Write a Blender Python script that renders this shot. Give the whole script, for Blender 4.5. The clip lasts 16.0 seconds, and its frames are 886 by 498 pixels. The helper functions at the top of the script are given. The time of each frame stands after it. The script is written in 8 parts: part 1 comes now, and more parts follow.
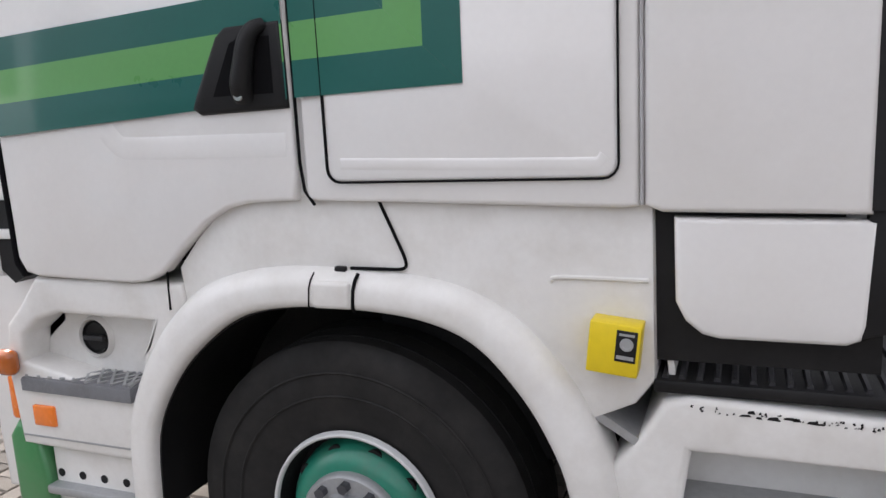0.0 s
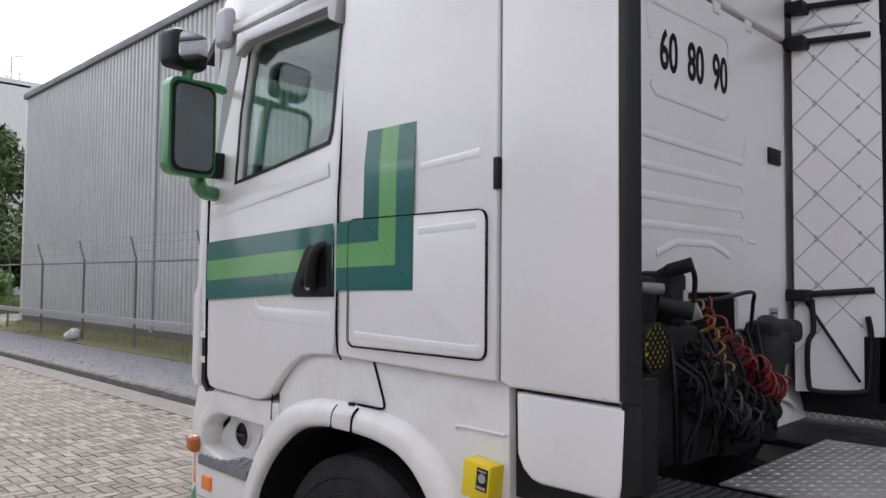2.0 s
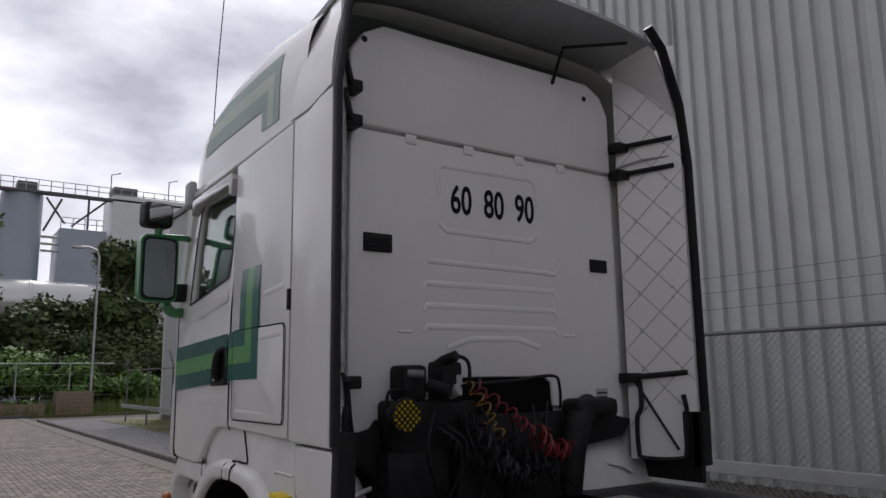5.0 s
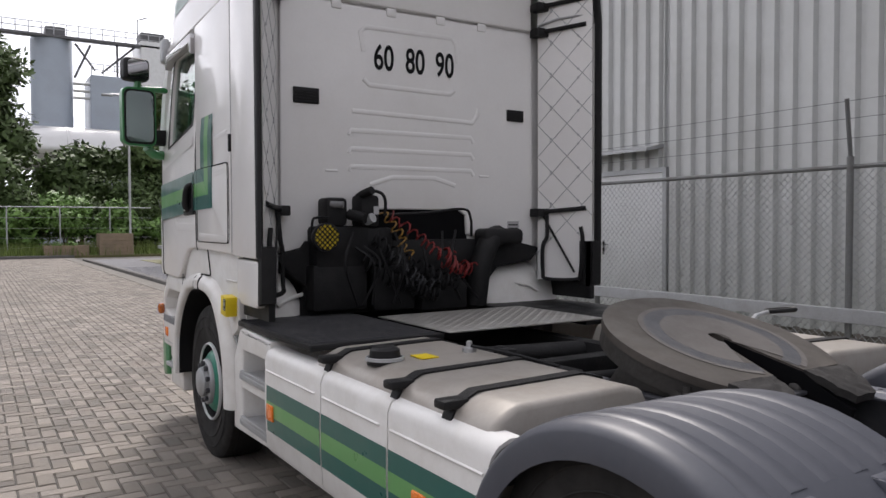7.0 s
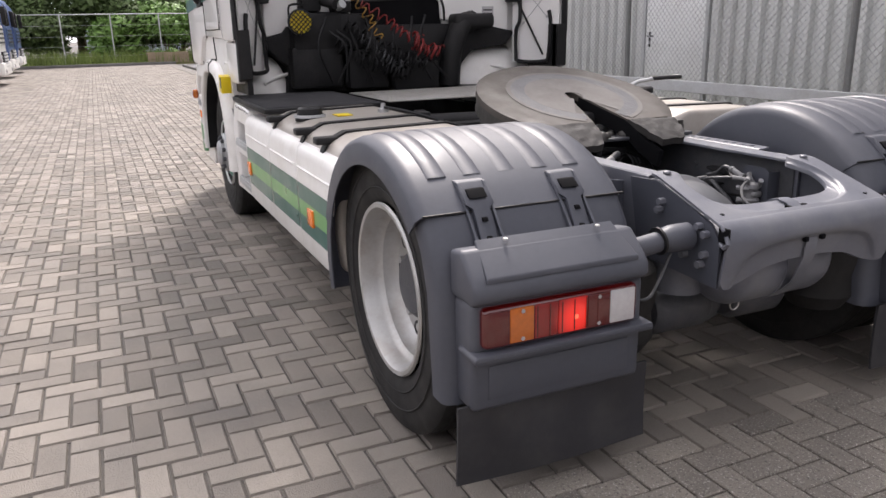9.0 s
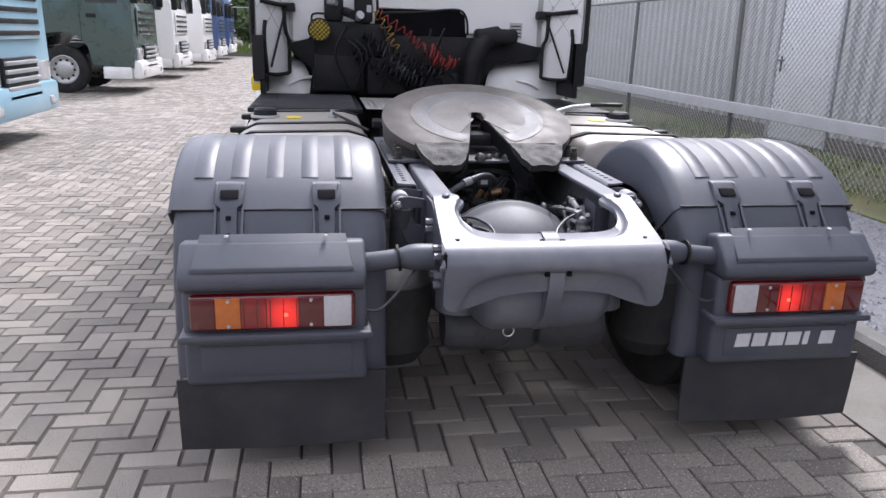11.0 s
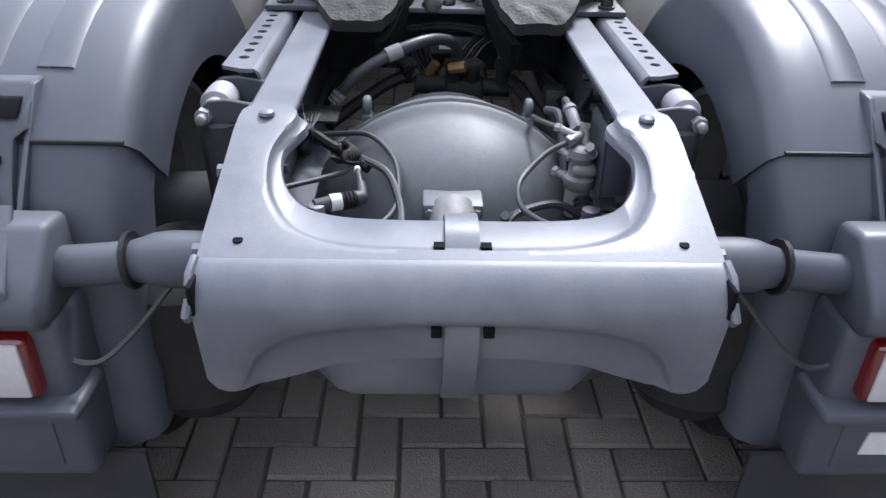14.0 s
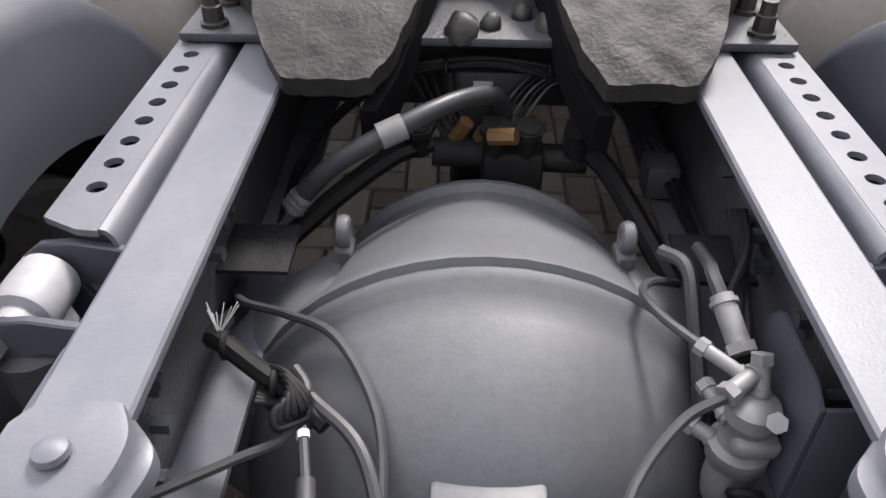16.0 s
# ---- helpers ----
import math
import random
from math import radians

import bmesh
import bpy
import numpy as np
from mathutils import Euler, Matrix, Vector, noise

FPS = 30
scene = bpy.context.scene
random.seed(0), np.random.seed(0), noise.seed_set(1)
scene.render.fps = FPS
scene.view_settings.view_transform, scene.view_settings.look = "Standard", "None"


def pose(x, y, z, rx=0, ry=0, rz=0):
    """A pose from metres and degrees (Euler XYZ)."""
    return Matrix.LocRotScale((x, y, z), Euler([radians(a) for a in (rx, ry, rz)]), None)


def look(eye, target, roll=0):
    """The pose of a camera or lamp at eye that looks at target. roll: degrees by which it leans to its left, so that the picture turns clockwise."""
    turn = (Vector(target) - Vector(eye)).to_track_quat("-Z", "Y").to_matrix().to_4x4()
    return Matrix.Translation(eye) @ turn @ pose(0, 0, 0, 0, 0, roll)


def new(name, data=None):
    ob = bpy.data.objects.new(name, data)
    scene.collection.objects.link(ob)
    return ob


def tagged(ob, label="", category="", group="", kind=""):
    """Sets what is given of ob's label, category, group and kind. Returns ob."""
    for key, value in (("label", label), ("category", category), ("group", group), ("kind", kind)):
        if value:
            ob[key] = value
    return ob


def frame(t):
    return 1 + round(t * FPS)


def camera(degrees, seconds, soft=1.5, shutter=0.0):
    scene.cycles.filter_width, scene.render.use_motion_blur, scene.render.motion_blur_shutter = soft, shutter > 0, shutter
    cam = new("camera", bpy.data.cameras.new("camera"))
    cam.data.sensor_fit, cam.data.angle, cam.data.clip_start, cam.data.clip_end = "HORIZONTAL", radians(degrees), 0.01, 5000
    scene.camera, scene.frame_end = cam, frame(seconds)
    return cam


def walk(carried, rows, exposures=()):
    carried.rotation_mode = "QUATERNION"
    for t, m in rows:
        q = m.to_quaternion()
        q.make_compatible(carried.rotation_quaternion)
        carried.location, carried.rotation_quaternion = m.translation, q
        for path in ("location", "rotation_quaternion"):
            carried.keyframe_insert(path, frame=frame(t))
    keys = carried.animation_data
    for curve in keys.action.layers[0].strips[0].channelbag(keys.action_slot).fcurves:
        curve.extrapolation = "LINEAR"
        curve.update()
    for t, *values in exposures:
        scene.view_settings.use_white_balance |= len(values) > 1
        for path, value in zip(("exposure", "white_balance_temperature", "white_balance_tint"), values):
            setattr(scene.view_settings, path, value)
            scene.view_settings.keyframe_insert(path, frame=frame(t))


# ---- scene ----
cam = camera(61.0, 16.0)
PATH = [
    (0, (0.967, -2.821, 1.58), (0.237, -0.993, 1.227), -2.9),
    (0.5, (1.217, -2.864, 1.55), (0.242, -1.13, 1.346), 1.2),
    (1, (1.565, -2.903, 1.572), (0.394, -1.282, 1.517), 1.9),
    (1.5, (1.939, -2.955, 1.657), (0.626, -1.447, 1.683), 0.7),
    (2, (2.29, -2.978, 1.675), (0.878, -1.565, 1.761), 0.5),
    (2.5, (2.64, -2.981, 1.672), (1.151, -1.651, 1.792), 0.5),
    (3, (2.944, -2.907, 1.701), (1.392, -1.659, 1.887), 0.1),
    (3.5, (3.204, -2.805, 1.725), (1.622, -1.609, 1.991), 0.2),
    (3.7, (3.33, -2.763, 1.713), (1.74, -1.589, 2.023), -0.0),
    (5.8, (4.535, -2.624, 1.625), (2.893, -1.525, 1.937), -0.4),
    (6, (4.65, -2.619, 1.626), (2.994, -1.524, 1.869), -0.4),
    (6.5, (4.86, -2.596, 1.581), (3.186, -1.505, 1.669), -0.3),
    (7, (5.104, -2.494, 1.525), (3.41, -1.433, 1.465), -0.2),
    (7.5, (5.358, -2.444, 1.471), (3.653, -1.415, 1.283), -0.2),
    (8, (5.642, -2.416, 1.445), (3.935, -1.426, 1.123), -0.5),
    (8.5, (5.914, -2.244, 1.403), (4.188, -1.344, 0.942), -1.3),
    (8.7, (6.034, -2.168, 1.389), (4.301, -1.312, 0.876), -1.4),
    (10.8, (6.825, -0.878, 1.438), (4.922, -0.557, 0.916), 1.3),
    (11, (6.793, -0.752, 1.457), (4.896, -0.435, 0.909), 1.68),
    (11.5, (6.712, -0.457, 1.434), (4.824, -0.195, 0.827), 2.04),
    (12, (6.553, -0.259, 1.404), (4.691, -0.038, 0.710), 2.22),
    (12.5, (6.302, -0.141, 1.400), (4.476, 0.034, 0.604), 2.22),
    (13, (6.011, -0.075, 1.400), (4.225, 0.046, 0.509), 2.12),
    (13.5, (5.711, -0.043, 1.370), (3.951, 0.021, 0.423), 1.64),
    (14, (5.417, -0.062, 1.365), (3.701, -0.000, 0.340), 1.71),
    (14.5, (5.141, -0.024, 1.349), (3.469, -0.033, 0.252), 0.85),
    (15, (4.900, -0.008, 1.330), (3.267, -0.088, 0.178), -0.47),
    (15.5, (4.686, -0.036, 1.325), (3.103, -0.101, 0.104), 0.07),
    (16, (4.546, -0.037, 1.350), (2.970, -0.073, 0.120), 0.56),
]
EXPOSURES = [(0.0, 0.74, 6380, 14), (1.5, 0.77, 6280, 15), (2.5, 0.15, 6230, 15), (3.5, -0.25, 6230, 16), (5.8, -0.70, 6380, 16), (6.2, -0.50, 6380, 16), (7.0, 0.30, 6480, 15),
             (8.5, 0.95, 6680, 17), (11.0, 1.15, 5980, 17), (13.0, 1.52, 5830, 15), (14.0, 1.36, 5780, 13), (15.0, 1.04, 6180, 13), (16.0, 1.38, 6530, 14)]
walk(cam, [(t, look(eye, target, roll)) for t, eye, target, roll in PATH], EXPOSURES)

# ---------------------------------------------------------------- sky and sun
SUN_ELEV, SUN_AZ = radians(50), radians(-68)   # azimuth from +y towards +x
world = bpy.data.worlds.new("overcast_sky")
scene.world = world
world.use_nodes = True
wn, wl = world.node_tree.nodes, world.node_tree.links
wn.clear()
w_out = wn.new("ShaderNodeOutputWorld")
w_bg = wn.new("ShaderNodeBackground")
w_sky = wn.new("ShaderNodeTexSky")
w_sky.sky_type, w_sky.sun_disc = "NISHITA", False
w_sky.sun_elevation, w_sky.sun_rotation = SUN_ELEV, SUN_AZ
w_coord = wn.new("ShaderNodeTexCoord")
w_map = wn.new("ShaderNodeMapping")
w_map.inputs["Scale"].default_value = (1.0, 1.0, 2.2)
w_map.inputs["Location"].default_value = (0.35, 0.1, 0.2)
w_noise = wn.new("ShaderNodeTexNoise")
w_noise.inputs["Scale"].default_value = 2.3
w_noise.inputs["Detail"].default_value = 7.0
w_noise.inputs["Roughness"].default_value = 0.52
w_ramp = wn.new("ShaderNodeValToRGB")
w_ramp.color_ramp.elements[0].position, w_ramp.color_ramp.elements[0].color = 0.36, (4.6, 4.8, 5.3, 1)
w_ramp.color_ramp.elements[1].position, w_ramp.color_ramp.elements[1].color = 0.62, (13.0, 13.0, 13.2, 1)
w_mix = wn.new("ShaderNodeMix")
w_mix.data_type = "RGBA"
w_mix.inputs["Factor"].default_value = 0.92
wl.new(w_coord.outputs["Generated"], w_map.inputs["Vector"])
wl.new(w_map.outputs["Vector"], w_noise.inputs["Vector"])
wl.new(w_noise.outputs["Fac"], w_ramp.inputs["Fac"])
wl.new(w_sky.outputs["Color"], w_mix.inputs["A"])
# thinner, brighter cloud round the veiled sun
w_dot = wn.new("ShaderNodeVectorMath")
w_dot.operation = "DOT_PRODUCT"
w_dot.inputs[1].default_value = (math.sin(SUN_AZ) * math.cos(SUN_ELEV), math.cos(SUN_AZ) * math.cos(SUN_ELEV), math.sin(SUN_ELEV))
w_glow = wn.new("ShaderNodeMapRange")
w_glow.inputs["From Min"].default_value, w_glow.inputs["From Max"].default_value = 0.1, 1.0
w_glow.inputs["To Min"].default_value, w_glow.inputs["To Max"].default_value = 1.0, 2.0
w_scale = wn.new("ShaderNodeVectorMath")
w_scale.operation = "SCALE"
wl.new(w_coord.outputs["Generated"], w_dot.inputs[0])
wl.new(w_dot.outputs["Value"], w_glow.inputs["Value"])
wl.new(w_ramp.outputs["Color"], w_scale.inputs[0])
# cloud cover is denser overhead and thins out towards the horizon
w_sep = wn.new("ShaderNodeSeparateXYZ")
w_high = wn.new("ShaderNodeMapRange")
w_high.inputs["From Min"].default_value, w_high.inputs["From Max"].default_value = 0.05, 0.95
w_high.inputs["To Min"].default_value, w_high.inputs["To Max"].default_value = 1.34, 0.72
w_both = wn.new("ShaderNodeMath")
w_both.operation = "MULTIPLY"
wl.new(w_coord.outputs["Generated"], w_sep.inputs[0])
wl.new(w_sep.outputs["Z"], w_high.inputs["Value"])
wl.new(w_high.outputs["Result"], w_both.inputs[0])
wl.new(w_glow.outputs["Result"], w_both.inputs[1])
wl.new(w_both.outputs["Value"], w_scale.inputs["Scale"])
wl.new(w_scale.outputs["Vector"], w_mix.inputs["B"])
wl.new(w_mix.outputs["Result"], w_bg.inputs["Color"])
w_bg.inputs["Strength"].default_value = 0.083
wl.new(w_bg.outputs["Background"], w_out.inputs["Surface"])

sun_data = bpy.data.lights.new("sun", "SUN")
sun_data.energy, sun_data.angle, sun_data.color = 2.8, radians(14), (1.0, 0.96, 0.9)
sun = new("sun", sun_data)
sun_dir = Vector((math.sin(SUN_AZ) * math.cos(SUN_ELEV), math.cos(SUN_AZ) * math.cos(SUN_ELEV), math.sin(SUN_ELEV)))
sun.matrix_world = look(sun_dir * 40, (0, 0, 0))

# ---------------------------------------------------------------- materials
def material(name, base, rough=0.5, metal=0.0, vary=0.08, scale=6.0, fine=60.0, bump=0.0, bump_scale=200.0,
             coat=0.0, dirt=None, dirt_amount=0.0, dirt_scale=3.0, random_obj=0.0, island=0.0, spec=0.5, emit=None, emit_strength=0.0, alpha=1.0):
    m = bpy.data.materials.new(name)
    m.use_nodes = True
    n, l = m.node_tree.nodes, m.node_tree.links
    b = n["Principled BSDF"]
    co = n.new("ShaderNodeTexCoord")
    big = n.new("ShaderNodeTexNoise")
    big.inputs["Scale"].default_value, big.inputs["Detail"].default_value = scale, 4.0
    small = n.new("ShaderNodeTexNoise")
    small.inputs["Scale"].default_value, small.inputs["Detail"].default_value = fine, 3.0
    l.new(co.outputs["Object"], big.inputs["Vector"])
    l.new(co.outputs["Object"], small.inputs["Vector"])
    add_ = n.new("ShaderNodeMath")
    add_.operation = "ADD"
    l.new(big.outputs["Fac"], add_.inputs[0])
    l.new(small.outputs["Fac"], add_.inputs[1])
    value = add_.outputs[0]
    if random_obj or island:
        src = n.new("ShaderNodeObjectInfo").outputs["Random"] if random_obj else n.new("ShaderNodeNewGeometry").outputs["Random Per Island"]
        mm = n.new("ShaderNodeMath")
        mm.operation = "MULTIPLY_ADD"
        l.new(src, mm.inputs[0])
        mm.inputs[1].default_value = random_obj or island
        l.new(value, mm.inputs[2])
        value = mm.outputs[0]
    rng = n.new("ShaderNodeMapRange")
    rng.inputs["From Min"].default_value, rng.inputs["From Max"].default_value = 0.6, 1.4 + (random_obj or island)
    rng.inputs["To Min"].default_value, rng.inputs["To Max"].default_value = 1 - vary, 1 + vary
    l.new(value, rng.inputs["Value"])
    mul = n.new("ShaderNodeVectorMath")
    mul.operation = "SCALE"
    mul.inputs[0].default_value = base[:3]
    l.new(rng.outputs["Result"], mul.inputs["Scale"])
    colour = mul.outputs["Vector"]
    if dirt:
        dn = n.new("ShaderNodeTexNoise")
        dn.inputs["Scale"].default_value, dn.inputs["Detail"].default_value, dn.inputs["Roughness"].default_value = dirt_scale, 8.0, 0.65
        l.new(co.outputs["Object"], dn.inputs["Vector"])
        dr = n.new("ShaderNodeMapRange")
        dr.inputs["From Min"].default_value, dr.inputs["From Max"].default_value = 0.45, 0.75
        dr.inputs["To Max"].default_value = dirt_amount
        l.new(dn.outputs["Fac"], dr.inputs["Value"])
        mx = n.new("ShaderNodeMix")
        mx.data_type = "RGBA"
        l.new(dr.outputs["Result"], mx.inputs["Factor"])
        l.new(colour, mx.inputs["A"])
        mx.inputs["B"].default_value = (*dirt, 1)
        colour = mx.outputs["Result"]
    l.new(colour, b.inputs["Base Color"])
    rr = n.new("ShaderNodeMapRange")
    rr.inputs["From Min"].default_value, rr.inputs["From Max"].default_value = 0.3, 0.7
    rr.inputs["To Min"].default_value, rr.inputs["To Max"].default_value = max(0.02, rough * 0.8), min(1.0, rough * 1.2)
    l.new(big.outputs["Fac"], rr.inputs["Value"])
    l.new(rr.outputs["Result"], b.inputs["Roughness"])
    b.inputs["Metallic"].default_value = metal
    b.inputs["Coat Weight"].default_value = coat
    b.inputs["Coat Roughness"].default_value = 0.06
    b.inputs["Specular IOR Level"].default_value = spec
    if bump:
        bn = n.new("ShaderNodeTexNoise")
        bn.inputs["Scale"].default_value, bn.inputs["Detail"].default_value = bump_scale, 4.0
        l.new(co.outputs["Object"], bn.inputs["Vector"])
        bb = n.new("ShaderNodeBump")
        bb.inputs["Strength"].default_value, bb.inputs["Distance"].default_value = bump, 0.01
        l.new(bn.outputs["Fac"], bb.inputs["Height"])
        l.new(bb.outputs["Normal"], b.inputs["Normal"])
    if emit:
        b.inputs["Emission Color"].default_value = (*emit, 1)
        b.inputs["Emission Strength"].default_value = emit_strength
    return m


def glass(name, tint, rough=0.0, mix=0.12):
    """A thin pane: mostly clear with a tint, glossy by its Fresnel."""
    m = bpy.data.materials.new(name)
    m.use_nodes = True
    n, l = m.node_tree.nodes, m.node_tree.links
    n.clear()
    out = n.new("ShaderNodeOutputMaterial")
    tr = n.new("ShaderNodeBsdfTransparent")
    tr.inputs["Color"].default_value = (*tint, 1)
    gl = n.new("ShaderNodeBsdfGlossy")
    gl.inputs["Roughness"].default_value = rough
    lw = n.new("ShaderNodeLayerWeight")
    lw.inputs["Blend"].default_value = 0.5
    pw = n.new("ShaderNodeMath")
    pw.operation = "POWER"
    pw.inputs[1].default_value = 3.0
    fr = n.new("ShaderNodeMath")
    fr.operation = "MULTIPLY_ADD"
    fr.inputs[1].default_value, fr.inputs[2].default_value = 0.7, 0.05
    l.new(lw.outputs["Facing"], pw.inputs[0])
    l.new(pw.outputs[0], fr.inputs[0])
    sh = n.new("ShaderNodeMixShader")
    l.new(fr.outputs[0], sh.inputs[0])
    l.new(tr.outputs[0], sh.inputs[1])
    l.new(gl.outputs[0], sh.inputs[2])
    l.new(sh.outputs[0], out.inputs["Surface"])
    return m


WHITE = material("white_truck_paint", (0.76, 0.75, 0.74), 0.35, vary=0.02, coat=0.5, dirt=(0.55, 0.51, 0.45), dirt_amount=0.22, dirt_scale=1.6)
WHITE_PLASTIC = material("white_step_paint", (0.74, 0.73, 0.71), 0.42, vary=0.03, coat=0.2, dirt=(0.45, 0.41, 0.35), dirt_amount=0.35, dirt_scale=5)
DARK_GREEN = material("dark_green_film", (0.010, 0.105, 0.088), 0.33, vary=0.05, coat=0.4, spec=0.4)
LIGHT_GREEN = material("light_green_film", (0.12, 0.33, 0.105), 0.33, vary=0.04, coat=0.4, spec=0.4)
GREEN_PAINT = material("green_paint", (0.035, 0.22, 0.07), 0.35, vary=0.06, coat=0.4, dirt=(0.2, 0.2, 0.16), dirt_amount=0.3)
TEAL_PAINT = material("teal_wheel_paint", (0.012, 0.19, 0.125), 0.42, vary=0.08, coat=0.2, dirt=(0.12, 0.12, 0.1), dirt_amount=0.4, dirt_scale=9)
BLACK = material("black_plastic", (0.010, 0.010, 0.011), 0.5, vary=0.15, bump=0.12, bump_scale=500, dirt=(0.03, 0.029, 0.028), dirt_amount=0.35, dirt_scale=6, spec=0.25)
# near-black metal; also fills the engine bay, wheel holes and tread grooves
BLACK_METAL = material("near_black_metal", (0.009, 0.009, 0.01), 0.65, vary=0.3, bump=0.25, bump_scale=90, dirt=(0.028, 0.026, 0.025), dirt_amount=0.35, dirt_scale=8, spec=0.3)
# mudguard plastic; also the shaded tone of the beam's side plates
GREY_PLASTIC = material("grey_plastic_and_beam_shade", (0.052, 0.056, 0.071), 0.5, vary=0.07, scale=3, bump=0.06, bump_scale=700, spec=0.45, dirt=(0.10, 0.10, 0.11), dirt_amount=0.35, dirt_scale=2.5)
GREY_PAINT = material("grey_chassis_paint", (0.100, 0.105, 0.126), 0.46, vary=0.08, bump=0.05, bump_scale=260, dirt=(0.20, 0.198, 0.195), dirt_amount=0.4, dirt_scale=6)
# dark grey paint; also colours in the shade inside the chassis rails
DARK_GREY = material("dark_grey_and_rail_shade", (0.05, 0.052, 0.06), 0.5, vary=0.2, bump=0.2, bump_scale=160, dirt=(0.11, 0.105, 0.1), dirt_amount=0.5, dirt_scale=9)
RUBBER = material("tyre_rubber", (0.013, 0.0125, 0.0125), 0.8, vary=0.2, scale=8, bump=0.1, bump_scale=300, dirt=(0.04, 0.037, 0.034), dirt_amount=0.45, dirt_scale=7, spec=0.35)
FLAP_RUBBER = material("mud_flap_rubber", (0.018, 0.018, 0.022), 0.6, vary=0.15, bump=0.1, bump_scale=300, dirt=(0.06, 0.058, 0.055), dirt_amount=0.4, dirt_scale=5)
RIM = material("silver_rim_paint", (0.4, 0.4, 0.395), 0.38, 0.45, vary=0.08, dirt=(0.22, 0.17, 0.12), dirt_amount=0.55, dirt_scale=8)
STEEL = material("bright_steel", (0.58, 0.57, 0.55), 0.32, 0.9, vary=0.1, bump=0.05)
CAST = material("cast_grey_axle_paint", (0.088, 0.092, 0.101), 0.58, vary=0.15, scale=4, bump=0.05, bump_scale=180, dirt=(0.08, 0.075, 0.07), dirt_amount=0.45, dirt_scale=5)
GREASE = material("greased_steel", (0.022, 0.02, 0.018), 0.55, 0.0, vary=0.3, scale=5, bump=0.3, bump_scale=40, dirt=(0.05, 0.045, 0.04), dirt_amount=0.5, dirt_scale=6)
WORN = material("worn_coupling_steel", (0.062, 0.053, 0.045), 0.62, 0.0, vary=0.2, scale=9, dirt=(0.035, 0.03, 0.026), dirt_amount=0.75, dirt_scale=5)
CAKED = material("caked_coupling_grease", (0.03, 0.028, 0.027), 0.62, vary=0.25, spec=0.3, scale=12, bump=0.3, bump_scale=120, dirt=(0.015, 0.014, 0.013), dirt_amount=0.5, dirt_scale=10)
BUSH = material("pale_rubber_bush", (0.27, 0.27, 0.29), 0.55, vary=0.12, dirt=(0.15, 0.14, 0.13), dirt_amount=0.4, dirt_scale=20)
RUSTY = material("flaking_painted_neck", (0.15, 0.15, 0.155), 0.6, vary=0.15, dirt=(0.085, 0.06, 0.035), dirt_amount=1.0, dirt_scale=22)
ALU = material("checker_aluminium", (0.42, 0.41, 0.39), 0.42, 0.6, vary=0.12, bump=0.15, bump_scale=120, dirt=(0.2, 0.18, 0.15), dirt_amount=0.5, dirt_scale=7)
TANK = material("dull_aluminium_tank", (0.36, 0.335, 0.305), 0.45, 0.35, vary=0.06, scale=2, dirt=(0.24, 0.205, 0.165), dirt_amount=0.6, dirt_scale=4)
YELLOW = material("yellow_plastic", (0.75, 0.56, 0.01), 0.42, vary=0.05)
ORANGE = material("orange_reflector", (0.85, 0.2, 0.015), 0.25, vary=0.1, coat=0.6)
ORANGE_LENS = material("orange_lens", (0.42, 0.10, 0.008), 0.18, vary=0.2, coat=0.8)
RED_LENS = material("red_lens", (0.04, 0.0025, 0.003), 0.16, vary=0.15, coat=0.8, emit=(0.5, 0.01, 0.01), emit_strength=0.025)
RED_LIT = material("lit_red_lens", (0.12, 0.005, 0.005), 0.18, coat=0.8, emit=(1.0, 0.025, 0.012), emit_strength=0.42)


def lit_lens(m, y, z, reach):
    """A lamp lens whose glow fades with the distance from its bulb, on both sides of the truck."""
    n, l = m.node_tree.nodes, m.node_tree.links
    b = n["Principled BSDF"]
    full = b.inputs["Emission Strength"].default_value
    sep, both_, dist, fade = n.new("ShaderNodeSeparateXYZ"), n.new("ShaderNodeCombineXYZ"), n.new("ShaderNodeVectorMath"), n.new("ShaderNodeMapRange")
    size_ = n.new("ShaderNodeMath")
    size_.operation, dist.operation = "ABSOLUTE", "DISTANCE"
    l.new(n.new("ShaderNodeTexCoord").outputs["Object"], sep.inputs[0])
    l.new(sep.outputs["Y"], size_.inputs[0])
    l.new(size_.outputs[0], both_.inputs["Y"])
    l.new(sep.outputs["Z"], both_.inputs["Z"])
    l.new(both_.outputs[0], dist.inputs[0])
    dist.inputs[1].default_value = (0, y, z)
    l.new(dist.outputs["Value"], fade.inputs["Value"])
    fade.interpolation_type = "SMOOTHERSTEP"
    fade.inputs["From Min"].default_value, fade.inputs["From Max"].default_value = 0.004, reach
    fade.inputs["To Min"].default_value, fade.inputs["To Max"].default_value = full, full * 0.05
    l.new(fade.outputs["Result"], b.inputs["Emission Strength"])


lit_lens(RED_LIT, 0.868, 0.592, 0.095)
CLEAR_LENS = material("frosted_clear_lens", (0.42, 0.41, 0.42), 0.22, vary=0.1, coat=0.8)
GLASS = glass("tinted_cab_glass", (0.62, 0.74, 0.68))
MIRROR = material("mirror_glass", (0.75, 0.76, 0.78), 0.02, 1.0, vary=0.01)
SEAT = material("dark_seat_cloth", (0.03, 0.03, 0.034), 0.9, vary=0.2)
RED_HOSE = material("red_coil_hose", (0.17, 0.011, 0.011), 0.45, vary=0.15)
YELLOW_HOSE = material("yellow_coil_hose", (0.24, 0.13, 0.02), 0.45, vary=0.15)
CABLE = material("black_cable", (0.008, 0.008, 0.009), 0.6, vary=0.2, spec=0.25)
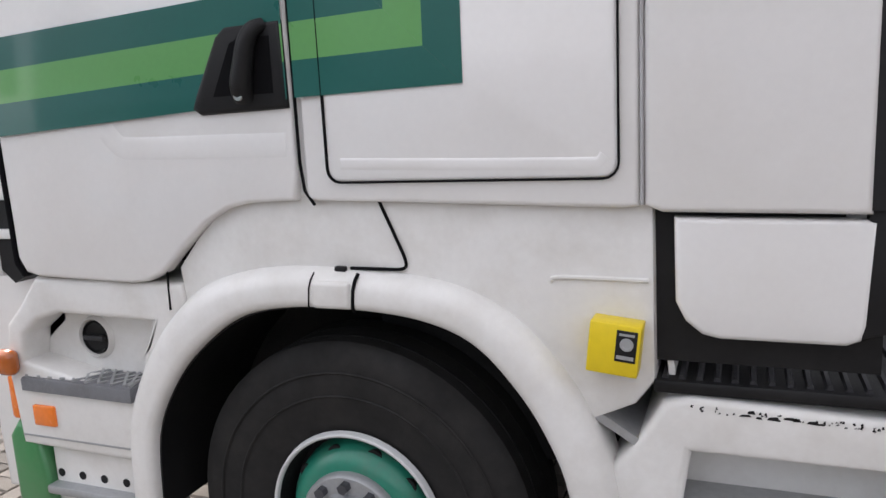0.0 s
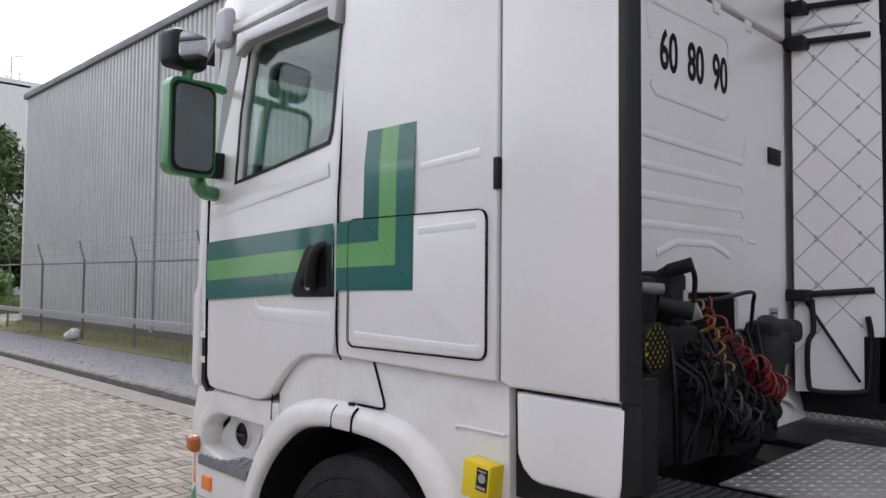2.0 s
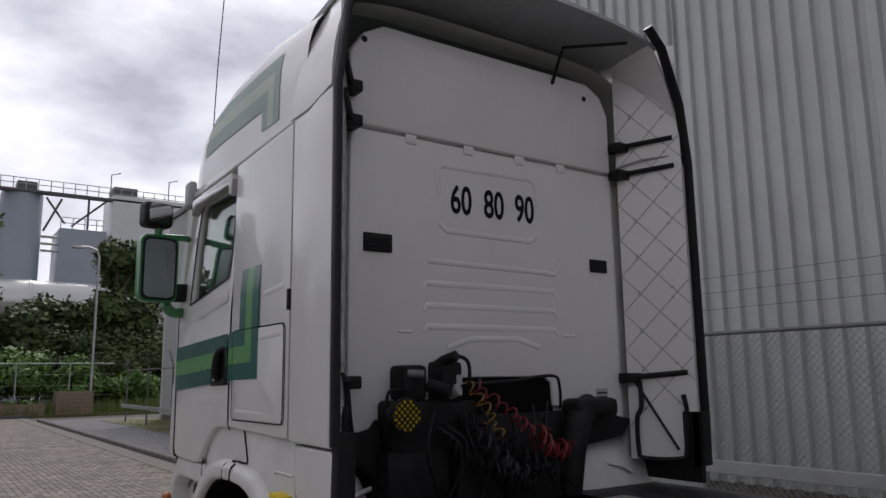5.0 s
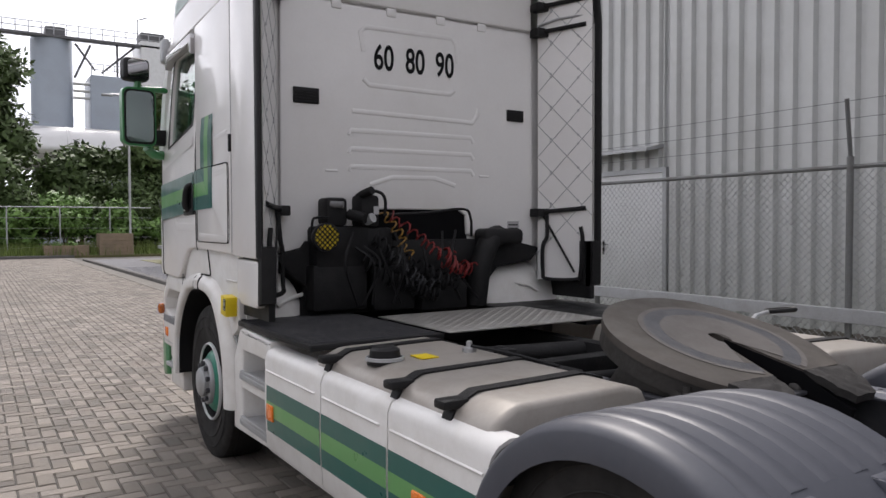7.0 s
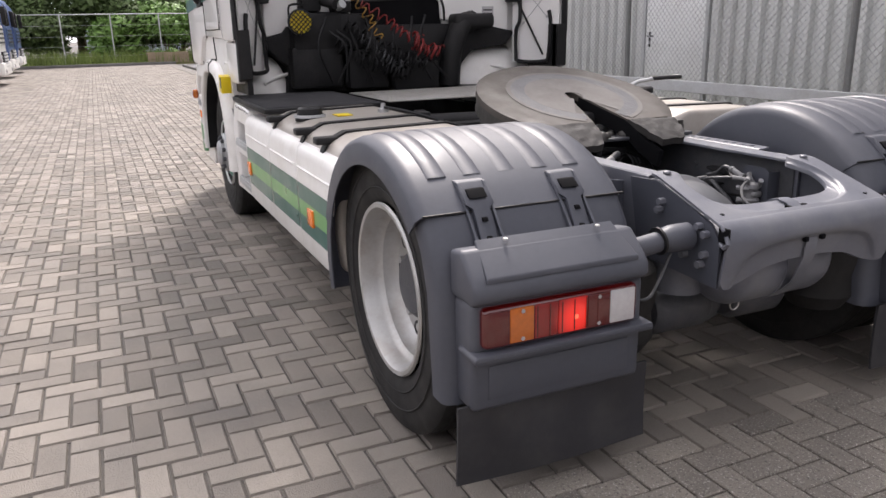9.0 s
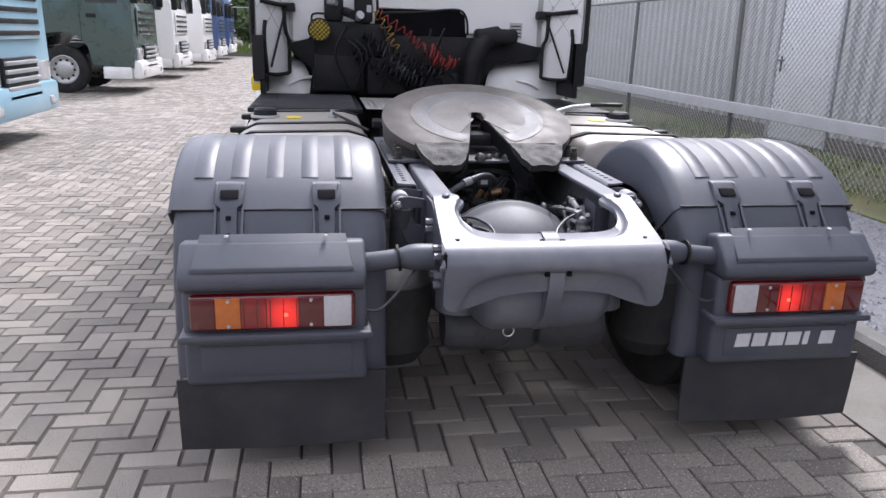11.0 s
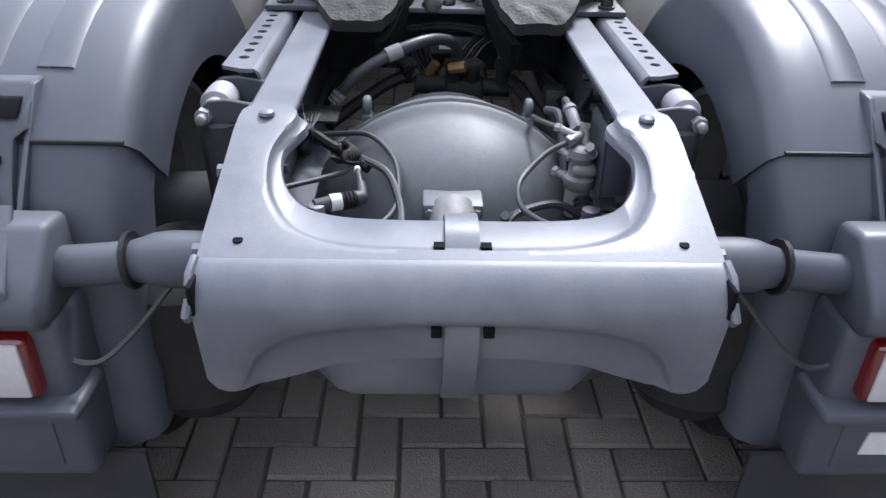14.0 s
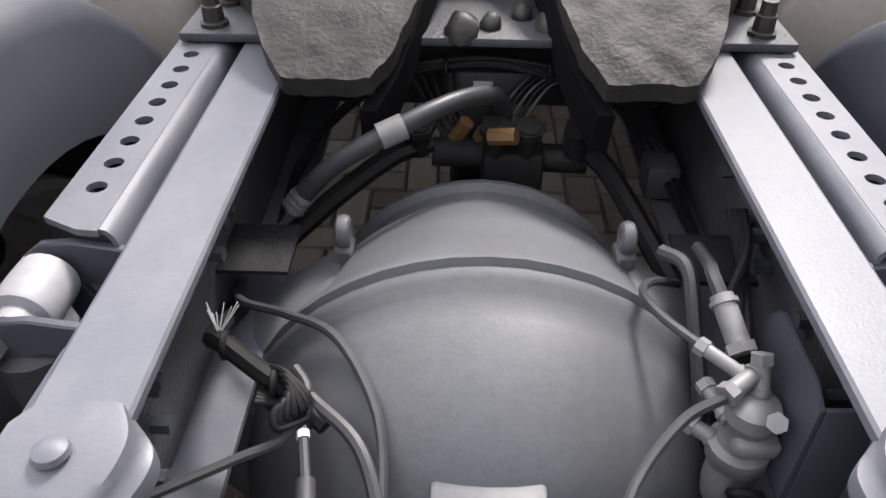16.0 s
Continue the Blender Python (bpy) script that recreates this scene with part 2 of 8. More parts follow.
CABLE_GREY = material("grey_cable", (0.034, 0.035, 0.039), 0.5, vary=0.2)
BRASS = material("brass_fitting", (0.22, 0.13, 0.06), 0.5, 0.6, vary=0.2)
VALVE = material("dull_valve_casting", (0.2, 0.2, 0.205), 0.55, 0.2, vary=0.3, scale=20, dirt=(0.07, 0.065, 0.06), dirt_amount=0.6, dirt_scale=30)
TREAD = material("grey_step_plastic", (0.16, 0.163, 0.175), 0.55, vary=0.12, bump=0.2, bump_scale=220, dirt=(0.09, 0.085, 0.08), dirt_amount=0.5, dirt_scale=9)
LETTER = material("black_lettering", (0.008, 0.008, 0.009), 0.8, spec=0.2)
# near-black that paints the darkness inside slots, holes and joints
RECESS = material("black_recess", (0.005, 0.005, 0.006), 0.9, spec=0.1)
COUPLING = material("polished_coupling_steel", (0.105, 0.096, 0.09), 0.6, 0.0, vary=0.15, scale=9, dirt=(0.055, 0.048, 0.042), dirt_amount=0.6, dirt_scale=6)
RED_BULB = material("glowing_red_bulb", (0.9, 0.1, 0.05), 0.3, emit=(1.0, 0.1, 0.05), emit_strength=0.8)
LOGO = material("pale_silver_letter_film", (0.55, 0.55, 0.57), 0.35, 0.2)
BRICK = material("grey_concrete_paver", (0.228, 0.203, 0.176), 0.85, vary=0.6, scale=3, fine=260, bump=0.9, bump_scale=190, dirt=(0.13, 0.12, 0.11), dirt_amount=0.5, dirt_scale=0.7, random_obj=0.5)


def speckle(m, colour, scale, lo, hi, amount):
    """Small stones showing in a worn concrete face."""
    n, l = m.node_tree.nodes, m.node_tree.links
    b = n["Principled BSDF"]
    old = b.inputs["Base Color"].links[0].from_socket
    co = n.new("ShaderNodeTexCoord")
    info = n.new("ShaderNodeObjectInfo")
    vec = n.new("ShaderNodeVectorMath")
    vec.operation = "ADD"
    l.new(co.outputs["Object"], vec.inputs[0])
    l.new(info.outputs["Location"], vec.inputs[1])
    tex = n.new("ShaderNodeTexNoise")
    tex.inputs["Scale"].default_value, tex.inputs["Detail"].default_value = scale, 2.0
    rng = n.new("ShaderNodeMapRange")
    rng.inputs["From Min"].default_value, rng.inputs["From Max"].default_value = lo, hi
    rng.inputs["To Max"].default_value = amount
    mix = n.new("ShaderNodeMix")
    mix.data_type = "RGBA"
    mix.inputs["B"].default_value = (*colour, 1)
    l.new(vec.outputs["Vector"], tex.inputs["Vector"])
    l.new(tex.outputs["Fac"], rng.inputs["Value"])
    l.new(rng.outputs["Result"], mix.inputs["Factor"])
    l.new(old, mix.inputs["A"])
    l.new(mix.outputs["Result"], b.inputs["Base Color"])


speckle(BRICK, (0.48, 0.45, 0.41), 130.0, 0.60, 0.68, 0.8)
speckle(BRICK, (0.07, 0.065, 0.06), 95.0, 0.58, 0.68, 0.7)
BRICK_FAR = material("grey_concrete_pavers", (0.228, 0.203, 0.176), 0.85, vary=0.6, scale=3, fine=260, bump=0.9, bump_scale=190, dirt=(0.13, 0.12, 0.11), dirt_amount=0.5, dirt_scale=0.7, island=0.9)
SAND = material("joint_sand", (0.075, 0.068, 0.06), 0.95, vary=0.3, bump=0.5, bump_scale=120)
CONCRETE = material("kerb_concrete", (0.15, 0.138, 0.122), 0.88, vary=0.14, bump=0.4, bump_scale=120, dirt=(0.095, 0.088, 0.076), dirt_amount=0.6, dirt_scale=3)
KERB = material("dark_kerb_concrete", (0.13, 0.125, 0.12), 0.9, vary=0.2, bump=0.5, bump_scale=100, dirt=(0.06, 0.06, 0.05), dirt_amount=0.6, dirt_scale=3)
GRAVEL = material("grey_gravel", (0.2, 0.205, 0.225), 0.9, vary=0.3, island=1.2, bump=0.3, bump_scale=80)
GRAVEL_BED = material("gravel_bed", (0.13, 0.13, 0.14), 0.95, vary=0.45, scale=20, fine=90, bump=1.0, bump_scale=45)
SOIL = material("mossy_soil", (0.13, 0.12, 0.055), 0.95, vary=0.35, scale=3, fine=30, bump=0.8, bump_scale=40, dirt=(0.1, 0.13, 0.035), dirt_amount=0.8, dirt_scale=2)
GRASS = material("grass_blades", (0.13, 0.18, 0.04), 0.7, vary=0.45, island=1.5, scale=0.6)
SHEET = material("grey_profiled_sheet", (0.47, 0.48, 0.475), 0.45, 0.15, vary=0.05, scale=0.8, fine=8, dirt=(0.33, 0.33, 0.31), dirt_amount=0.45, dirt_scale=0.9)
SHEET_DOOR = material("pale_sheet_door", (0.62, 0.63, 0.63), 0.45, vary=0.05, dirt=(0.42, 0.42, 0.4), dirt_amount=0.4)
ROOF_EDGE = material("dark_roof_trim", (0.1, 0.1, 0.105), 0.5, vary=0.1)
GALV = material("galvanised_steel", (0.4, 0.41, 0.42), 0.5, 0.5, vary=0.12, scale=6, dirt=(0.25, 0.24, 0.22), dirt_amount=0.4, dirt_scale=5)
POST = material("weathered_fence_post", (0.16, 0.165, 0.165), 0.6, 0.3, vary=0.2, dirt=(0.1, 0.08, 0.06), dirt_amount=0.5, dirt_scale=6)
SILO = material("blue_grey_silo_paint", (0.3, 0.34, 0.39), 0.5, vary=0.06, scale=0.3, dirt=(0.24, 0.26, 0.28), dirt_amount=0.5, dirt_scale=0.4)
PIPE = material("silver_pipe_cladding", (0.62, 0.62, 0.62), 0.35, 0.7, vary=0.1, scale=0.5)
LEAF_DARK = material("dark_leaves", (0.066, 0.105, 0.03), 0.7, vary=0.5, island=1.6, scale=0.7)
LEAF = material("bush_leaves", (0.115, 0.215, 0.045), 0.65, vary=0.5, island=1.6, scale=0.8)
BARK = material("bark", (0.09, 0.07, 0.05), 0.9, vary=0.3, bump=0.6, bump_scale=30)
PLANTER = material("weathered_planter_timber", (0.26, 0.2, 0.14), 0.85, vary=0.25, bump=0.3, bump_scale=60, dirt=(0.12, 0.11, 0.08), dirt_amount=0.6)
BLUE_PAINT = material("light_blue_truck_paint", (0.27, 0.44, 0.54), 0.35, vary=0.04, coat=0.4)
OLIVE_PAINT = material("green_truck_paint", (0.06, 0.092, 0.082), 0.3, vary=0.05, coat=0.4)
NAVY_PAINT = material("dark_blue_truck_paint", (0.04, 0.075, 0.19), 0.35, vary=0.05, coat=0.4)
WIND_GLASS = material("dark_windscreen", (0.03, 0.035, 0.04), 0.08, vary=0.1, spec=0.8)


# ---------------------------------------------------------------- mesh helpers
def part(name, bm, mat, parent=None, label="", smooth=38, loc=None):
    me = bpy.data.meshes.new(name)
    bmesh.ops.recalc_face_normals(bm, faces=bm.faces)
    bm.to_mesh(me)
    bm.free()
    me.materials.append(mat)
    if smooth:
        me.shade_smooth()
        me.set_sharp_from_angle(angle=radians(smooth))
    ob = new(name, me)
    ob.parent = parent
    if loc:
        ob.location = loc
    if label:
        ob["label"] = label
    return ob


def thing(name, label, category, loc=(0, 0, 0), group="", kind=""):
    ob = new(name)
    ob.location = loc
    ob.empty_display_size = 0.1
    return tagged(ob, label, category, group, kind)


def bm_box(x0, x1, y0, y1, z0, z1, bevel=0.0, seg=2, bm=None):
    own = bm is None
    b = bmesh.new()
    bmesh.ops.create_cube(b, size=1.0)
    for v in b.verts:
        v.co = Vector(((x0 + x1) / 2 + v.co.x * (x1 - x0), (y0 + y1) / 2 + v.co.y * (y1 - y0), (z0 + z1) / 2 + v.co.z * (z1 - z0)))
    if bevel:
        bmesh.ops.bevel(b, geom=b.edges[:], offset=bevel, segments=seg, affect="EDGES", profile=0.5)
    if own:
        return b
    merge(bm, b)
    return bm


def merge(bm, other, m=None):
    """Move all of other into bm."""
    if m is not None:
        bmesh.ops.transform(other, matrix=m, verts=other.verts)
    me = bpy.data.meshes.new("tmp")
    other.to_mesh(me)
    other.free()
    bm.from_mesh(me)
    bpy.data.meshes.remove(me)
    return bm


def axis_point(axis, u, v, w):
    """A point from profile u, v and depth w along the axis."""
    return {"x": (w, u, v), "y": (u, w, v), "z": (u, v, w)}[axis]


def bm_prism(pts, axis, w0, w1, bevel=0.0, seg=2, holes=(), bm=None):
    """A polygon of (u, v) points pushed from w0 to w1 along an axis; w1 is the shown side, whose edges are rounded."""
    b = bmesh.new()
    loops = []
    for loop in (pts, *holes):
        vs = [b.verts.new(axis_point(axis, u, v, w1)) for u, v in loop]
        loops.append([b.edges.new((vs[i], vs[(i + 1) % len(vs)])) for i in range(len(vs))])
    if holes:
        bmesh.ops.triangle_fill(b, use_beauty=True, use_dissolve=False, edges=[e for lp in loops for e in lp])
    else:
        b.faces.new([e.verts[0] for e in loops[0]])
    rim = [e for lp in loops for e in lp]
    front = b.faces[:]
    ext = bmesh.ops.extrude_face_region(b, geom=front, use_keep_orig=True)
    d = Vector(axis_point(axis, 0, 0, w0 - w1))
    bmesh.ops.translate(b, vec=d, verts=[g for g in ext["geom"] if isinstance(g, bmesh.types.BMVert)])
    if bevel:
        rim = [e for e in rim if e.is_valid]
        bmesh.ops.bevel(b, geom=rim, offset=bevel, segments=seg, affect="EDGES", profile=0.5)
    if bm is None:
        return b
    return merge(bm, b)


def bm_lathe(profile, axis, centre, n=32, a0=0.0, a1=360.0, bm=None):
    """Profile points (w along the axis, radius), turned round the axis through centre."""
    b = bm if bm is not None else bmesh.new()
    full = abs(a1 - a0) >= 359.9
    steps = n if full else n + 1
    rows = []
    for i in range(steps):
        a = radians(a0 + (a1 - a0) * i / n)
        row = []
        for w, r in profile:
            u, v = r * math.cos(a), r * math.sin(a)
            p = Vector(axis_point(axis, u, v, w)) + Vector(centre)
            row.append(b.verts.new(p))
        rows.append(row)
    for i in range(n):
        r0, r1 = rows[i], rows[(i + 1) % steps]
        for j in range(len(profile) - 1):
            b.faces.new((r0[j], r0[j + 1], r1[j + 1], r1[j]))
    bmesh.ops.remove_doubles(b, verts=b.verts, dist=0.00005)
    return b


def bm_cyl(p0, p1, r, n=12, bm=None, r1=None):
    return bm_tube([p0, p1], r, n, bm, [r, r if r1 is None else r1])


def bm_tube(points, r, n=8, bm=None, radii=None):
    """A round tube along a line of points, closed at its ends."""
    b = bm if bm is not None else bmesh.new()
    pts = [Vector(p) for p in points]
    rings, up = [], None
    for i, p in enumerate(pts):
        d = (pts[min(i + 1, len(pts) - 1)] - pts[max(i - 1, 0)]).normalized()
        if up is None:
            up = d.orthogonal().normalized()
        up = (up - d * up.dot(d))
        up = up.normalized() if up.length > 1e-6 else d.orthogonal().normalized()
        side = d.cross(up)
        rr = radii[i] if radii else r
        rings.append([b.verts.new(p + (up * math.cos(2 * math.pi * k / n) + side * math.sin(2 * math.pi * k / n)) * rr) for k in range(n)])
    for a, c in zip(rings, rings[1:]):
        for k in range(n):
            b.faces.new((a[k], a[(k + 1) % n], c[(k + 1) % n], c[k]))
    b.faces.new(rings[0])
    b.faces.new(rings[-1][::-1])
    return b


def curve_points(ctrl, n=24):
    """A smooth line through control points (Catmull-Rom)."""
    c = [Vector(p) for p in ctrl]
    c = [c[0] * 2 - c[1]] + c + [c[-1] * 2 - c[-2]]
    out = []
    for i in range(1, len(c) - 2):
        for k in range(n):
            t = k / n
            p0, p1, p2, p3 = c[i - 1:i + 3]
            out.append(0.5 * (2 * p1 + (p2 - p0) * t + (2 * p0 - 5 * p1 + 4 * p2 - p3) * t * t + (3 * p1 - p0 - 3 * p2 + p3) * t ** 3))
    out.append(c[-2])
    return out


def bm_grid(rows, bm=None, close=False):
    """A skin over rows of points."""
    b = bm if bm is not None else bmesh.new()
    vs = [[b.verts.new(p) for p in row] for row in rows]
    for a, c in zip(vs, vs[1:]):
        m = len(a)
        for k in range(m if close else m - 1):
            b.faces.new((a[k], a[(k + 1) % m], c[(k + 1) % m], c[k]))
    return b


def solid(bm, thickness):
    """Give a skin a thickness."""
    bmesh.ops.recalc_face_normals(bm, faces=bm.faces)
    bmesh.ops.solidify(bm, geom=bm.faces[:], thickness=thickness)
    return bm


def rounded(u0, u1, v0, v1, r, n=4):
    """A rectangle with rounded corners as (u, v) points."""
    out = []
    for cu, cv, a in ((u1 - r, v1 - r, 0), (u0 + r, v1 - r, 90), (u0 + r, v0 + r, 180), (u1 - r, v0 + r, 270)):
        for k in range(n + 1):
            t = radians(a + 90 * k / n)
            out.append((cu + r * math.cos(t), cv + r * math.sin(t)))
    return out


rnd = random.Random(7)

# ---------------------------------------------------------------- ground, kerb, verge
KERB_Y, WALL_Y, FENCE_Y = 1.80, 5.9, 4.3
b = bmesh.new()
vs = [b.verts.new(p) for p in ((-400, -400, -0.012), (400, -400, -0.012), (400, 400, -0.012), (-400, 400, -0.012))]
b.faces.new(vs)
ground = tagged(part("ground", b, SAND, smooth=0), "dark sandy bed under the yard paving", "ground", kind="structure")

gutter = tagged(part("gutter", bm_box(-40, 12, 1.36, KERB_Y, -0.011, 0.002), CONCRETE), "pale worn concrete gutter strip along the kerb", "gutter", kind="structure")
verge = tagged(part("verge", bm_box(-32, 12, 1.93, WALL_Y, -0.011, 0.085), GRAVEL_BED, smooth=0), "raised gravel verge between kerb and wall", "verge", kind="structure")
soil = tagged(part("soil_strip", bm_box(-30, 12, 3.75, WALL_Y - 0.01, 0.03, 0.1), SOIL, smooth=0), "mossy soil strip along the foot of the wall", "soil", kind="structure")

kerb = thing("kerb", "dark weathered concrete kerb stones along the yard", "kerb", kind="structure")
kb = bm_prism([(KERB_Y, -0.011), (1.94, -0.011), (1.94, 0.115), (KERB_Y + 0.035, 0.115), (KERB_Y + 0.006, 0.09)], "x", 0, 0.992)
kerb_mesh = None
for i in range(-33, 12):
    if kerb_mesh is None:
        k = part("kerb_stone", kb, KERB, kerb, smooth=30)
        kerb_mesh = k.data
    else:
        k = new("kerb_stone", kerb_mesh)
        k.parent = kerb
    k.location = (i * 1.0, rnd.uniform(-0.006, 0.006), rnd.uniform(-0.008, 0.004))
    k.rotation_euler = (0, 0, rnd.uniform(-0.003, 0.003))

# loose gravel on the verge
gv, gf = [], []
for i in range(9000):
    x = rnd.uniform(-24, 7) if i > 3500 else rnd.uniform(-3, 5)
    y = rnd.uniform(1.95, 3.9)
    s = rnd.uniform(0.012, 0.03)
    a = rnd.uniform(0, 6.28)
    k = len(gv)
    for dx, dy, dz in ((1, 0, 0), (0, 1, 0), (-1, 0, 0), (0, -1, 0), (0.2, 0.1, 0.7)):
        j = rnd.uniform(0.7, 1.3)
        gv.append((x + s * j * (dx * math.cos(a) - dy * math.sin(a)), y + s * j * (dx * math.sin(a) + dy * math.cos(a)), 0.084 + s * dz * j))
    gf += [(k, k + 1, k + 4), (k + 1, k + 2, k + 4), (k + 2, k + 3, k + 4), (k + 3, k, k + 4)]
me = bpy.data.meshes.new("gravel")
me.from_pydata(gv, [], gf)
me.materials.append(GRAVEL)
tagged(new("gravel", me), "loose blue-grey gravel stones on the verge", "gravel", kind="stuff")

# grass tufts near the wall
gv, gf = [], []
for i in range(14000):
    x = rnd.uniform(-28, 7) if i > 7000 else rnd.uniform(-9, 3)
    y = 3.65 + 2.2 * rnd.random() ** 0.8
    if noise.noise(Vector((x * 0.5, y * 0.9, 2.0))) < rnd.uniform(-0.25, 0.3):
        continue
    h, w = rnd.uniform(0.03, 0.13), rnd.uniform(0.004, 0.01)
    a, lx, ly = rnd.uniform(0, 6.28), rnd.gauss(0, 0.04), rnd.gauss(0, 0.04)
    k = len(gv)
    gv += [(x - w * math.cos(a), y - w * math.sin(a), 0.095), (x + w * math.cos(a), y + w * math.sin(a), 0.095), (x + lx, y + ly, 0.095 + h)]
    gf.append((k, k + 1, k + 2))
me = bpy.data.meshes.new("grass")
me.from_pydata(gv, [], gf)
me.materials.append(GRASS)
tagged(new("grass", me), "sparse short grass and moss along the wall", "grass", kind="stuff")

# ---------------------------------------------------------------- long shed with profiled sheet walls
WALL_X0, WALL_X1, WALL_H = -28.9, 14.0, 8.45
shed = thing("shed", "long grey shed clad in vertical profiled steel sheet", "building", kind="structure")


def profiled(x0, x1, z0, z1, y, pitch=0.25, depth=0.055):
    rows_lo, rows_hi = [], []
    x = x0
    while x < x1:
        for f, d in ((0, 0), (0.3, 0), (0.42, depth), (0.88, depth)):
            px = min(x + f * pitch, x1)
            rows_lo.append((px, y - d, z0))
            rows_hi.append((px, y - d, z1))
        x += pitch
    rows_lo.append((x1, y, z0))
    rows_hi.append((x1, y, z1))
    bb = bm_grid([rows_lo, rows_hi])
    return bb


def profiled_sheet(name, x0, x1, z0, z1, y):
    return part(name, solid(profiled(x0, x1, z0, z1, y), 0.004), SHEET, shed, smooth=20)


DOOR_X0, DOOR_X1 = -3.62, -2.3
x = WALL_X0
while x < WALL_X1 - 0.5:
    x2 = min(x + 6.0, WALL_X1)
    for z0, z1 in ((0.30, WALL_H),):
        yy = WALL_Y
        if z0 < 1 and x < DOOR_X0 < x2:
            profiled_sheet("wall_sheet", x, DOOR_X0, z0, z1, yy)
            profiled_sheet("wall_sheet", DOOR_X0, DOOR_X1, 2.3, z1, yy)
            profiled_sheet("wall_sheet", DOOR_X1, x2, z0, z1, yy)
        else:
            profiled_sheet("wall_sheet", x, x2, z0, z1, yy)
    x = x2
part("plinth", bm_box(WALL_X0, WALL_X1, WALL_Y - 0.03, WALL_Y + 0.2, 0, 0.31, 0.005), CONCRETE, shed, "grey concrete plinth")
part("back_wall", bm_box(WALL_X0 + 0.02, WALL_X1, WALL_Y + 0.03, WALL_Y + 0.2, 0.3, WALL_H - 0.02), SHEET, shed)
part("gable_wall", bm_box(WALL_X0 - 0.02, WALL_X0 + 0.12, WALL_Y + 0.0, WALL_Y + 24, 0, WALL_H + 0.3), SHEET, shed)
part("eave_trim", bm_box(WALL_X0 - 0.12, WALL_X1, WALL_Y - 0.16, WALL_Y + 0.1, WALL_H - 0.02, WALL_H + 0.2, 0.02), ROOF_EDGE, shed, "dark roof edge trim")
part("corner_trim", bm_box(WALL_X0 - 0.05, WALL_X0 + 0.14, WALL_Y - 0.07, WALL_Y - 0.0, 0.1, WALL_H, 0.005), SHEET_DOOR, shed)
bb = bm_prism([(WALL_Y - 0.1, WALL_H + 0.1), (WALL_Y + 24, WALL_H + 3.0), (WALL_Y + 24, WALL_H - 0.2), (WALL_Y + 0.05, WALL_H - 0.2)], "x", WALL_X0 - 0.1, WALL_X1)
part("roof", bb, ROOF_EDGE, shed)
for dx in (-17.5,):
    pipe = part("downpipe", bm_tube([(dx, WALL_Y - 0.1, 0.25), (dx, WALL_Y - 0.1, WALL_H - 0.15), (dx, WALL_Y - 0.02, WALL_H - 0.05)], 0.055, 10), GALV, shed, "galvanised downpipe")
    for z in (1.6, 3.6, 5.6, 7.4):
        part("bracket", bm_cyl((dx, WALL_Y - 0.1, z), (dx, WALL_Y - 0.1, z + 0.05), 0.066, 10), GALV, pipe)
dr = part("door", bm_box(DOOR_X0 + 0.02, DOOR_X1 - 0.02, WALL_Y - 0.05, WALL_Y + 0.01, 0.14, 2.28, 0.006), SHEET_DOOR, shed, "pale grey flush steel door")
part("door_frame", bm_prism([(DOOR_X0 - 0.05, 0.12), (DOOR_X1 + 0.05, 0.12), (DOOR_X1 + 0.05, 2.36), (DOOR_X0 - 0.05, 2.36)], "y", WALL_Y + 0.02, WALL_Y - 0.066,
     holes=[[(DOOR_X0 + 0.015, 0.135), (DOOR_X1 - 0.015, 0.135), (DOOR_X1 - 0.015, 2.285), (DOOR_X0 + 0.015, 2.285)]]), GALV, shed)
hb = bm_box(DOOR_X0 + 0.1, DOOR_X0 + 0.14, WALL_Y - 0.06, WALL_Y - 0.045, 1.08, 1.3, 0.005)
bm_tube([(DOOR_X0 + 0.12, WALL_Y - 0.055, 1.24), (DOOR_X0 + 0.12, WALL_Y - 0.1, 1.24), (DOOR_X0 + 0.25, WALL_Y - 0.1, 1.24)], 0.011, 8, hb)
part("door_handle", hb, BLACK, dr, "black lever handle")
part("door_canopy", bm_prism([(WALL_Y - 0.35, 2.62), (WALL_Y, 2.7), (WALL_Y, 2.64), (WALL_Y - 0.35, 2.58)], "x", DOOR_X0 - 0.3, DOOR_X1 - 0.05), GALV, shed, "small steel rain canopy")

# ---------------------------------------------------------------- wire fence with crash rail
fence = thing("fence", "chain-link fence with leaning barbed-wire tips and a low steel crash rail", "fence", kind="structure")
POST_XS = [-28.0 + 3.25 * i for i in range(12)]
post_mesh = None
for px in POST_XS:
    if post_mesh is None:
        pb = bm_cyl((0, 0, 0), (0, 0, 2.1), 0.032, 8)
        bm_tube([(0, 0, 2.09), (0.03, -0.09, 2.35), (0.05, -0.16, 2.6)], 0.02, 6, pb)
        p = part("post", pb, POST, fence)
        post_mesh = p.data
    else:
        p = new("post", post_mesh)
        p.parent = fence
    p.location = (px, FENCE_Y, 0.05)
    p.rotation_euler = (radians(rnd.uniform(-1, 1)), radians(rnd.uniform(-1, 1)), 0)
part("top_rail", bm_cyl((-28, FENCE_Y, 2.08), (9, FENCE_Y, 2.05), 0.022, 8), POST, fence)
rb = bm_prism([(FENCE_Y - 0.085, 0.635), (FENCE_Y - 0.09, 0.64), (FENCE_Y - 0.09, 0.76), (FENCE_Y - 0.085, 0.765), (FENCE_Y - 0.04, 0.765), (FENCE_Y - 0.04, 0.635)], "x", -28.5, 9)
part("crash_rail", rb, GALV, fence, "galvanised steel crash rail")
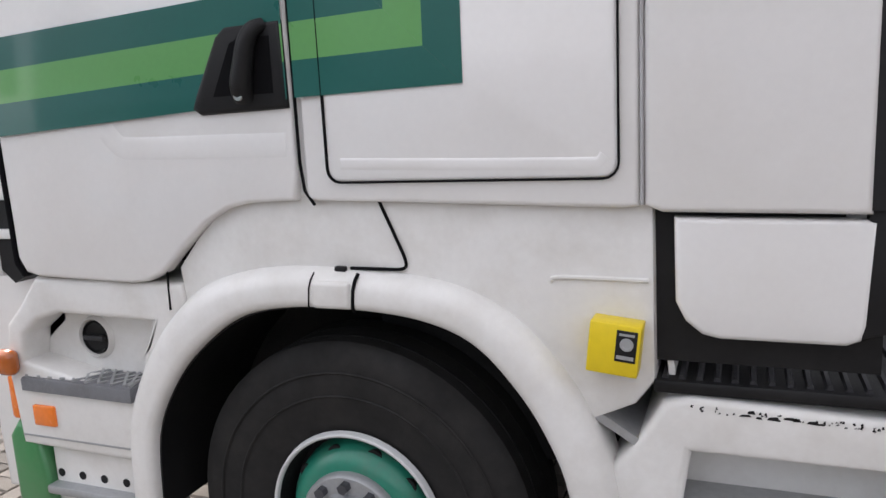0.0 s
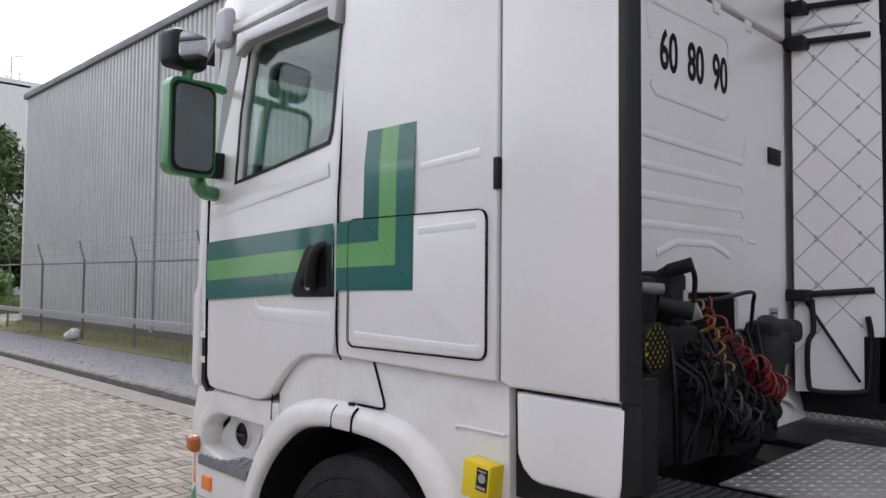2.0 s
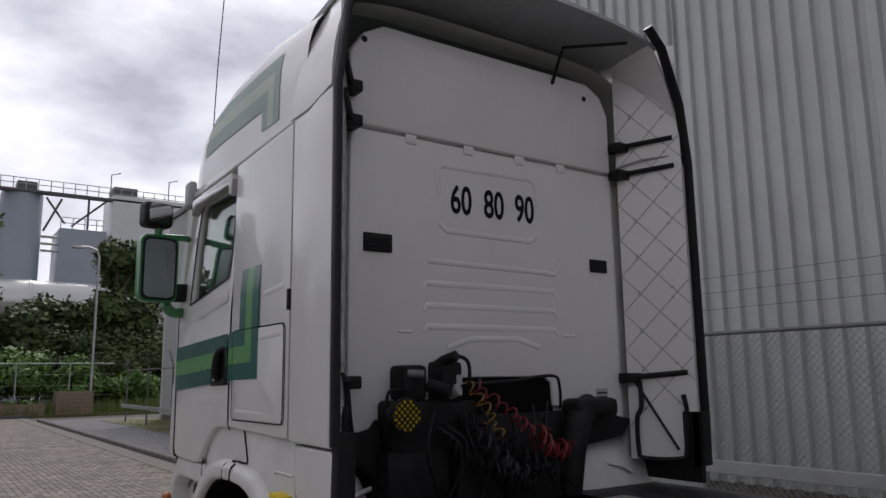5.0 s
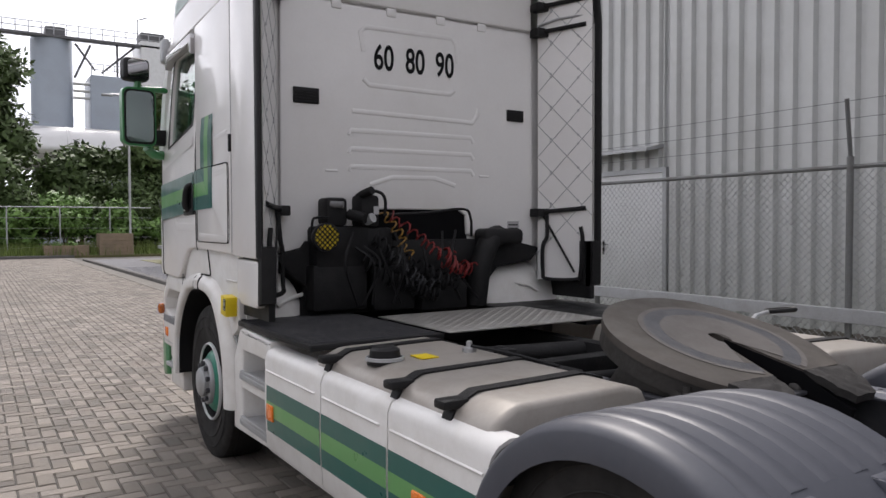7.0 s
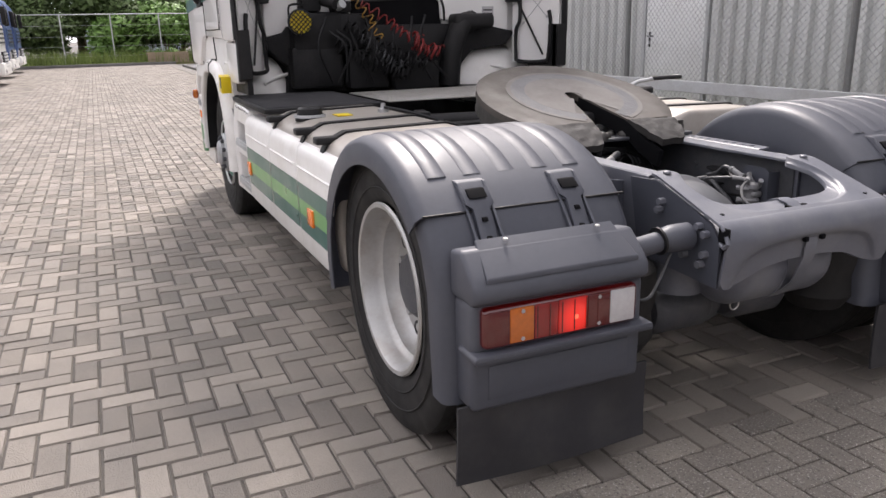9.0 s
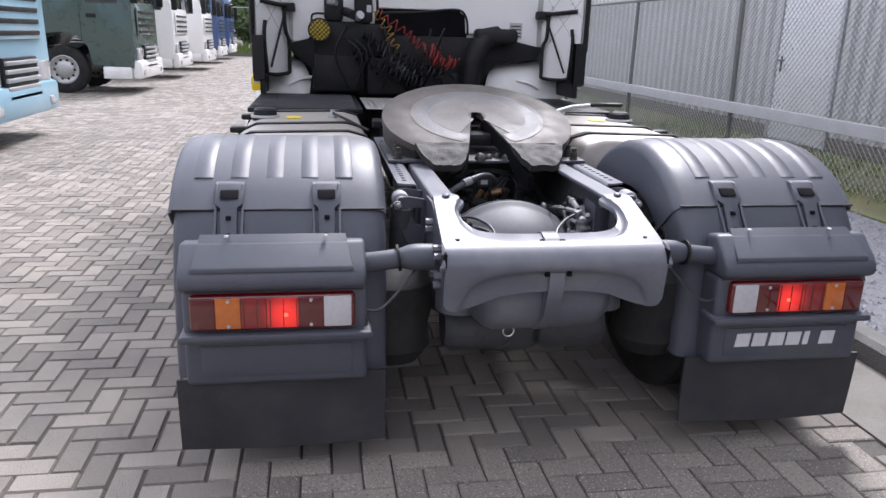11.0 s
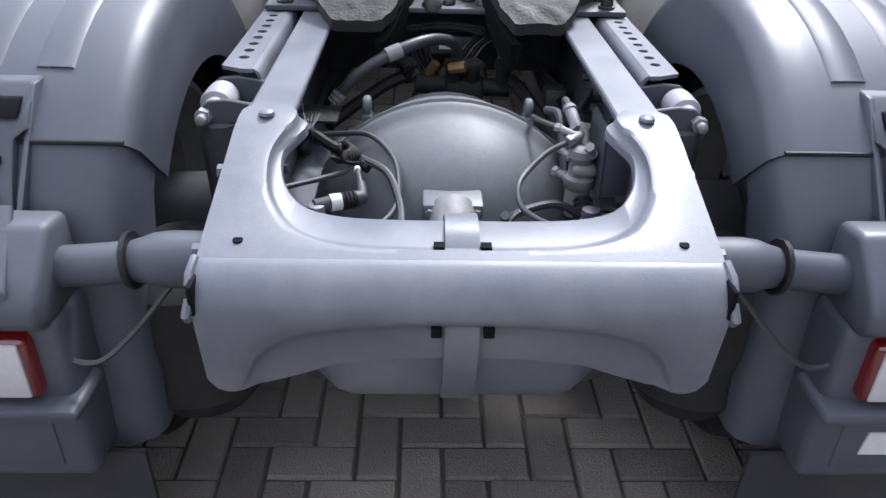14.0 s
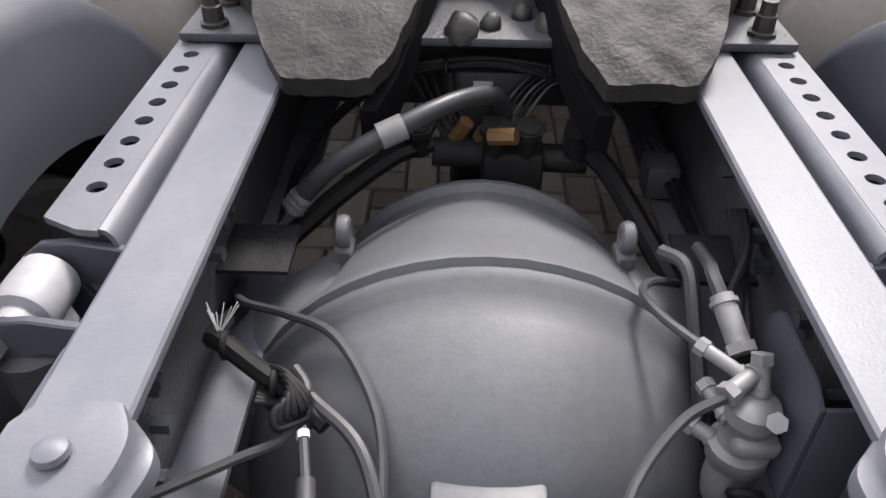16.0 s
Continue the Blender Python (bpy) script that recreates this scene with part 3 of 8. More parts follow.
for k, (dy, dz) in enumerate(((-0.04, 2.26), (-0.1, 2.43), (-0.15, 2.58))):
    part("barbed_wire", bm_cyl((-28, FENCE_Y + dy, dz + 0.05), (9, FENCE_Y + dy, dz + 0.05), 0.004, 4), POST, fence)
gv, gf = [], []


def wire(p, q, r=0.0034):
    k = len(gv)
    for c in (p, q):
        gv.extend(((c[0], c[1] - r, c[2]), (c[0] + r, c[1] + r, c[2]), (c[0] - r, c[1] + r, c[2])))
    gf.extend(((k, k + 1, k + 4, k + 3), (k + 1, k + 2, k + 5, k + 4), (k + 2, k, k + 3, k + 5)))


x = -28.0
while x < 9:
    if x > -12:
        wire((x, FENCE_Y + 0.03, 0.1), (x + 1.95, FENCE_Y + 0.03, 2.05))
        wire((x + 1.95, FENCE_Y + 0.033, 0.1), (x, FENCE_Y + 0.033, 2.05))
    x += 0.075
me = bpy.data.meshes.new("wire_mesh")
me.from_pydata(gv, [], gf)
me.materials.append(GALV)
o = new("wire_mesh", me)
o.parent = fence
tagged(o, "thin diamond wire mesh", kind="stuff")

# crumpled litter at a fence post
lb = bmesh.new()
for k in range(5):
    s = bmesh.new()
    bmesh.ops.create_icosphere(s, subdivisions=2, radius=rnd.uniform(0.08, 0.17))
    for v in s.verts:
        v.co *= 1 + 0.45 * noise.noise(v.co * 14 + Vector((k, 0, 0)))
    merge(lb, s, Matrix.Translation((rnd.uniform(-0.25, 0.25), rnd.uniform(-0.12, 0.12), 0.1 + rnd.uniform(0, 0.16))))
tagged(part("litter_bag", lb, SHEET_DOOR, loc=(-18.0, 4.0, 0.09)), "crumpled pale plastic litter lying by a fence post", "litter")

# plain unseen walls closing the yard behind the camera, added to darken reflections and light
unseen_yard_wall = thing("unseen_yard_wall", "unseen plain dark walls added to darken reflections and side light", "wall", kind="structure")
part("wall_rear", bm_box(34.0, 34.4, -42, 30, -0.01, 9.5), ROOF_EDGE, unseen_yard_wall)
part("wall_side", bm_box(-30, 34.0, -42.4, -42, -0.01, 9.0), ROOF_EDGE, unseen_yard_wall)

# ---------------------------------------------------------------- the tractor unit: cab and front
truck = thing("tractor_unit", "white tractor unit with green stripes, parked without a trailer on paving", "truck")


def flip(bm):
    for v in bm.verts:
        v.co.y *= -1
    bmesh.ops.reverse_faces(bm, faces=bm.faces)
    return bm


def both(name, make, mat, parent=truck, label="", smooth=38):
    """The same part on the left (-y) and on the right."""
    return [part(name, make(), mat, parent, label, smooth), part(name, flip(make()), mat, parent, label, smooth)]


def plan_ring(z, xf, xr, hw, rf, rr, n=7):
    out = []
    for cx, cy, r, a in ((xr - rr, hw - rr, rr, 0), (xf + rf, hw - rf, rf, 90), (xf + rf, -hw + rf, rf, 180), (xr - rr, -hw + rr, rr, 270)):
        for k in range(n):
            t = radians(a + 90 * k / (n - 1))
            out.append((cx + r * math.cos(t), cy + r * math.sin(t), z))
    return out


SIDE, BACK = 1.225, 0.83
# lower body and sleeper
rings = [plan_ring(1.385, -1.24, 0.80, 1.185, 0.22, 0.03), plan_ring(1.40, -1.33, 0.80, 1.2, 0.25, 0.03), plan_ring(1.75, -1.36, 0.80, 1.208, 0.26, 0.03), plan_ring(2.12, -1.33, 0.80, 1.205, 0.26, 0.03)]
bb = bm_grid(rings, close=True)
bb.faces.new([v for v in bb.verts if abs(v.co.z - 2.12) < 1e-6])
bb.faces.new([v for v in bb.verts if abs(v.co.z - 1.385) < 1e-6])
body = part("cab_body", bb, WHITE, truck, "white painted cab body")
bb = bm_grid([plan_ring(z, 0.02, 0.80, h, 0.02, 0.03) for z, h in ((2.11, 1.203), (2.5, 1.195), (2.92, 1.165))], close=True)
part("sleeper_body", bb, WHITE, truck)
part("cab_floor", bm_box(-1.2, 0.02, -1.15, 1.15, 2.10, 2.135), SEAT, truck)


def roof_top(x):
    xs, zs = (-1.36, -1.25, -1.05, -0.75, -0.35, 0.2, 0.85), (2.98, 3.22, 3.42, 3.57, 3.66, 3.7, 3.62)
    return float(np.interp(x, xs, zs))


def roof_half(x):
    return float(np.interp(x, (-1.36, -1.2, -0.9, -0.4, 0.85), (0.98, 1.1, 1.165, 1.185, 1.19)))


def roof_y(x, z):
    q = min(max((z - 2.87) / (roof_top(x) - 2.87), 0), 1)
    s = q ** (1 / 0.42)
    return roof_half(x) * max(1 - s * s, 0.0) ** 0.21


rows = []
for i in range(30):
    x = -1.36 + 2.2 * i / 29
    row = []
    for k in range(41):
        a = math.pi * k / 40
        c, s = math.cos(a), math.sin(a)
        row.append((x, roof_half(x) * math.copysign(abs(c) ** 0.42, c), 2.87 + (roof_top(x) - 2.87) * abs(s) ** 0.42))
    rows.append(row)
bb = bm_grid(rows)
bb.verts.ensure_lookup_table()
bb.faces.new([bb.verts[k] for k in range(41)])
part("roof", bb, WHITE, truck, "high white roof", smooth=50)
part("roof_gutter", bm_prism([(-1.0, 2.84), (0.8, 2.90), (0.8, 2.925), (-1.0, 2.88)], "y", -1.15, -1.205, 0.006), WHITE, truck)
part("sun_visor", bm_prism([(-1.38, 2.98), (-1.55, 2.86), (-1.57, 2.89), (-1.4, 3.04)], "y", -1.0, 1.0), BLACK, truck, "dark tinted sun visor")


# doors with a real window opening
def lean(z):
    return 0.05 * max(0.0, min(1.0, (z - 2.1) / 0.75))


DOOR = [(-1.05, 2.08), (-1.055, 1.9), (-1.05, 1.6), (-1.045, 1.22), (-1.02, 1.175), (-0.97, 1.163), (-0.62, 1.155), (-0.56, 1.162), (-0.5, 1.19), (-0.42, 1.265), (-0.34, 1.33),
        (-0.27, 1.366), (-0.2, 1.38), (-0.06, 1.386), (-0.047, 1.45), (-0.045, 1.8), (-0.04, 2.2), (-0.03, 2.6), (-0.02, 2.85), (-0.4, 2.855), (-0.82, 2.835), (-0.9, 2.6), (-0.98, 2.3)]
WINDOW = [(-0.80, 2.125), (-0.5, 2.165), (-0.115, 2.225), (-0.10, 2.27), (-0.085, 2.72), (-0.12, 2.76), (-0.72, 2.76), (-0.765, 2.72), (-0.80, 2.45)]


def door_shell():
    bb = bm_prism(DOOR, "y", -SIDE + 0.045, -SIDE, 0.012, 3, holes=[WINDOW])
    for v in bb.verts:
        v.co.y += lean(v.co.z)
    return bb


def window_pane():
    bb = bm_prism([(u * 1.0 + (0.012 if u > -0.45 else -0.012), v + (0.012 if v > 2.45 else -0.012)) for u, v in WINDOW], "y", -SIDE + 0.028, -SIDE + 0.022)
    for v in bb.verts:
        v.co.y += lean(v.co.z)
    return bb


def window_seal():
    big = [(u + (0.016 if u > -0.45 else -0.016), v + (0.016 if v > 2.45 else -0.016)) for u, v in WINDOW]
    bb = bm_prism(big, "y", -SIDE - 0.001, -SIDE - 0.004, holes=[WINDOW])
    for v in bb.verts:
        v.co.y += lean(v.co.z)
    return bb


doors = both("door", door_shell, WHITE, truck, "white cab door with a tinted window")
for d, o in zip(doors, (0, 1)):
    for nm, mk, mt in (("window_pane", window_pane, GLASS), ("window_seal", window_seal, BLACK)):
        q = mk() if o == 0 else flip(mk())
        w = part(nm, q, mt, d)
        if nm == "window_pane":
            w.visible_shadow = False
DOOR_L = doors[0]


def strip_line(pts, y, w):
    """A thin dark joint along a line of (x, z) points on the side."""
    bb = bmesh.new()
    bm_tube([(u, y + lean(v), v) for u, v in pts], w, 6, bb)
    return bb


part("door_gap", strip_line([(-0.030, 2.85), (-0.036, 2.4), (-0.038, 2.0), (-0.038, 1.48), (-0.03, 1.41), (-0.005, 1.375)], -SIDE + 0.003, 0.0042), RECESS, truck)
part("door_gap", strip_line([(-1.06, 2.08), (-1.066, 1.7), (-1.056, 1.2), (-1.03, 1.165)], -SIDE + 0.006, 0.008), RECESS, truck)
# wind deflector over the window
part("wind_deflector", bm_prism([(-0.8, 2.70), (-0.79, 2.80), (-0.06, 2.815), (-0.03, 2.78), (-0.05, 2.68), (-0.09, 2.70), (-0.1, 2.75), (-0.7, 2.745)], "y", -SIDE + 0.03, -SIDE - 0.02, 0.006), CLEAR_LENS, DOOR_L, "smoked wind deflector")

def crease(name, pts, parent, axis="y", w=0.014, h=0.0015):
    """A soft pressed line in sheet metal: a flattened rounded bead."""
    bb = bm_tube(pts, w, 10)
    i = {"x": 0, "y": 1}[axis]
    base = sum(p[i] for p in pts) / len(pts)
    for v in bb.verts:
        v.co[i] = base + (v.co[i] - base) * h / w
    return part(name, bb, WHITE, parent, smooth=70)


# side panel behind the door with the locker flap
both("side_panel", lambda: bm_prism([(-0.028, 1.386), (0.74, 1.366), (0.775, 1.37), (0.775, 2.88), (-0.012, 2.85), (-0.02, 2.4)], "y", -1.19, -SIDE + 0.001, 0.012, 3), WHITE)
gap = [(u, v) for u, v in rounded(0.040, 0.735, 1.428, 1.905, 0.035)]
part("flap_gap", bm_prism(gap, "y", -1.2, -SIDE - 0.0012), RECESS, truck)
seam_ = [(u, -SIDE - 0.0078, v) for u, v in rounded(0.0416, 0.7334, 1.4296, 1.9034, 0.034)]
part("flap_gap", bm_tube(seam_ + seam_[:1], 0.0022, 6), RECESS, truck)
flap = part("locker_flap", bm_prism(rounded(0.0432, 0.7318, 1.4312, 1.9018, 0.033), "y", -1.2, -SIDE - 0.005, 0.008, 3), WHITE, truck, "white side locker flap")
crease("flap_crease", [(0.08, -SIDE - 0.005, 1.475), (0.4, -SIDE - 0.005, 1.467), (0.69, -SIDE - 0.005, 1.462), (0.705, -SIDE - 0.005, 1.478)], flap)
crease("flap_crease", [(0.42, -SIDE - 0.005, 1.846), (0.69, -SIDE - 0.005, 1.858)], flap)
crease("panel_crease", [(0.43, -SIDE + 0.0005, 2.065), (0.70, -SIDE + 0.0005, 2.085)], truck)
crease("panel_crease", curve_points([(0.42, -SIDE + 0.017, 2.33), (0.51, -SIDE + 0.023, 2.45), (0.545, -SIDE + 0.028, 2.65)], 6), truck, w=0.016)
crease("door_crease", curve_points([(-0.64, -SIDE, 1.58), (-0.60, -SIDE, 1.54), (-0.55, -SIDE, 1.53), (-0.3, -SIDE, 1.527), (-0.07, -SIDE, 1.525)], 6), DOOR_L, w=0.03, h=0.002)
crease("door_crease", curve_points([(-1.02, -SIDE, 1.99), (-0.6, -SIDE, 2.045), (-0.1, -SIDE, 2.11)], 6), DOOR_L, w=0.03, h=0.0018)


# green stripes: long bars along the side that turn up behind the door
def stripe(pts, y=-SIDE - 0.0075):
    bb = bmesh.new()
    vs0 = [bb.verts.new((u, y + lean(v), v)) for u, v in pts]
    bb.faces.new(vs0)
    return solid(bb, 0.0015)


def band(o0, o1):
    """Corner positions of one of the three nested bars, o running from 0 (inner) to 3 (outer)."""
    def at(o):
        f = o / 3
        return (1.85 - 0.272 * f, 1.903 - 0.258 * f, 0.128 + 0.27 * f, 0.142 + 0.268 * f, 2.268 + 0.225 * f)
    a, c = at(o0), at(o1)
    front, rear = [], []
    zf = lambda p, u: p[0] + (p[1] - p[0]) * (u + 1.045) / 1.17
    front = [(-1.045, a[0]), (-0.052, zf(a, -0.052)), (-0.052, zf(c, -0.052)), (-1.045, c[0])]
    rear = [(-0.030, zf(a, -0.030)), (a[2], a[1]), (c[2], c[1]), (-0.030, zf(c, -0.030))]
    rise = [(a[2], a[1]), (a[2] + 0.003, 2.1), (a[3], a[4]), (c[3], c[4]), (c[2] + 0.003, 2.1), (c[2], c[1])]
    return front, rear, rise


for (o0, o1), mt, lb_ in (((0, 0.98), DARK_GREEN, "dark green stripe"), ((0.98, 2.0), LIGHT_GREEN, "light green stripe"), ((2.0, 3.0), DARK_GREEN, "dark green stripe")):
    f, r, u = band(o0, o1)
    part("stripe", stripe(f), mt, DOOR_L, lb_, smooth=0)
    part("stripe", stripe(r), mt, truck, lb_, smooth=0)
    part("stripe", stripe(u), mt, truck, lb_, smooth=0)


def roof_patch(x0, x1, z0, z1, mat):
    rows = []
    for i in range(13):
        x = x0 + (x1 - x0) * i / 12
        rows.append([(x, -roof_y(x, z) - 0.003, z) for z in [z0 + (z1 - z0) * k / 8 for k in range(9)]])
    return part("roof_stripe", bm_grid(rows), mat, truck, "faded green stripe", smooth=60)


FADED = material("faded_green_film", (0.24, 0.33, 0.3), 0.4, vary=0.08, scale=4)
FADED_LIGHT = material("faded_light_green_film", (0.42, 0.5, 0.4), 0.4, vary=0.06)
roof_patch(-0.72, 0.42, 3.28, 3.36, FADED)
roof_patch(-0.76, 0.34, 3.20, 3.28, FADED_LIGHT)
roof_patch(-0.8, 0.26, 3.1, 3.20, FADED)
roof_patch(0.42, 0.5, 2.98, 3.36, FADED)
roof_patch(0.34, 0.42, 2.98, 3.28, FADED_LIGHT)
roof_patch(0.26, 0.34, 2.98, 3.2, FADED)
part("antenna", bm_tube([(-0.79, -1.13, 3.28), (-0.74, -1.13, 3.75), (-0.68, -1.12, 4.3)], 0.004, 6), BLACK, truck, "thin whip antenna")

# door handle: a black cup with an upright grip
hd = part("door_handle", bm_prism([(-0.335, 1.622), (-0.318, 1.66), (-0.245, 1.795), (-0.215, 1.817), (-0.055, 1.82), (-0.052, 1.612), (-0.31, 1.606)], "y", -SIDE + 0.01, -SIDE - 0.014, 0.012, 3), BLACK, DOOR_L, "black plastic door handle")
grip_ = bm_tube(curve_points([(-0.172, -SIDE - 0.008, 1.648), (-0.165, -SIDE - 0.03, 1.672), (-0.152, -SIDE - 0.034, 1.72), (-0.138, -SIDE - 0.034, 1.77), (-0.122, -SIDE - 0.026, 1.80), (-0.105, -SIDE - 0.004, 1.812)], 4), 0.02, 12, None, [0.030 - 0.0006 * k for k in range(21)])
part("grip", grip_, BLACK, hd)
part("cup", bm_prism([(-0.262, 1.65), (-0.20, 1.775), (-0.175, 1.785), (-0.085, 1.785), (-0.085, 1.65)], "y", -SIDE - 0.010, -SIDE - 0.0152), RECESS, hd)
part("lock", bm_cyl((-0.168, -SIDE - 0.012, 1.648), (-0.168, -SIDE - 0.045, 1.648), 0.012, 14), STEEL, hd, "bright key lock")

# windscreen, pillars and seats
part("windscreen", solid(bm_grid([[(-1.34, y, 2.12) for y in np.linspace(-1.0, 1.0, 9)], [(-1.30 - 0.06 * (1 - y * y), y * 0.97, 2.97) for y in np.linspace(-1.0, 1.0, 9)]]), 0.006), GLASS, truck).visible_shadow = False
both("pillar", lambda: bm_tube([(-1.06, -1.19, 2.08), (-1.02, -1.17, 2.5), (-0.95, -1.14, 2.92)], 0.055, 8), WHITE)
both("front_pillar", lambda: bm_tube([(-1.30, -1.02, 2.08), (-1.27, -1.02, 2.97)], 0.06, 8), WHITE)
both("corner_panel", lambda: solid(bm_grid([[(-1.1, -1.185, z), (-1.17, -1.15, z), (-1.23, -1.1, z)] for z in (2.1, 2.5, 2.95)]), 0.02), WHITE)
seats = []
for sy in (-0.62, 0.62):
    sb = bm_prism([(-0.35, 2.1), (-0.22, 2.1), (-0.12, 2.5), (-0.1, 2.62), (-0.2, 2.64), (-0.25, 2.5)], "y", sy - 0.24, sy + 0.24, 0.03, 2)
    merge(sb, bm_box(-0.22, -0.1, sy - 0.13, sy + 0.13, 2.6, 2.8, 0.04, 3))
    seats.append(part("seat", sb, SEAT, truck, "dark cloth seat"))
sw = bm_lathe([(0.02 * math.cos(a), 0.22 + 0.02 * math.sin(a)) for a in [k * math.pi / 4 for k in range(9)]], "z", (0, 0, 0), 24)
bm_cyl((-0.2, 0, 0), (0.2, 0, 0), 0.014, 8, sw)
bm_cyl((0, 0, 0), (0, 0, -0.3), 0.03, 8, sw)
bmesh.ops.transform(sw, matrix=pose(-0.78, -0.62, 2.3, 0, -55, 0), verts=sw.verts)
part("steering_wheel", sw, BLACK, truck)
part("dashboard", bm_box(-1.25, -0.9, -1.1, 1.1, 2.1, 2.24, 0.05, 3), BLACK, truck)

# grille side, bumper corner and cab front
part("grille", bm_box(-1.40, -1.34, -0.95, 0.95, 1.25, 2.0, 0.02), BLACK, truck, "black front grille")
for k in range(5):
    part("grille_slat", bm_box(-1.43, -1.385, -0.93, 0.93, 1.32 + 0.13 * k, 1.38 + 0.13 * k, 0.01), WHITE, truck)
both("corner_deflector", lambda: bm_prism([(-1.14, 2.1), (-1.20, 2.09), (-1.21, 1.66), (-1.25, 1.6), (-1.255, 1.2), (-1.22, 1.15), (-1.17, 1.15), (-1.17, 1.6), (-1.12, 1.68)], "y", -1.04, -1.2, 0.02, 3), WHITE)
both("air_slot", lambda: bm_prism([(-1.165, 1.61), (-1.12, 1.66), (-1.09, 1.64), (-1.08, 1.15), (-1.12, 1.13), (-1.17, 1.17)], "y", -1.08, -1.185), BLACK)
for z in (1.27, 1.39, 1.51):
    part("slot_fin", bm_box(-1.165, -1.08, -1.2, -1.15, z, z + 0.03, 0.005), WHITE, truck)
both("bumper", lambda: bm_prism([(-1.42, 0.36), (-1.44, 0.95), (-1.36, 1.18), (-1.0, 1.20), (-1.0, 0.98), (-1.1, 0.90), (-1.13, 0.36)], "y", 0.0, -1.1, 0.03, 3), WHITE)

# step housing in front of the wheel
both("step_housing", lambda: bm_prism([(-1.17, 0.60), (-1.19, 0.85), (-1.165, 1.0), (-1.10, 1.06), (-1.02, 1.155), (-0.46, 1.155), (-0.455, 1.07), (-0.47, 1.07), (-0.6, 0.93), (-0.67, 0.7), (-0.69, 0.595)], "y", -0.9, -1.205, 0.018, 3,
     holes=[[(-1.12, 0.88), (-1.10, 0.97), (-1.03, 1.02), (-0.94, 1.045), (-0.58, 1.04), (-0.62, 0.95), (-0.66, 0.83), (-0.68, 0.80)]]), WHITE_PLASTIC, truck, "white moulded step housing")
both("step_recess", lambda: bm_box(-1.13, -0.56, -1.1, -1.06, 0.80, 1.06), WHITE_PLASTIC)
for s in (-1, 1):
    tread = part("step_tread", bm_prism([(-1.125, s * 1.08), (-1.125, s * 1.215), (-0.68, s * 1.22), (-0.68, s * 1.08)], "z", 0.79, 0.835, 0.01), TREAD, truck, "grey plastic step with a diamond grip")
    gb = bmesh.new()
    for k in range(9):
        x0 = -1.11 + 0.05 * k
        bm_cyl((x0, s * 1.085, 0.838), (min(x0 + 0.1, -0.69), s * 1.21, 0.838), 0.005, 4, gb)
        bm_cyl((min(x0 + 0.1, -0.69), s * 1.085, 0.838), (x0, s * 1.21, 0.838), 0.005, 4, gb)
    part("grip_pattern", gb, GALV, tread)
    part("side_marker", bm_box(-1.095, -1.005, s * 1.2 - 0.015, s * 1.2 + 0.013, 0.676, 0.744, 0.006), ORANGE, truck, "orange side marker")
    fc = part("filler_cap", bm_lathe([(s * 1.09, 0.054), (s * 1.108, 0.054), (s * 1.112, 0.050), (s * 1.104, 0.046), (s * 1.104, 0.0)], "y", (-0.905, 0, 0.945), 24), BLACK, truck, "round black cap with a grip bar")
    part("grip_bar", bm_box(-0.945, -0.865, s * 1.112 - 0.009, s * 1.112 + 0.009, 0.937, 0.953, 0.004), FLAP_RUBBER, fc)
    part("cap_collar", bm_lathe([(s * 1.085, 0.075), (s * 1.112, 0.066), (s * 1.116, 0.060), (s * 1.108, 0.056), (s * 1.09, 0.055)], "y", (-0.905, 0, 0.945), 28), WHITE_PLASTIC, fc)
    part("step_seam", bm_box(-1.16, -0.72, s * 1.204 - 0.004, s * 1.204 + 0.004, 0.634, 0.639), GALV, truck)
    part("corner_lamp", bm_box(-1.2, -1.12, s * 1.22 - 0.03, s * 1.22 + 0.02, 0.84, 0.925, 0.025, 3), ORANGE_LENS, truck, "orange corner lamp")
    part("corner_reflector", bm_box(-1.21, -1.165, s * 1.17 - 0.03, s * 1.17 + 0.03, 0.68, 0.83, 0.012), ORANGE, truck)
    gb = bm_prism([(-1.2, 0.34), (-1.24, 0.4), (-1.24, 0.62), (-1.19, 0.68), (-1.11, 0.62), (-1.08, 0.36)], "y", s * 1.05, s * 1.2, 0.02, 3)
    part("bumper_corner", gb, GREEN_PAINT, truck, "green painted bumper corner")
    lo = part("lower_step", bm_box(-1.09, -0.68, min(s * 1.02, s * 1.17), max(s * 1.02, s * 1.17), 0.30, 0.6, 0.012), WHITE_PLASTIC, truck)
    part("step_tread", bm_box(-1.09, -0.72, min(s * 1.1, s * 1.21), max(s * 1.1, s * 1.21), 0.44, 0.47, 0.008), GALV, lo)
    for k in range(4):
        part("drain_hole", bm_cyl((-1.06 + 0.09 * k, s * 1.168, 0.5), (-1.06 + 0.09 * k, s * 1.1725, 0.5), 0.014, 10), BLACK, lo)

# front wheel arch
ARC = (-0.03, 0.50)


ARCH_IN = [(-0.612, 0.45), (-0.59, 0.70), (-0.51, 0.86), (-0.40, 0.98), (-0.257, 1.076), (-0.10, 1.111), (0.09, 1.114), (0.263, 1.097), (0.389, 1.05), (0.481, 0.961), (0.558, 0.845), (0.613, 0.697), (0.635, 0.45)]
ARCH_OUT = [(-0.725, 0.45), (-0.70, 0.73), (-0.615, 0.92), (-0.50, 1.065), (-0.365, 1.16), (-0.15, 1.212), (0.11, 1.210), (0.32, 1.188), (0.46, 1.13), (0.565, 1.038), (0.655, 0.91), (0.722, 0.72), (0.745, 0.45)]


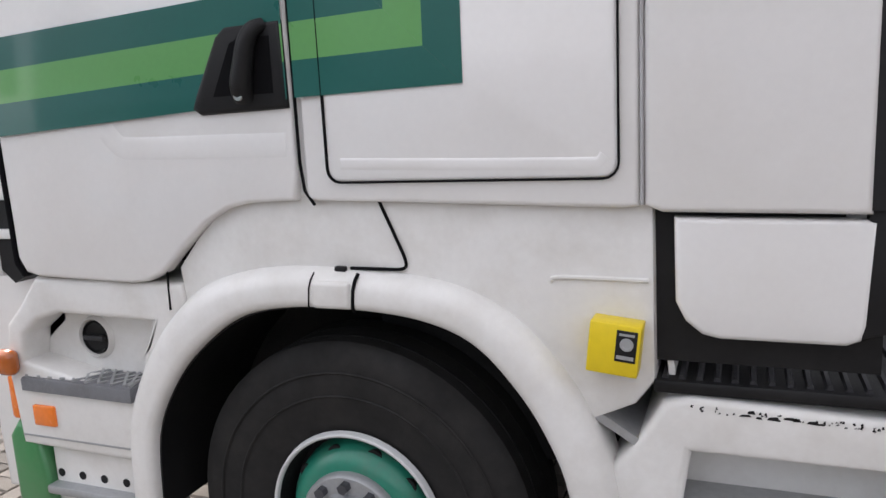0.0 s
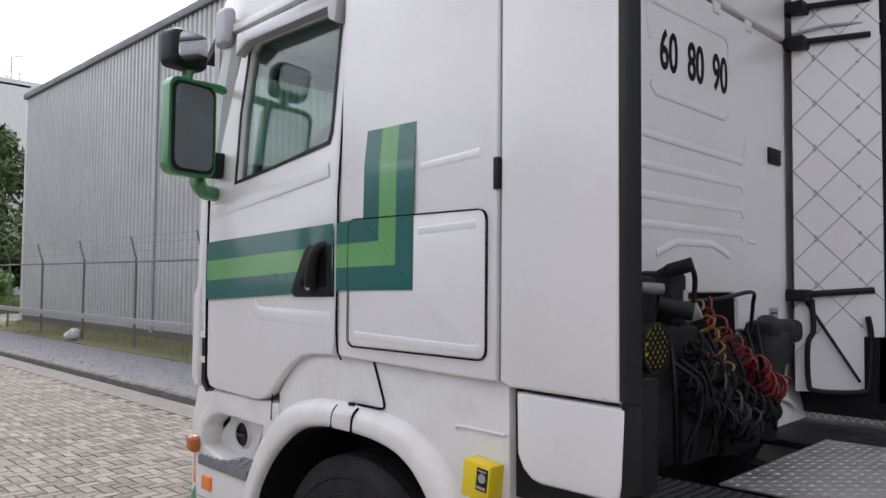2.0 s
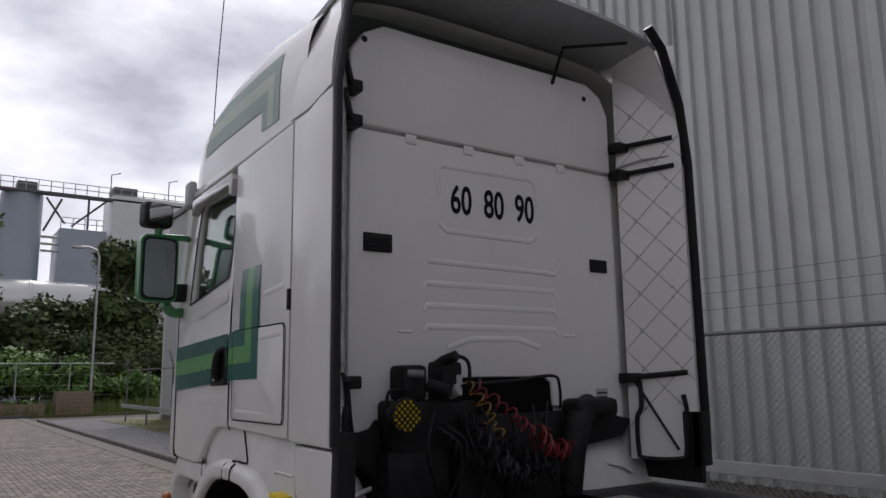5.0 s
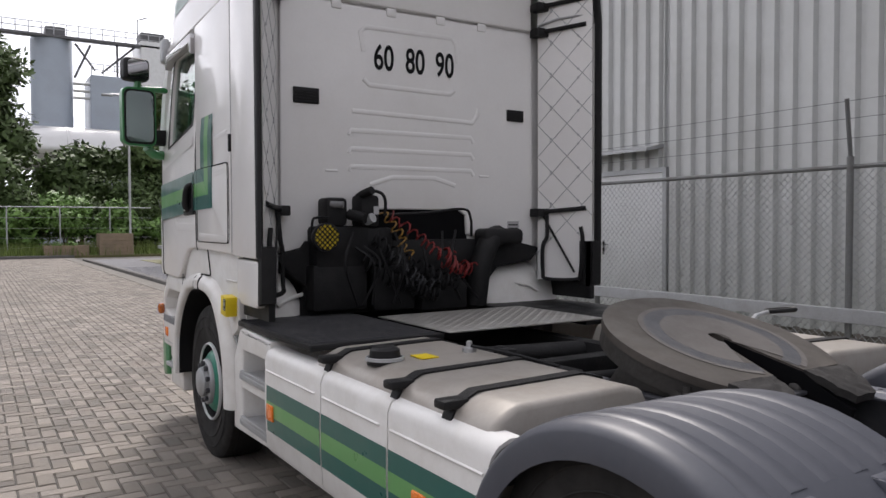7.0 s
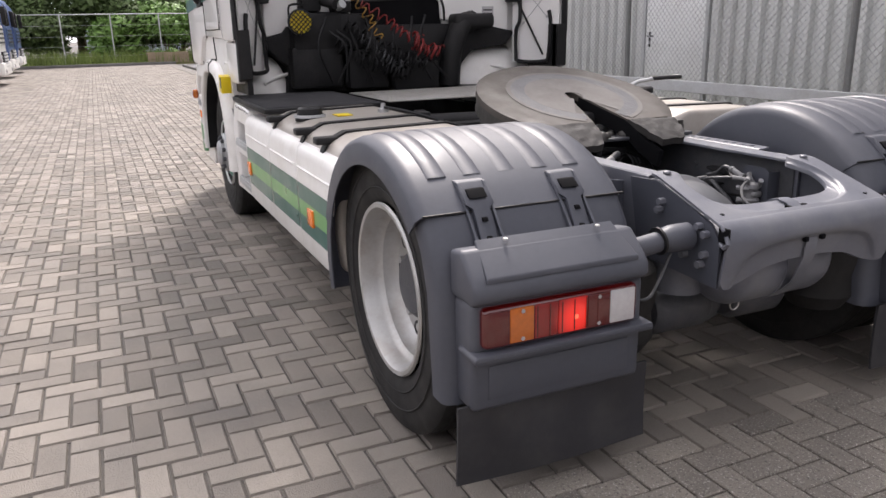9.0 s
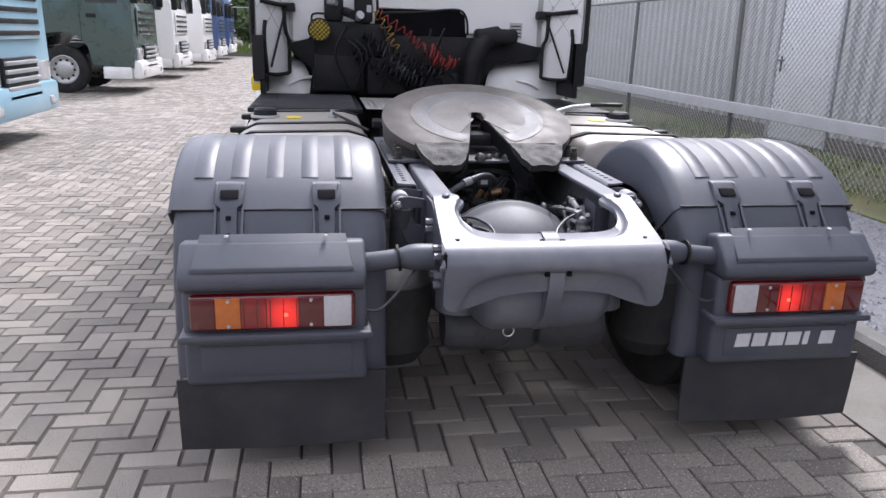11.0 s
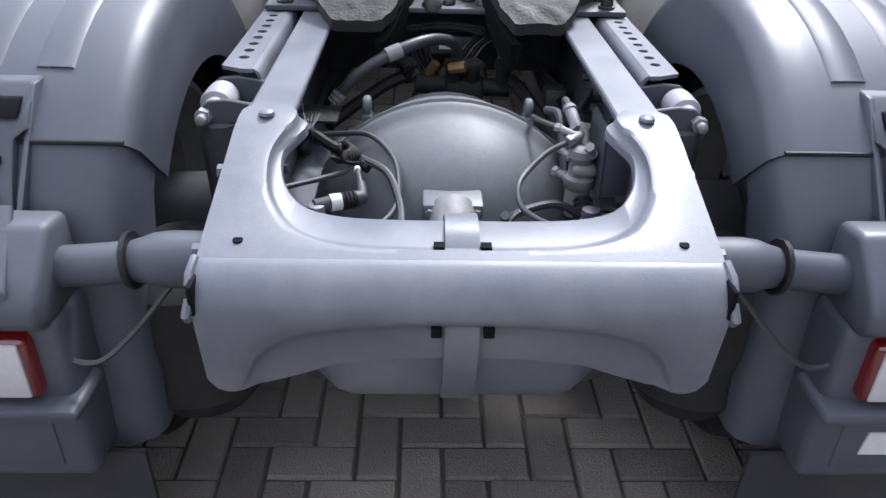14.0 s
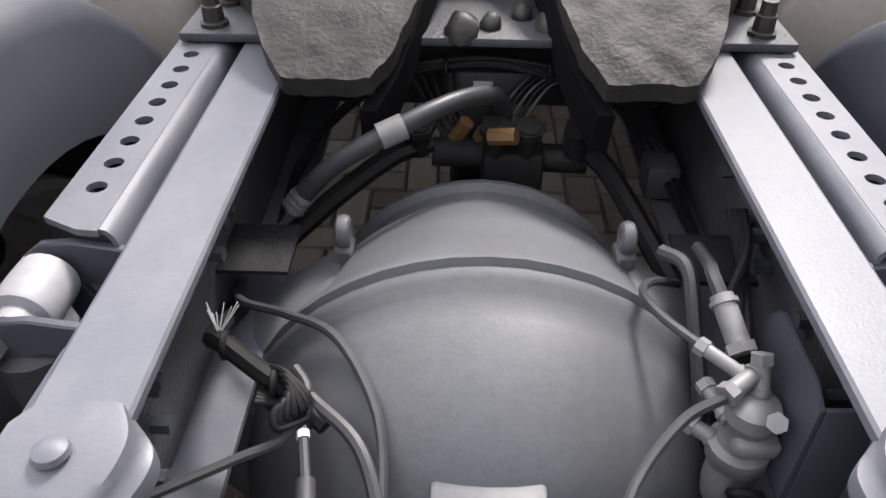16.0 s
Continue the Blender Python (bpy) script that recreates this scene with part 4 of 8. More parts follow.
def arch_band():
    """A broad flat-faced arch with a rounded inner lip and a chamfered outer shoulder."""
    rows = []
    for i, o in zip(curve_points([(u, 0, v) for u, v in ARCH_IN], 5), curve_points([(u, 0, v) for u, v in ARCH_OUT], 5)):
        row = []
        for f, y in ((0.0, -1.212), (0.0, -1.224), (0.03, -1.236), (0.10, -1.246), (0.25, -1.249), (0.55, -1.246), (0.72, -1.239), (0.86, -1.226), (0.95, -1.212), (1.0, -1.195), (1.0, -1.1)):
            p = i.lerp(o, f)
            row.append((p.x, y, p.z))
        rows.append(row)
    return bm_grid(rows)


arches = both("wheel_arch", arch_band, WHITE_PLASTIC, truck, "white plastic wheel arch", smooth=50)
for x_, r_ in ((-0.027, 0.0022), (0.097, 0.0048)):
    part("arch_joint", bm_tube([(x_ - 0.006, -1.235, 1.113), (x_ - 0.003, -1.249, 1.125), (x_, -1.248, 1.168), (x_ + 0.003, -1.24, 1.19), (x_ + 0.004, -1.222, 1.205)], r_, 6), RECESS, arches[0])
part("arch_block", bm_box(-0.022, 0.090, -1.252, -1.22, 1.118, 1.188, 0.012, 3), WHITE_PLASTIC, arches[0])
part("arch_clip", bm_box(0.03, 0.062, -1.215, -1.20, 1.205, 1.22, 0.004), BLACK, arches[0])


def above_arch():
    pts = [(-0.455, 1.06), (-0.47, 1.2), (-0.40, 1.28), (-0.3, 1.37), (-0.2, 1.40), (0.80, 1.39), (0.805, 0.98), (0.76, 0.92)]
    for k in range(9):
        a = radians(30 + 110 * k / 8)
        pts.append((ARC[0] + 0.69 * math.cos(a) * (1.06 if math.cos(a) > 0 else 1), ARC[1] + 0.69 * math.sin(a)))
    return bm_prism(pts, "y", -1.0, -1.195, 0.012, 2)


both("arch_panel", above_arch, WHITE_PLASTIC, truck, "white panel over the wheel arch")
part("panel_joint", bm_tube(curve_points([(0.158, -1.199, 1.385), (0.198, -1.2, 1.294), (0.221, -1.2, 1.236), (0.212, -1.2, 1.216), (0.16, -1.2, 1.214), (0.07, -1.2, 1.214)], 6), 0.0042, 6), RECESS, truck)
part("panel_joint", bm_tube([(-0.507, -1.2, 1.225), (-0.505, -1.207, 1.08)], 0.0032, 6), RECESS, truck)
part("panel_lip", bm_tube(curve_points([(0.575, -1.196, 1.195), (0.60, -1.198, 1.208), (0.79, -1.198, 1.206)], 5), 0.005, 6), WHITE_PLASTIC, truck)
both("inner_arch", lambda: solid(bm_grid([[(p.x * 1.004, y, p.z + 0.003) for p in curve_points([(u, 0, v) for u, v in ARCH_IN], 3)] for y in (-0.55, -1.215)]), 0.008), BLACK)
both("splash_panel", lambda: solid(bm_grid([[(0.62 + 0.16 * t, y, 0.93 - 0.1 * t) for y in (-0.6, -1.19)] for t in (0, 0.5, 1)]), 0.02), GALV)

# yellow box behind the arch
def tilted(bm):
    bmesh.ops.rotate(bm, cent=(0.722, -1.23, 1.066), matrix=Matrix.Rotation(radians(6), 3, "Y"), verts=bm.verts)
    return bm


yb = part("tag_box", tilted(bm_box(0.668, 0.778, -1.262, -1.195, 1.010, 1.124, 0.004)), YELLOW, truck, "small yellow plastic box")
part("tag_plate", tilted(bm_box(0.727, 0.771, -1.2645, -1.2615, 1.044, 1.113, 0.001)), BLACK, yb, "black label with a round emblem")
part("tag_disc", tilted(bm_lathe([(-1.2640, 0.015), (-1.2660, 0.014), (-1.2665, 0.009), (-1.2655, 0.008), (-1.2655, 0.0)], "y", (0.750, 0, 1.083), 18)), GALV, yb)
part("tag_bar", tilted(bm_box(0.731, 0.767, -1.266, -1.264, 1.050, 1.058)), GALV, yb)
part("tag_bar", tilted(bm_box(0.733, 0.765, -1.266, -1.264, 1.102, 1.107)), GALV, yb)

# lower side fairing and black deck
both("lower_fairing", lambda: bm_prism([(0.842, 1.345), (1.216, 1.340), (1.206, 1.13), (1.196, 1.10), (1.17, 1.088), (0.935, 1.088), (0.90, 1.096), (0.866, 1.124), (0.846, 1.165)], "y", -1.17, -1.215, 0.012, 3), WHITE)
both("fairing_back", lambda: bm_box(0.80, 1.24, -1.165, -1.13, 1.02, 1.42), BLACK)
both("black_deck", lambda: bm_box(0.80, 1.9, -1.2, -0.48, 0.955, 0.985, 0.006), BLACK, truck, "ribbed black rubber step deck")
for k in range(30):
    x = 0.815 + 0.036 * k
    part("deck_rib", bm_prism([(x, 0.984), (x + 0.004, 0.994), (x + 0.012, 0.994), (x + 0.016, 0.984)], "y", -1.185, -0.52), FLAP_RUBBER, truck)

# side fairings with black rubber edges
both("side_fairing", lambda: bm_prism([(0.783, 1.372), (0.82, 1.357), (1.205, 1.352), (1.205, 2.93), (1.08, 2.92), (0.95, 2.89), (0.783, 2.885)], "y", -1.195, -SIDE, 0.014, 3), WHITE, truck, "white side air deflector")
both("upper_fairing", lambda: solid(bm_grid([[(0.72 + 0.02 * k, -1.215 + 0.30 * (k / 8) ** 2.2, 2.905 + 0.1 * k) , (0.95, -1.222 + 0.30 * (k / 8) ** 2.2, 2.9 + 0.1 * k), (1.19, -1.225 + 0.30 * (k / 8) ** 2.2, 2.94 + 0.1 * k)] for k in range(9)]), 0.03), WHITE, truck, "", 50)
def rubber_strip():
    """A flat rubber lip, deep along the truck and thin across it."""
    bb = bm_tube([(0, -1.208, 1.36), (0, -1.21, 2.93), (0, -1.165, 3.3), (0, -1.03, 3.65), (0, -0.91, 3.76)], 0.017, 8)
    for v in bb.verts:
        v.co.x = 1.226 + v.co.x * 2.1
    return bb


both("rubber_edge", rubber_strip, BLACK, truck, "black rubber edge strip")
both("rubber_tail", lambda: bm_prism([(1.19, 1.1), (1.26, 1.12), (1.265, 1.42), (1.2, 1.42)], "y", -1.13, -1.212, 0.01), BLACK)
part("fairing_hinge", bm_box(0.765, 0.785, -SIDE - 0.012, -SIDE + 0.01, 1.96, 2.06, 0.003), BLACK, truck)
# thin grey line colours in the soft shadow along the fairing seam
part("seam_shadow", bm_tube([(0.779, -SIDE + 0.003, 1.375), (0.779, -SIDE + 0.003, 2.88)], 0.004, 6), CLEAR_LENS, truck)
part("roof_spoiler", solid(bm_grid([[(x, y, 3.62 + 0.14 * (x - 0.2) - 0.10 * abs(y / 1.05) ** 4) for y in np.linspace(-1.02, 1.02, 15)] for x in (0.2, 0.5, 0.8, 1.2)]), 0.025), GALV, truck, "grey roof spoiler", smooth=50)
part("spoiler_stay", bm_tube([(0.84, 0.45, 3.42), (0.95, 0.45, 3.62), (1.15, 0.8, 3.66)], 0.012, 6), BLACK, truck)

# quilted lining on the inside of the deflectors
for s in (-1, 1):
    A0, A1 = Vector((0.85, s * 0.985, 0)), Vector((1.2, s * 1.185, 0))
    lin = part("fairing_lining", solid(bm_grid([[(*(A0.lerp(A1, f).to_2d()), z) for f in np.linspace(0, 1, 5)] for z in (1.14, 2.0, 2.95, 3.3, 3.72)]), 0.012), WHITE, truck, "white quilted foam lining")
    nrm = Vector((0.5, -s * 0.86, 0)) * 0.012
    qb = bmesh.new()
    L = 0.40
    for k in range(-2, 13):
        z0 = 1.1 + 0.23 * k
        for up in (1, -1):
            zz = (z0, z0 + up * 0.42)
            p, q = A0 + nrm + Vector((0, 0, zz[0])), A1 + nrm + Vector((0, 0, zz[1]))
            if 1.16 < min(zz) and max(zz) < 3.7:
                bm_cyl(p, q, 0.0028, 4, qb)
                for f in (0.25, 0.75):
                    c = p.lerp(q, f)
                    bm_cyl(c - nrm * 0.3, c + nrm * 0.4, 0.009, 6, qb)
    part("quilt_seams", qb, GALV, lin)
    for z in (3.08, 2.9, 1.62):
        bar = bm_tube([(0.84, s * 0.93, z - 0.01), (0.9, s * 0.97, z + 0.005), (1.17, s * 1.15, z + 0.03)], 0.016, 8)
        bm_box(0.83, 0.93, s * 0.97 - 0.05, s * 0.97 + 0.05, z - 0.03, z + 0.03, 0.008, 2, bar)
        part("fairing_bracket", bar, BLACK, truck, "black bracket arm")
    fr = curve_points([(0.93, s * 1.0, 1.6), (0.94, s * 0.99, 1.45), (0.92, s * 0.97, 1.38), (0.92, s * 0.97, 1.2), (0.95, s * 0.98, 1.15), (1.12, s * 1.1, 1.15), (1.15, s * 1.12, 1.2), (1.16, s * 1.13, 1.42), (1.15, s * 1.12, 1.52)], 5)
    fb = bm_tube(fr, 0.014, 8)
    bm_cyl((0.9, s * 0.99, 1.6), (1.12, s * 1.09, 1.2), 0.008, 6, fb)
    part("hinge_frame", fb, BLACK, truck, "black tube hinge frame")
part("tie_strap", bm_tube([(0.86, 0.97, 2.955), (1.0, 1.04, 2.985), (1.24, 1.22, 3.0)], 0.008, 6), GALV, truck)

# rear wall of the cab with pressed ribs
REAR = [(-0.95, 1.37), (-0.8, 1.40), (-0.33, 1.43), (-0.33, 1.60), (-0.29, 1.635), (0.31, 1.635), (0.365, 1.6), (0.375, 1.47), (0.75, 1.42), (0.86, 1.37), (0.95, 1.37), (0.94, 2.9), (-0.94, 2.9)]
wall = part("rear_wall", bm_prism(REAR, "x", 0.795, BACK, 0.012, 3), WHITE, truck, "white cab rear wall with pressed ribs")
part("upper_rear_wall", bm_prism([(-0.95, 2.915), (0.93, 2.915), (0.93, 3.3), (0.87, 3.42), (0.75, 3.485), (-0.75, 3.485), (-0.87, 3.42), (-0.95, 3.3)], "x", 0.79, BACK + 0.012, 0.014, 3), WHITE, truck, "white upper rear panel")
for y in (-0.58, -0.2, 0.17, 0.5):
    part("panel_tab", bm_box(BACK - 0.01, BACK + 0.008, y - 0.035, y + 0.035, 2.86, 2.915, 0.008), WHITE, wall)
for y in (-0.87, 0.72):
    part("bolt_hole", bm_cyl((BACK + 0.008, y, 3.38), (BACK + 0.014, y, 3.38), 0.018, 12), BLACK, wall)


def rib(pts, r=0.011):
    return crease("rib", [(BACK + 0.001, y, z) for y, z in pts], wall, "x", r * 1.4, 0.0035)


rib([(-0.40, 2.62), (-0.42, 2.74), (-0.38, 2.775), (0.25, 2.785), (0.29, 2.75), (0.30, 2.62)])
rib([(-0.4, 2.45), (-0.36, 2.415), (0.24, 2.41), (0.28, 2.44)])
rib([(-0.48, 2.245), (0.32, 2.235), (0.42, 2.23), (0.46, 2.28), (0.47, 2.33)])
for z in (2.125, 2.01, 1.9):
    rib([(-0.5, z - 0.03), (-0.49, z), (0.41, z + 0.003), (0.43, z - 0.03)])
rib([(-0.36, 1.79), (-0.2, 1.84), (0.12, 1.845), (0.28, 1.80)])
rib([(-0.33, 3.25), (0.31, 3.26)])
rib([(-0.33, 3.03), (0.31, 3.035)])
for y in (-0.62, 0.52):
    rib([(y - 0.04, 1.87), (y + 0.04, 1.87)], 0.005)
for y0, y1 in ((-0.865, -0.70), (0.715, 0.86)):
    v = part("vent", bm_box(BACK - 0.004, BACK + 0.012, y0, y1, 2.265, 2.345 + (0.015 if y0 < 0 else 0), 0.006), BLACK, wall, "black air outlet")
    for k in range(4):
        part("louvre", bm_box(BACK + 0.01, BACK + 0.016, y0 + 0.012, y1 - 0.012, 2.276 + 0.018 * k, 2.283 + 0.018 * k), BLACK, v)
part("notice", bm_box(BACK, BACK + 0.0025, 0.72, 0.82, 1.44, 1.56), CLEAR_LENS, wall, "small white paper notice")
for k in range(4):
    part("notice_bar", bm_box(BACK + 0.002, BACK + 0.004, 0.73, 0.81, 1.455 + 0.025 * k, 1.464 + 0.025 * k), LETTER, wall)


def numerals(text, y, z, size, mat, parent, name, x, turned=False):
    cu = bpy.data.curves.new(name, "FONT")
    cu.body, cu.size, cu.extrude, cu.offset = text, size, 0.001, 0.004
    tmp = bpy.data.objects.new("tmp_text", cu)
    scene.collection.objects.link(tmp)
    me = bpy.data.meshes.new_from_object(tmp.evaluated_get(bpy.context.evaluated_depsgraph_get()))
    bpy.data.objects.remove(tmp)
    me.materials.append(mat)
    ob = new(name, me)
    ob.parent = parent
    place = Matrix.Translation((x, y, z)) @ Matrix(((0, 0, 1, 0), (1, 0, 0, 0), (0, 1, 0, 0), (0, 0, 0, 1))) @ Matrix.Diagonal((0.66, 1, 1, 1))
    ob.matrix_local = place
    if turned:
        w = max(v.co.x for v in me.vertices) + min(v.co.x for v in me.vertices)
        h = max(v.co.y for v in me.vertices) + min(v.co.y for v in me.vertices)
        ob.matrix_local = place @ Matrix.Translation((w, h, 0)) @ Matrix.Rotation(math.pi, 4, "Z")
    ob["label"] = "black number sign " + (text[::-1].replace("6", "9") if turned else text)
    return ob


# the nine is a six turned round
for text, y, turned in (("60", -0.33, False), ("80", -0.10, False), ("06", 0.128, True)):
    numerals(text, y, 2.522, 0.222, LETTER, wall, "speed_number", BACK + 0.002, turned)

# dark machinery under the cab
# solid near-black blocks fill the space under the cab
part("engine_bay", bm_box(0.0, 0.70, -0.95, 0.95, 0.62, 1.45, 0.05), BLACK_METAL, truck, "near-black block for the engine underside")
both("front_inner", lambda: bm_box(-1.0, 0.0, -0.8, 0.0, 0.55, 1.39), BLACK_METAL)


def wheel_housing(s):
    """The back of the front wheel arch: a curved shell that rises from the deck to the cab floor."""
    rows = []
    edge = 0.80 if s < 0 else 0.54
    for k in range(9):
        f = k / 8
        z = 0.94 + 0.33 * math.sin(f * math.pi / 2)
        x = 0.845 - 0.17 * (1 - math.cos(f * math.pi / 2))
        row = []
        for j in range(9):
            g = j / 8
            y = 1.16 + (edge - 1.16 + 0.16 * f * f) * g
            row.append((x - 0.05 * max(0, g - 0.7) ** 2 * 10, s * y, z - 0.012 * g * g))
        rows.append(row)
    return solid(bm_grid(rows), 0.014)


for s in (-1, 1):
    wh = part("white_housing", wheel_housing(s), WHITE_PLASTIC, truck, "grimy white wheel housing", 60)
    part("housing_fold", bm_tube(curve_points([(0.85, s * 0.98, 1.06), (0.84, s * 0.90, 1.10), (0.81, s * 0.80, 1.12)], 5), 0.012, 8), WHITE_PLASTIC, wh)
hub_box = part("air_filter_pipe", bm_tube(curve_points([(0.86, 0.62, 1.46), (0.92, 0.5, 1.42), (0.93, 0.42, 1.25), (0.9, 0.4, 1.0)], 6), 0.075, 12), BLACK_METAL, truck, "black rubber air pipe")
part("air_duct", bm_box(0.82, 0.98, 0.43, 0.76, 1.40, 1.51, 0.035, 3), BLACK_METAL, truck)
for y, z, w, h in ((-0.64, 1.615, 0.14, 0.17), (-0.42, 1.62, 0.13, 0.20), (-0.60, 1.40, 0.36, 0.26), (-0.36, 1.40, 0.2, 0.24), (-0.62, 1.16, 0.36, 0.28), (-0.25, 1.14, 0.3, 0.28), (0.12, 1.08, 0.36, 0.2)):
    part("coupling_block", bm_box(0.8, 0.96, y - w / 2, y + w / 2, z - h / 2, z + h / 2, 0.025, 2), BLACK_METAL, truck)
# flat near-black panel fills the area below the rear wall
part("bay_panel", bm_prism([(-1.0, 1.35), (-0.83, 1.40), (-0.80, 1.44), (0.5, 1.44), (0.73, 1.43), (1.0, 1.37), (0.92, 1.28), (0.62, 1.24), (0.53, 1.14), (0.50, 0.99), (-0.83, 0.99), (-0.80, 1.17), (-0.93, 1.28)], "x", 0.70, 0.852, 0.01), BLACK_METAL, truck, "flat near-black panel across the engine bay behind the cab")
# flat black sheet paints the dark depth of the rear wall opening
part("opening_dark_fill", bm_box(0.801, 0.812, -0.345, 0.385, 1.38, 1.645), RECESS, truck, "black sheet painting the dark of the rear wall opening")
part("hose_rail", bm_tube(curve_points([(0.9, -0.3, 1.60), (0.92, 0.0, 1.615), (0.93, 0.28, 1.64), (0.9, 0.36, 1.58), (0.88, 0.38, 1.46)], 6), 0.009, 6), BLACK, truck)
part("gooseneck", bm_tube(curve_points([(0.92, -0.50, 1.715), (0.95, -0.44, 1.745), (0.97, -0.36, 1.735), (0.97, -0.325, 1.69), (0.96, -0.32, 1.60)], 6), 0.010, 8), BLACK, truck)
part("socket", bm_cyl((0.94, -0.47, 1.72), (1.02, -0.44, 1.745), 0.026, 12), BLACK_METAL, truck)
part("socket_tag", bm_box(0.958, 0.963, -0.40, -0.365, 1.60, 1.65), CLEAR_LENS, truck)
part("socket", bm_cyl((0.95, -0.56, 1.60), (1.05, -0.50, 1.575), 0.033, 12), BLACK, truck)
part("socket_cap", bm_cyl((1.0, -0.47, 1.56), (1.05, -0.45, 1.58), 0.03, 12), GALV, truck, "pale coupling cap")
part("socket", bm_cyl((0.95, -0.68, 1.66), (1.0, -0.62, 1.655), 0.02, 12), VALVE, truck)
part("lamp_bracket", bm_tube(curve_points([(0.95, -0.80, 1.47), (0.96, -0.80, 1.56), (0.96, -0.77, 1.58), (0.96, -0.70, 1.58)], 4), 0.008, 6), BLACK, truck)
wl_ = part("work_lamp", bm_lathe([(0.0, 0.03), (0.01, 0.07), (0.06, 0.085), (0.085, 0.085), (0.087, 0.074)], "x", (0.96, -0.745, 1.465), 20), BLACK, truck, "round black work lamp")
part("lens", bm_cyl((1.04, -0.745, 1.465), (1.045, -0.745, 1.465), 0.075, 20), YELLOW, wl_, "yellow lens")
for k in range(-3, 4):
    d = 0.022 * k
    w = math.sqrt(max(0.074 ** 2 - d * d, 0)) * 0.99
    for a, c in (((d - w) , (d + w)),):
        s2 = 0.7071
        part("guard_wire", bm_cyl((1.05, -0.745 + (d + w) * s2, 1.465 + (d - w) * -s2), (1.05, -0.745 + (d - w) * s2, 1.465 + (d + w) * -s2), 0.004, 4), BLACK, wl_)
        part("guard_wire", bm_cyl((1.052, -0.745 + (d + w) * s2, 1.465 + (d - w) * s2), (1.052, -0.745 + (d - w) * s2, 1.465 + (d + w) * s2), 0.004, 4), BLACK, wl_)


def coil(p, q, r, turns, wire_r, mat, sag=0.08, label=""):
    p, q = Vector(p), Vector(q)
    d = (q - p).normalized()
    u = d.orthogonal().normalized()
    w = d.cross(u)
    pts = []
    n = int(turns * 14)
    for i in range(n + 1):
        f = i / n
        a = 2 * math.pi * turns * f
        c = p.lerp(q, f) - Vector((0, 0, sag * math.sin(math.pi * f)))
        pts.append(c + (u * math.cos(a) + w * math.sin(a)) * r * (0.8 + 0.25 * math.sin(3.1 * f * turns + p.z * 40)) + Vector((rnd.gauss(0, 0.002), 0.02 * math.sin(9 * f + p.y * 7), rnd.gauss(0, 0.002))))
    return part("coiled_hose", bm_tube(pts, wire_r, 5), mat, truck, label)


coil((0.98, -0.33, 1.62), (1.02, -0.16, 1.34), 0.034, 6, 0.0052, YELLOW_HOSE, 0.02, label="yellow coiled air hose")
coil((0.98, -0.28, 1.60), (1.04, 0.12, 1.34), 0.036, 9, 0.0055, RED_HOSE, 0.04, label="red coiled air hose")
coil((1.02, 0.02, 1.36), (1.05, 0.26, 1.24), 0.062, 7, 0.006, RED_HOSE, 0.03, label="red coiled air hose")
coil((1.03, 0.08, 1.33), (1.06, 0.22, 1.24), 0.05, 5, 0.006, RED_HOSE, 0.02, label="red coiled air hose")
coil((1.0, -0.42, 1.46), (1.06, 0.18, 1.16), 0.045, 17, 0.0075, CABLE, 0.05, label="black coiled cable")
coil((1.0, -0.5, 1.34), (1.05, 0.05, 1.10), 0.05, 15, 0.0075, CABLE, 0.05, label="black coiled cable")
coil((1.02, -0.30, 1.36), (1.07, -0.02, 1.16), 0.04, 8, 0.006, CABLE_GREY, 0.05, label="grey coiled cable")
for k in range(10):
    y = rnd.uniform(-0.7, 0.2)
    part("loose_cable", bm_tube(curve_points([(0.99, y, 1.5 + rnd.uniform(-0.1, 0.05)), (1.05, y + rnd.uniform(-0.1, 0.1), 1.3), (1.0, y + rnd.uniform(-0.15, 0.2), 1.05)], 5), 0.009, 5), CABLE, truck)

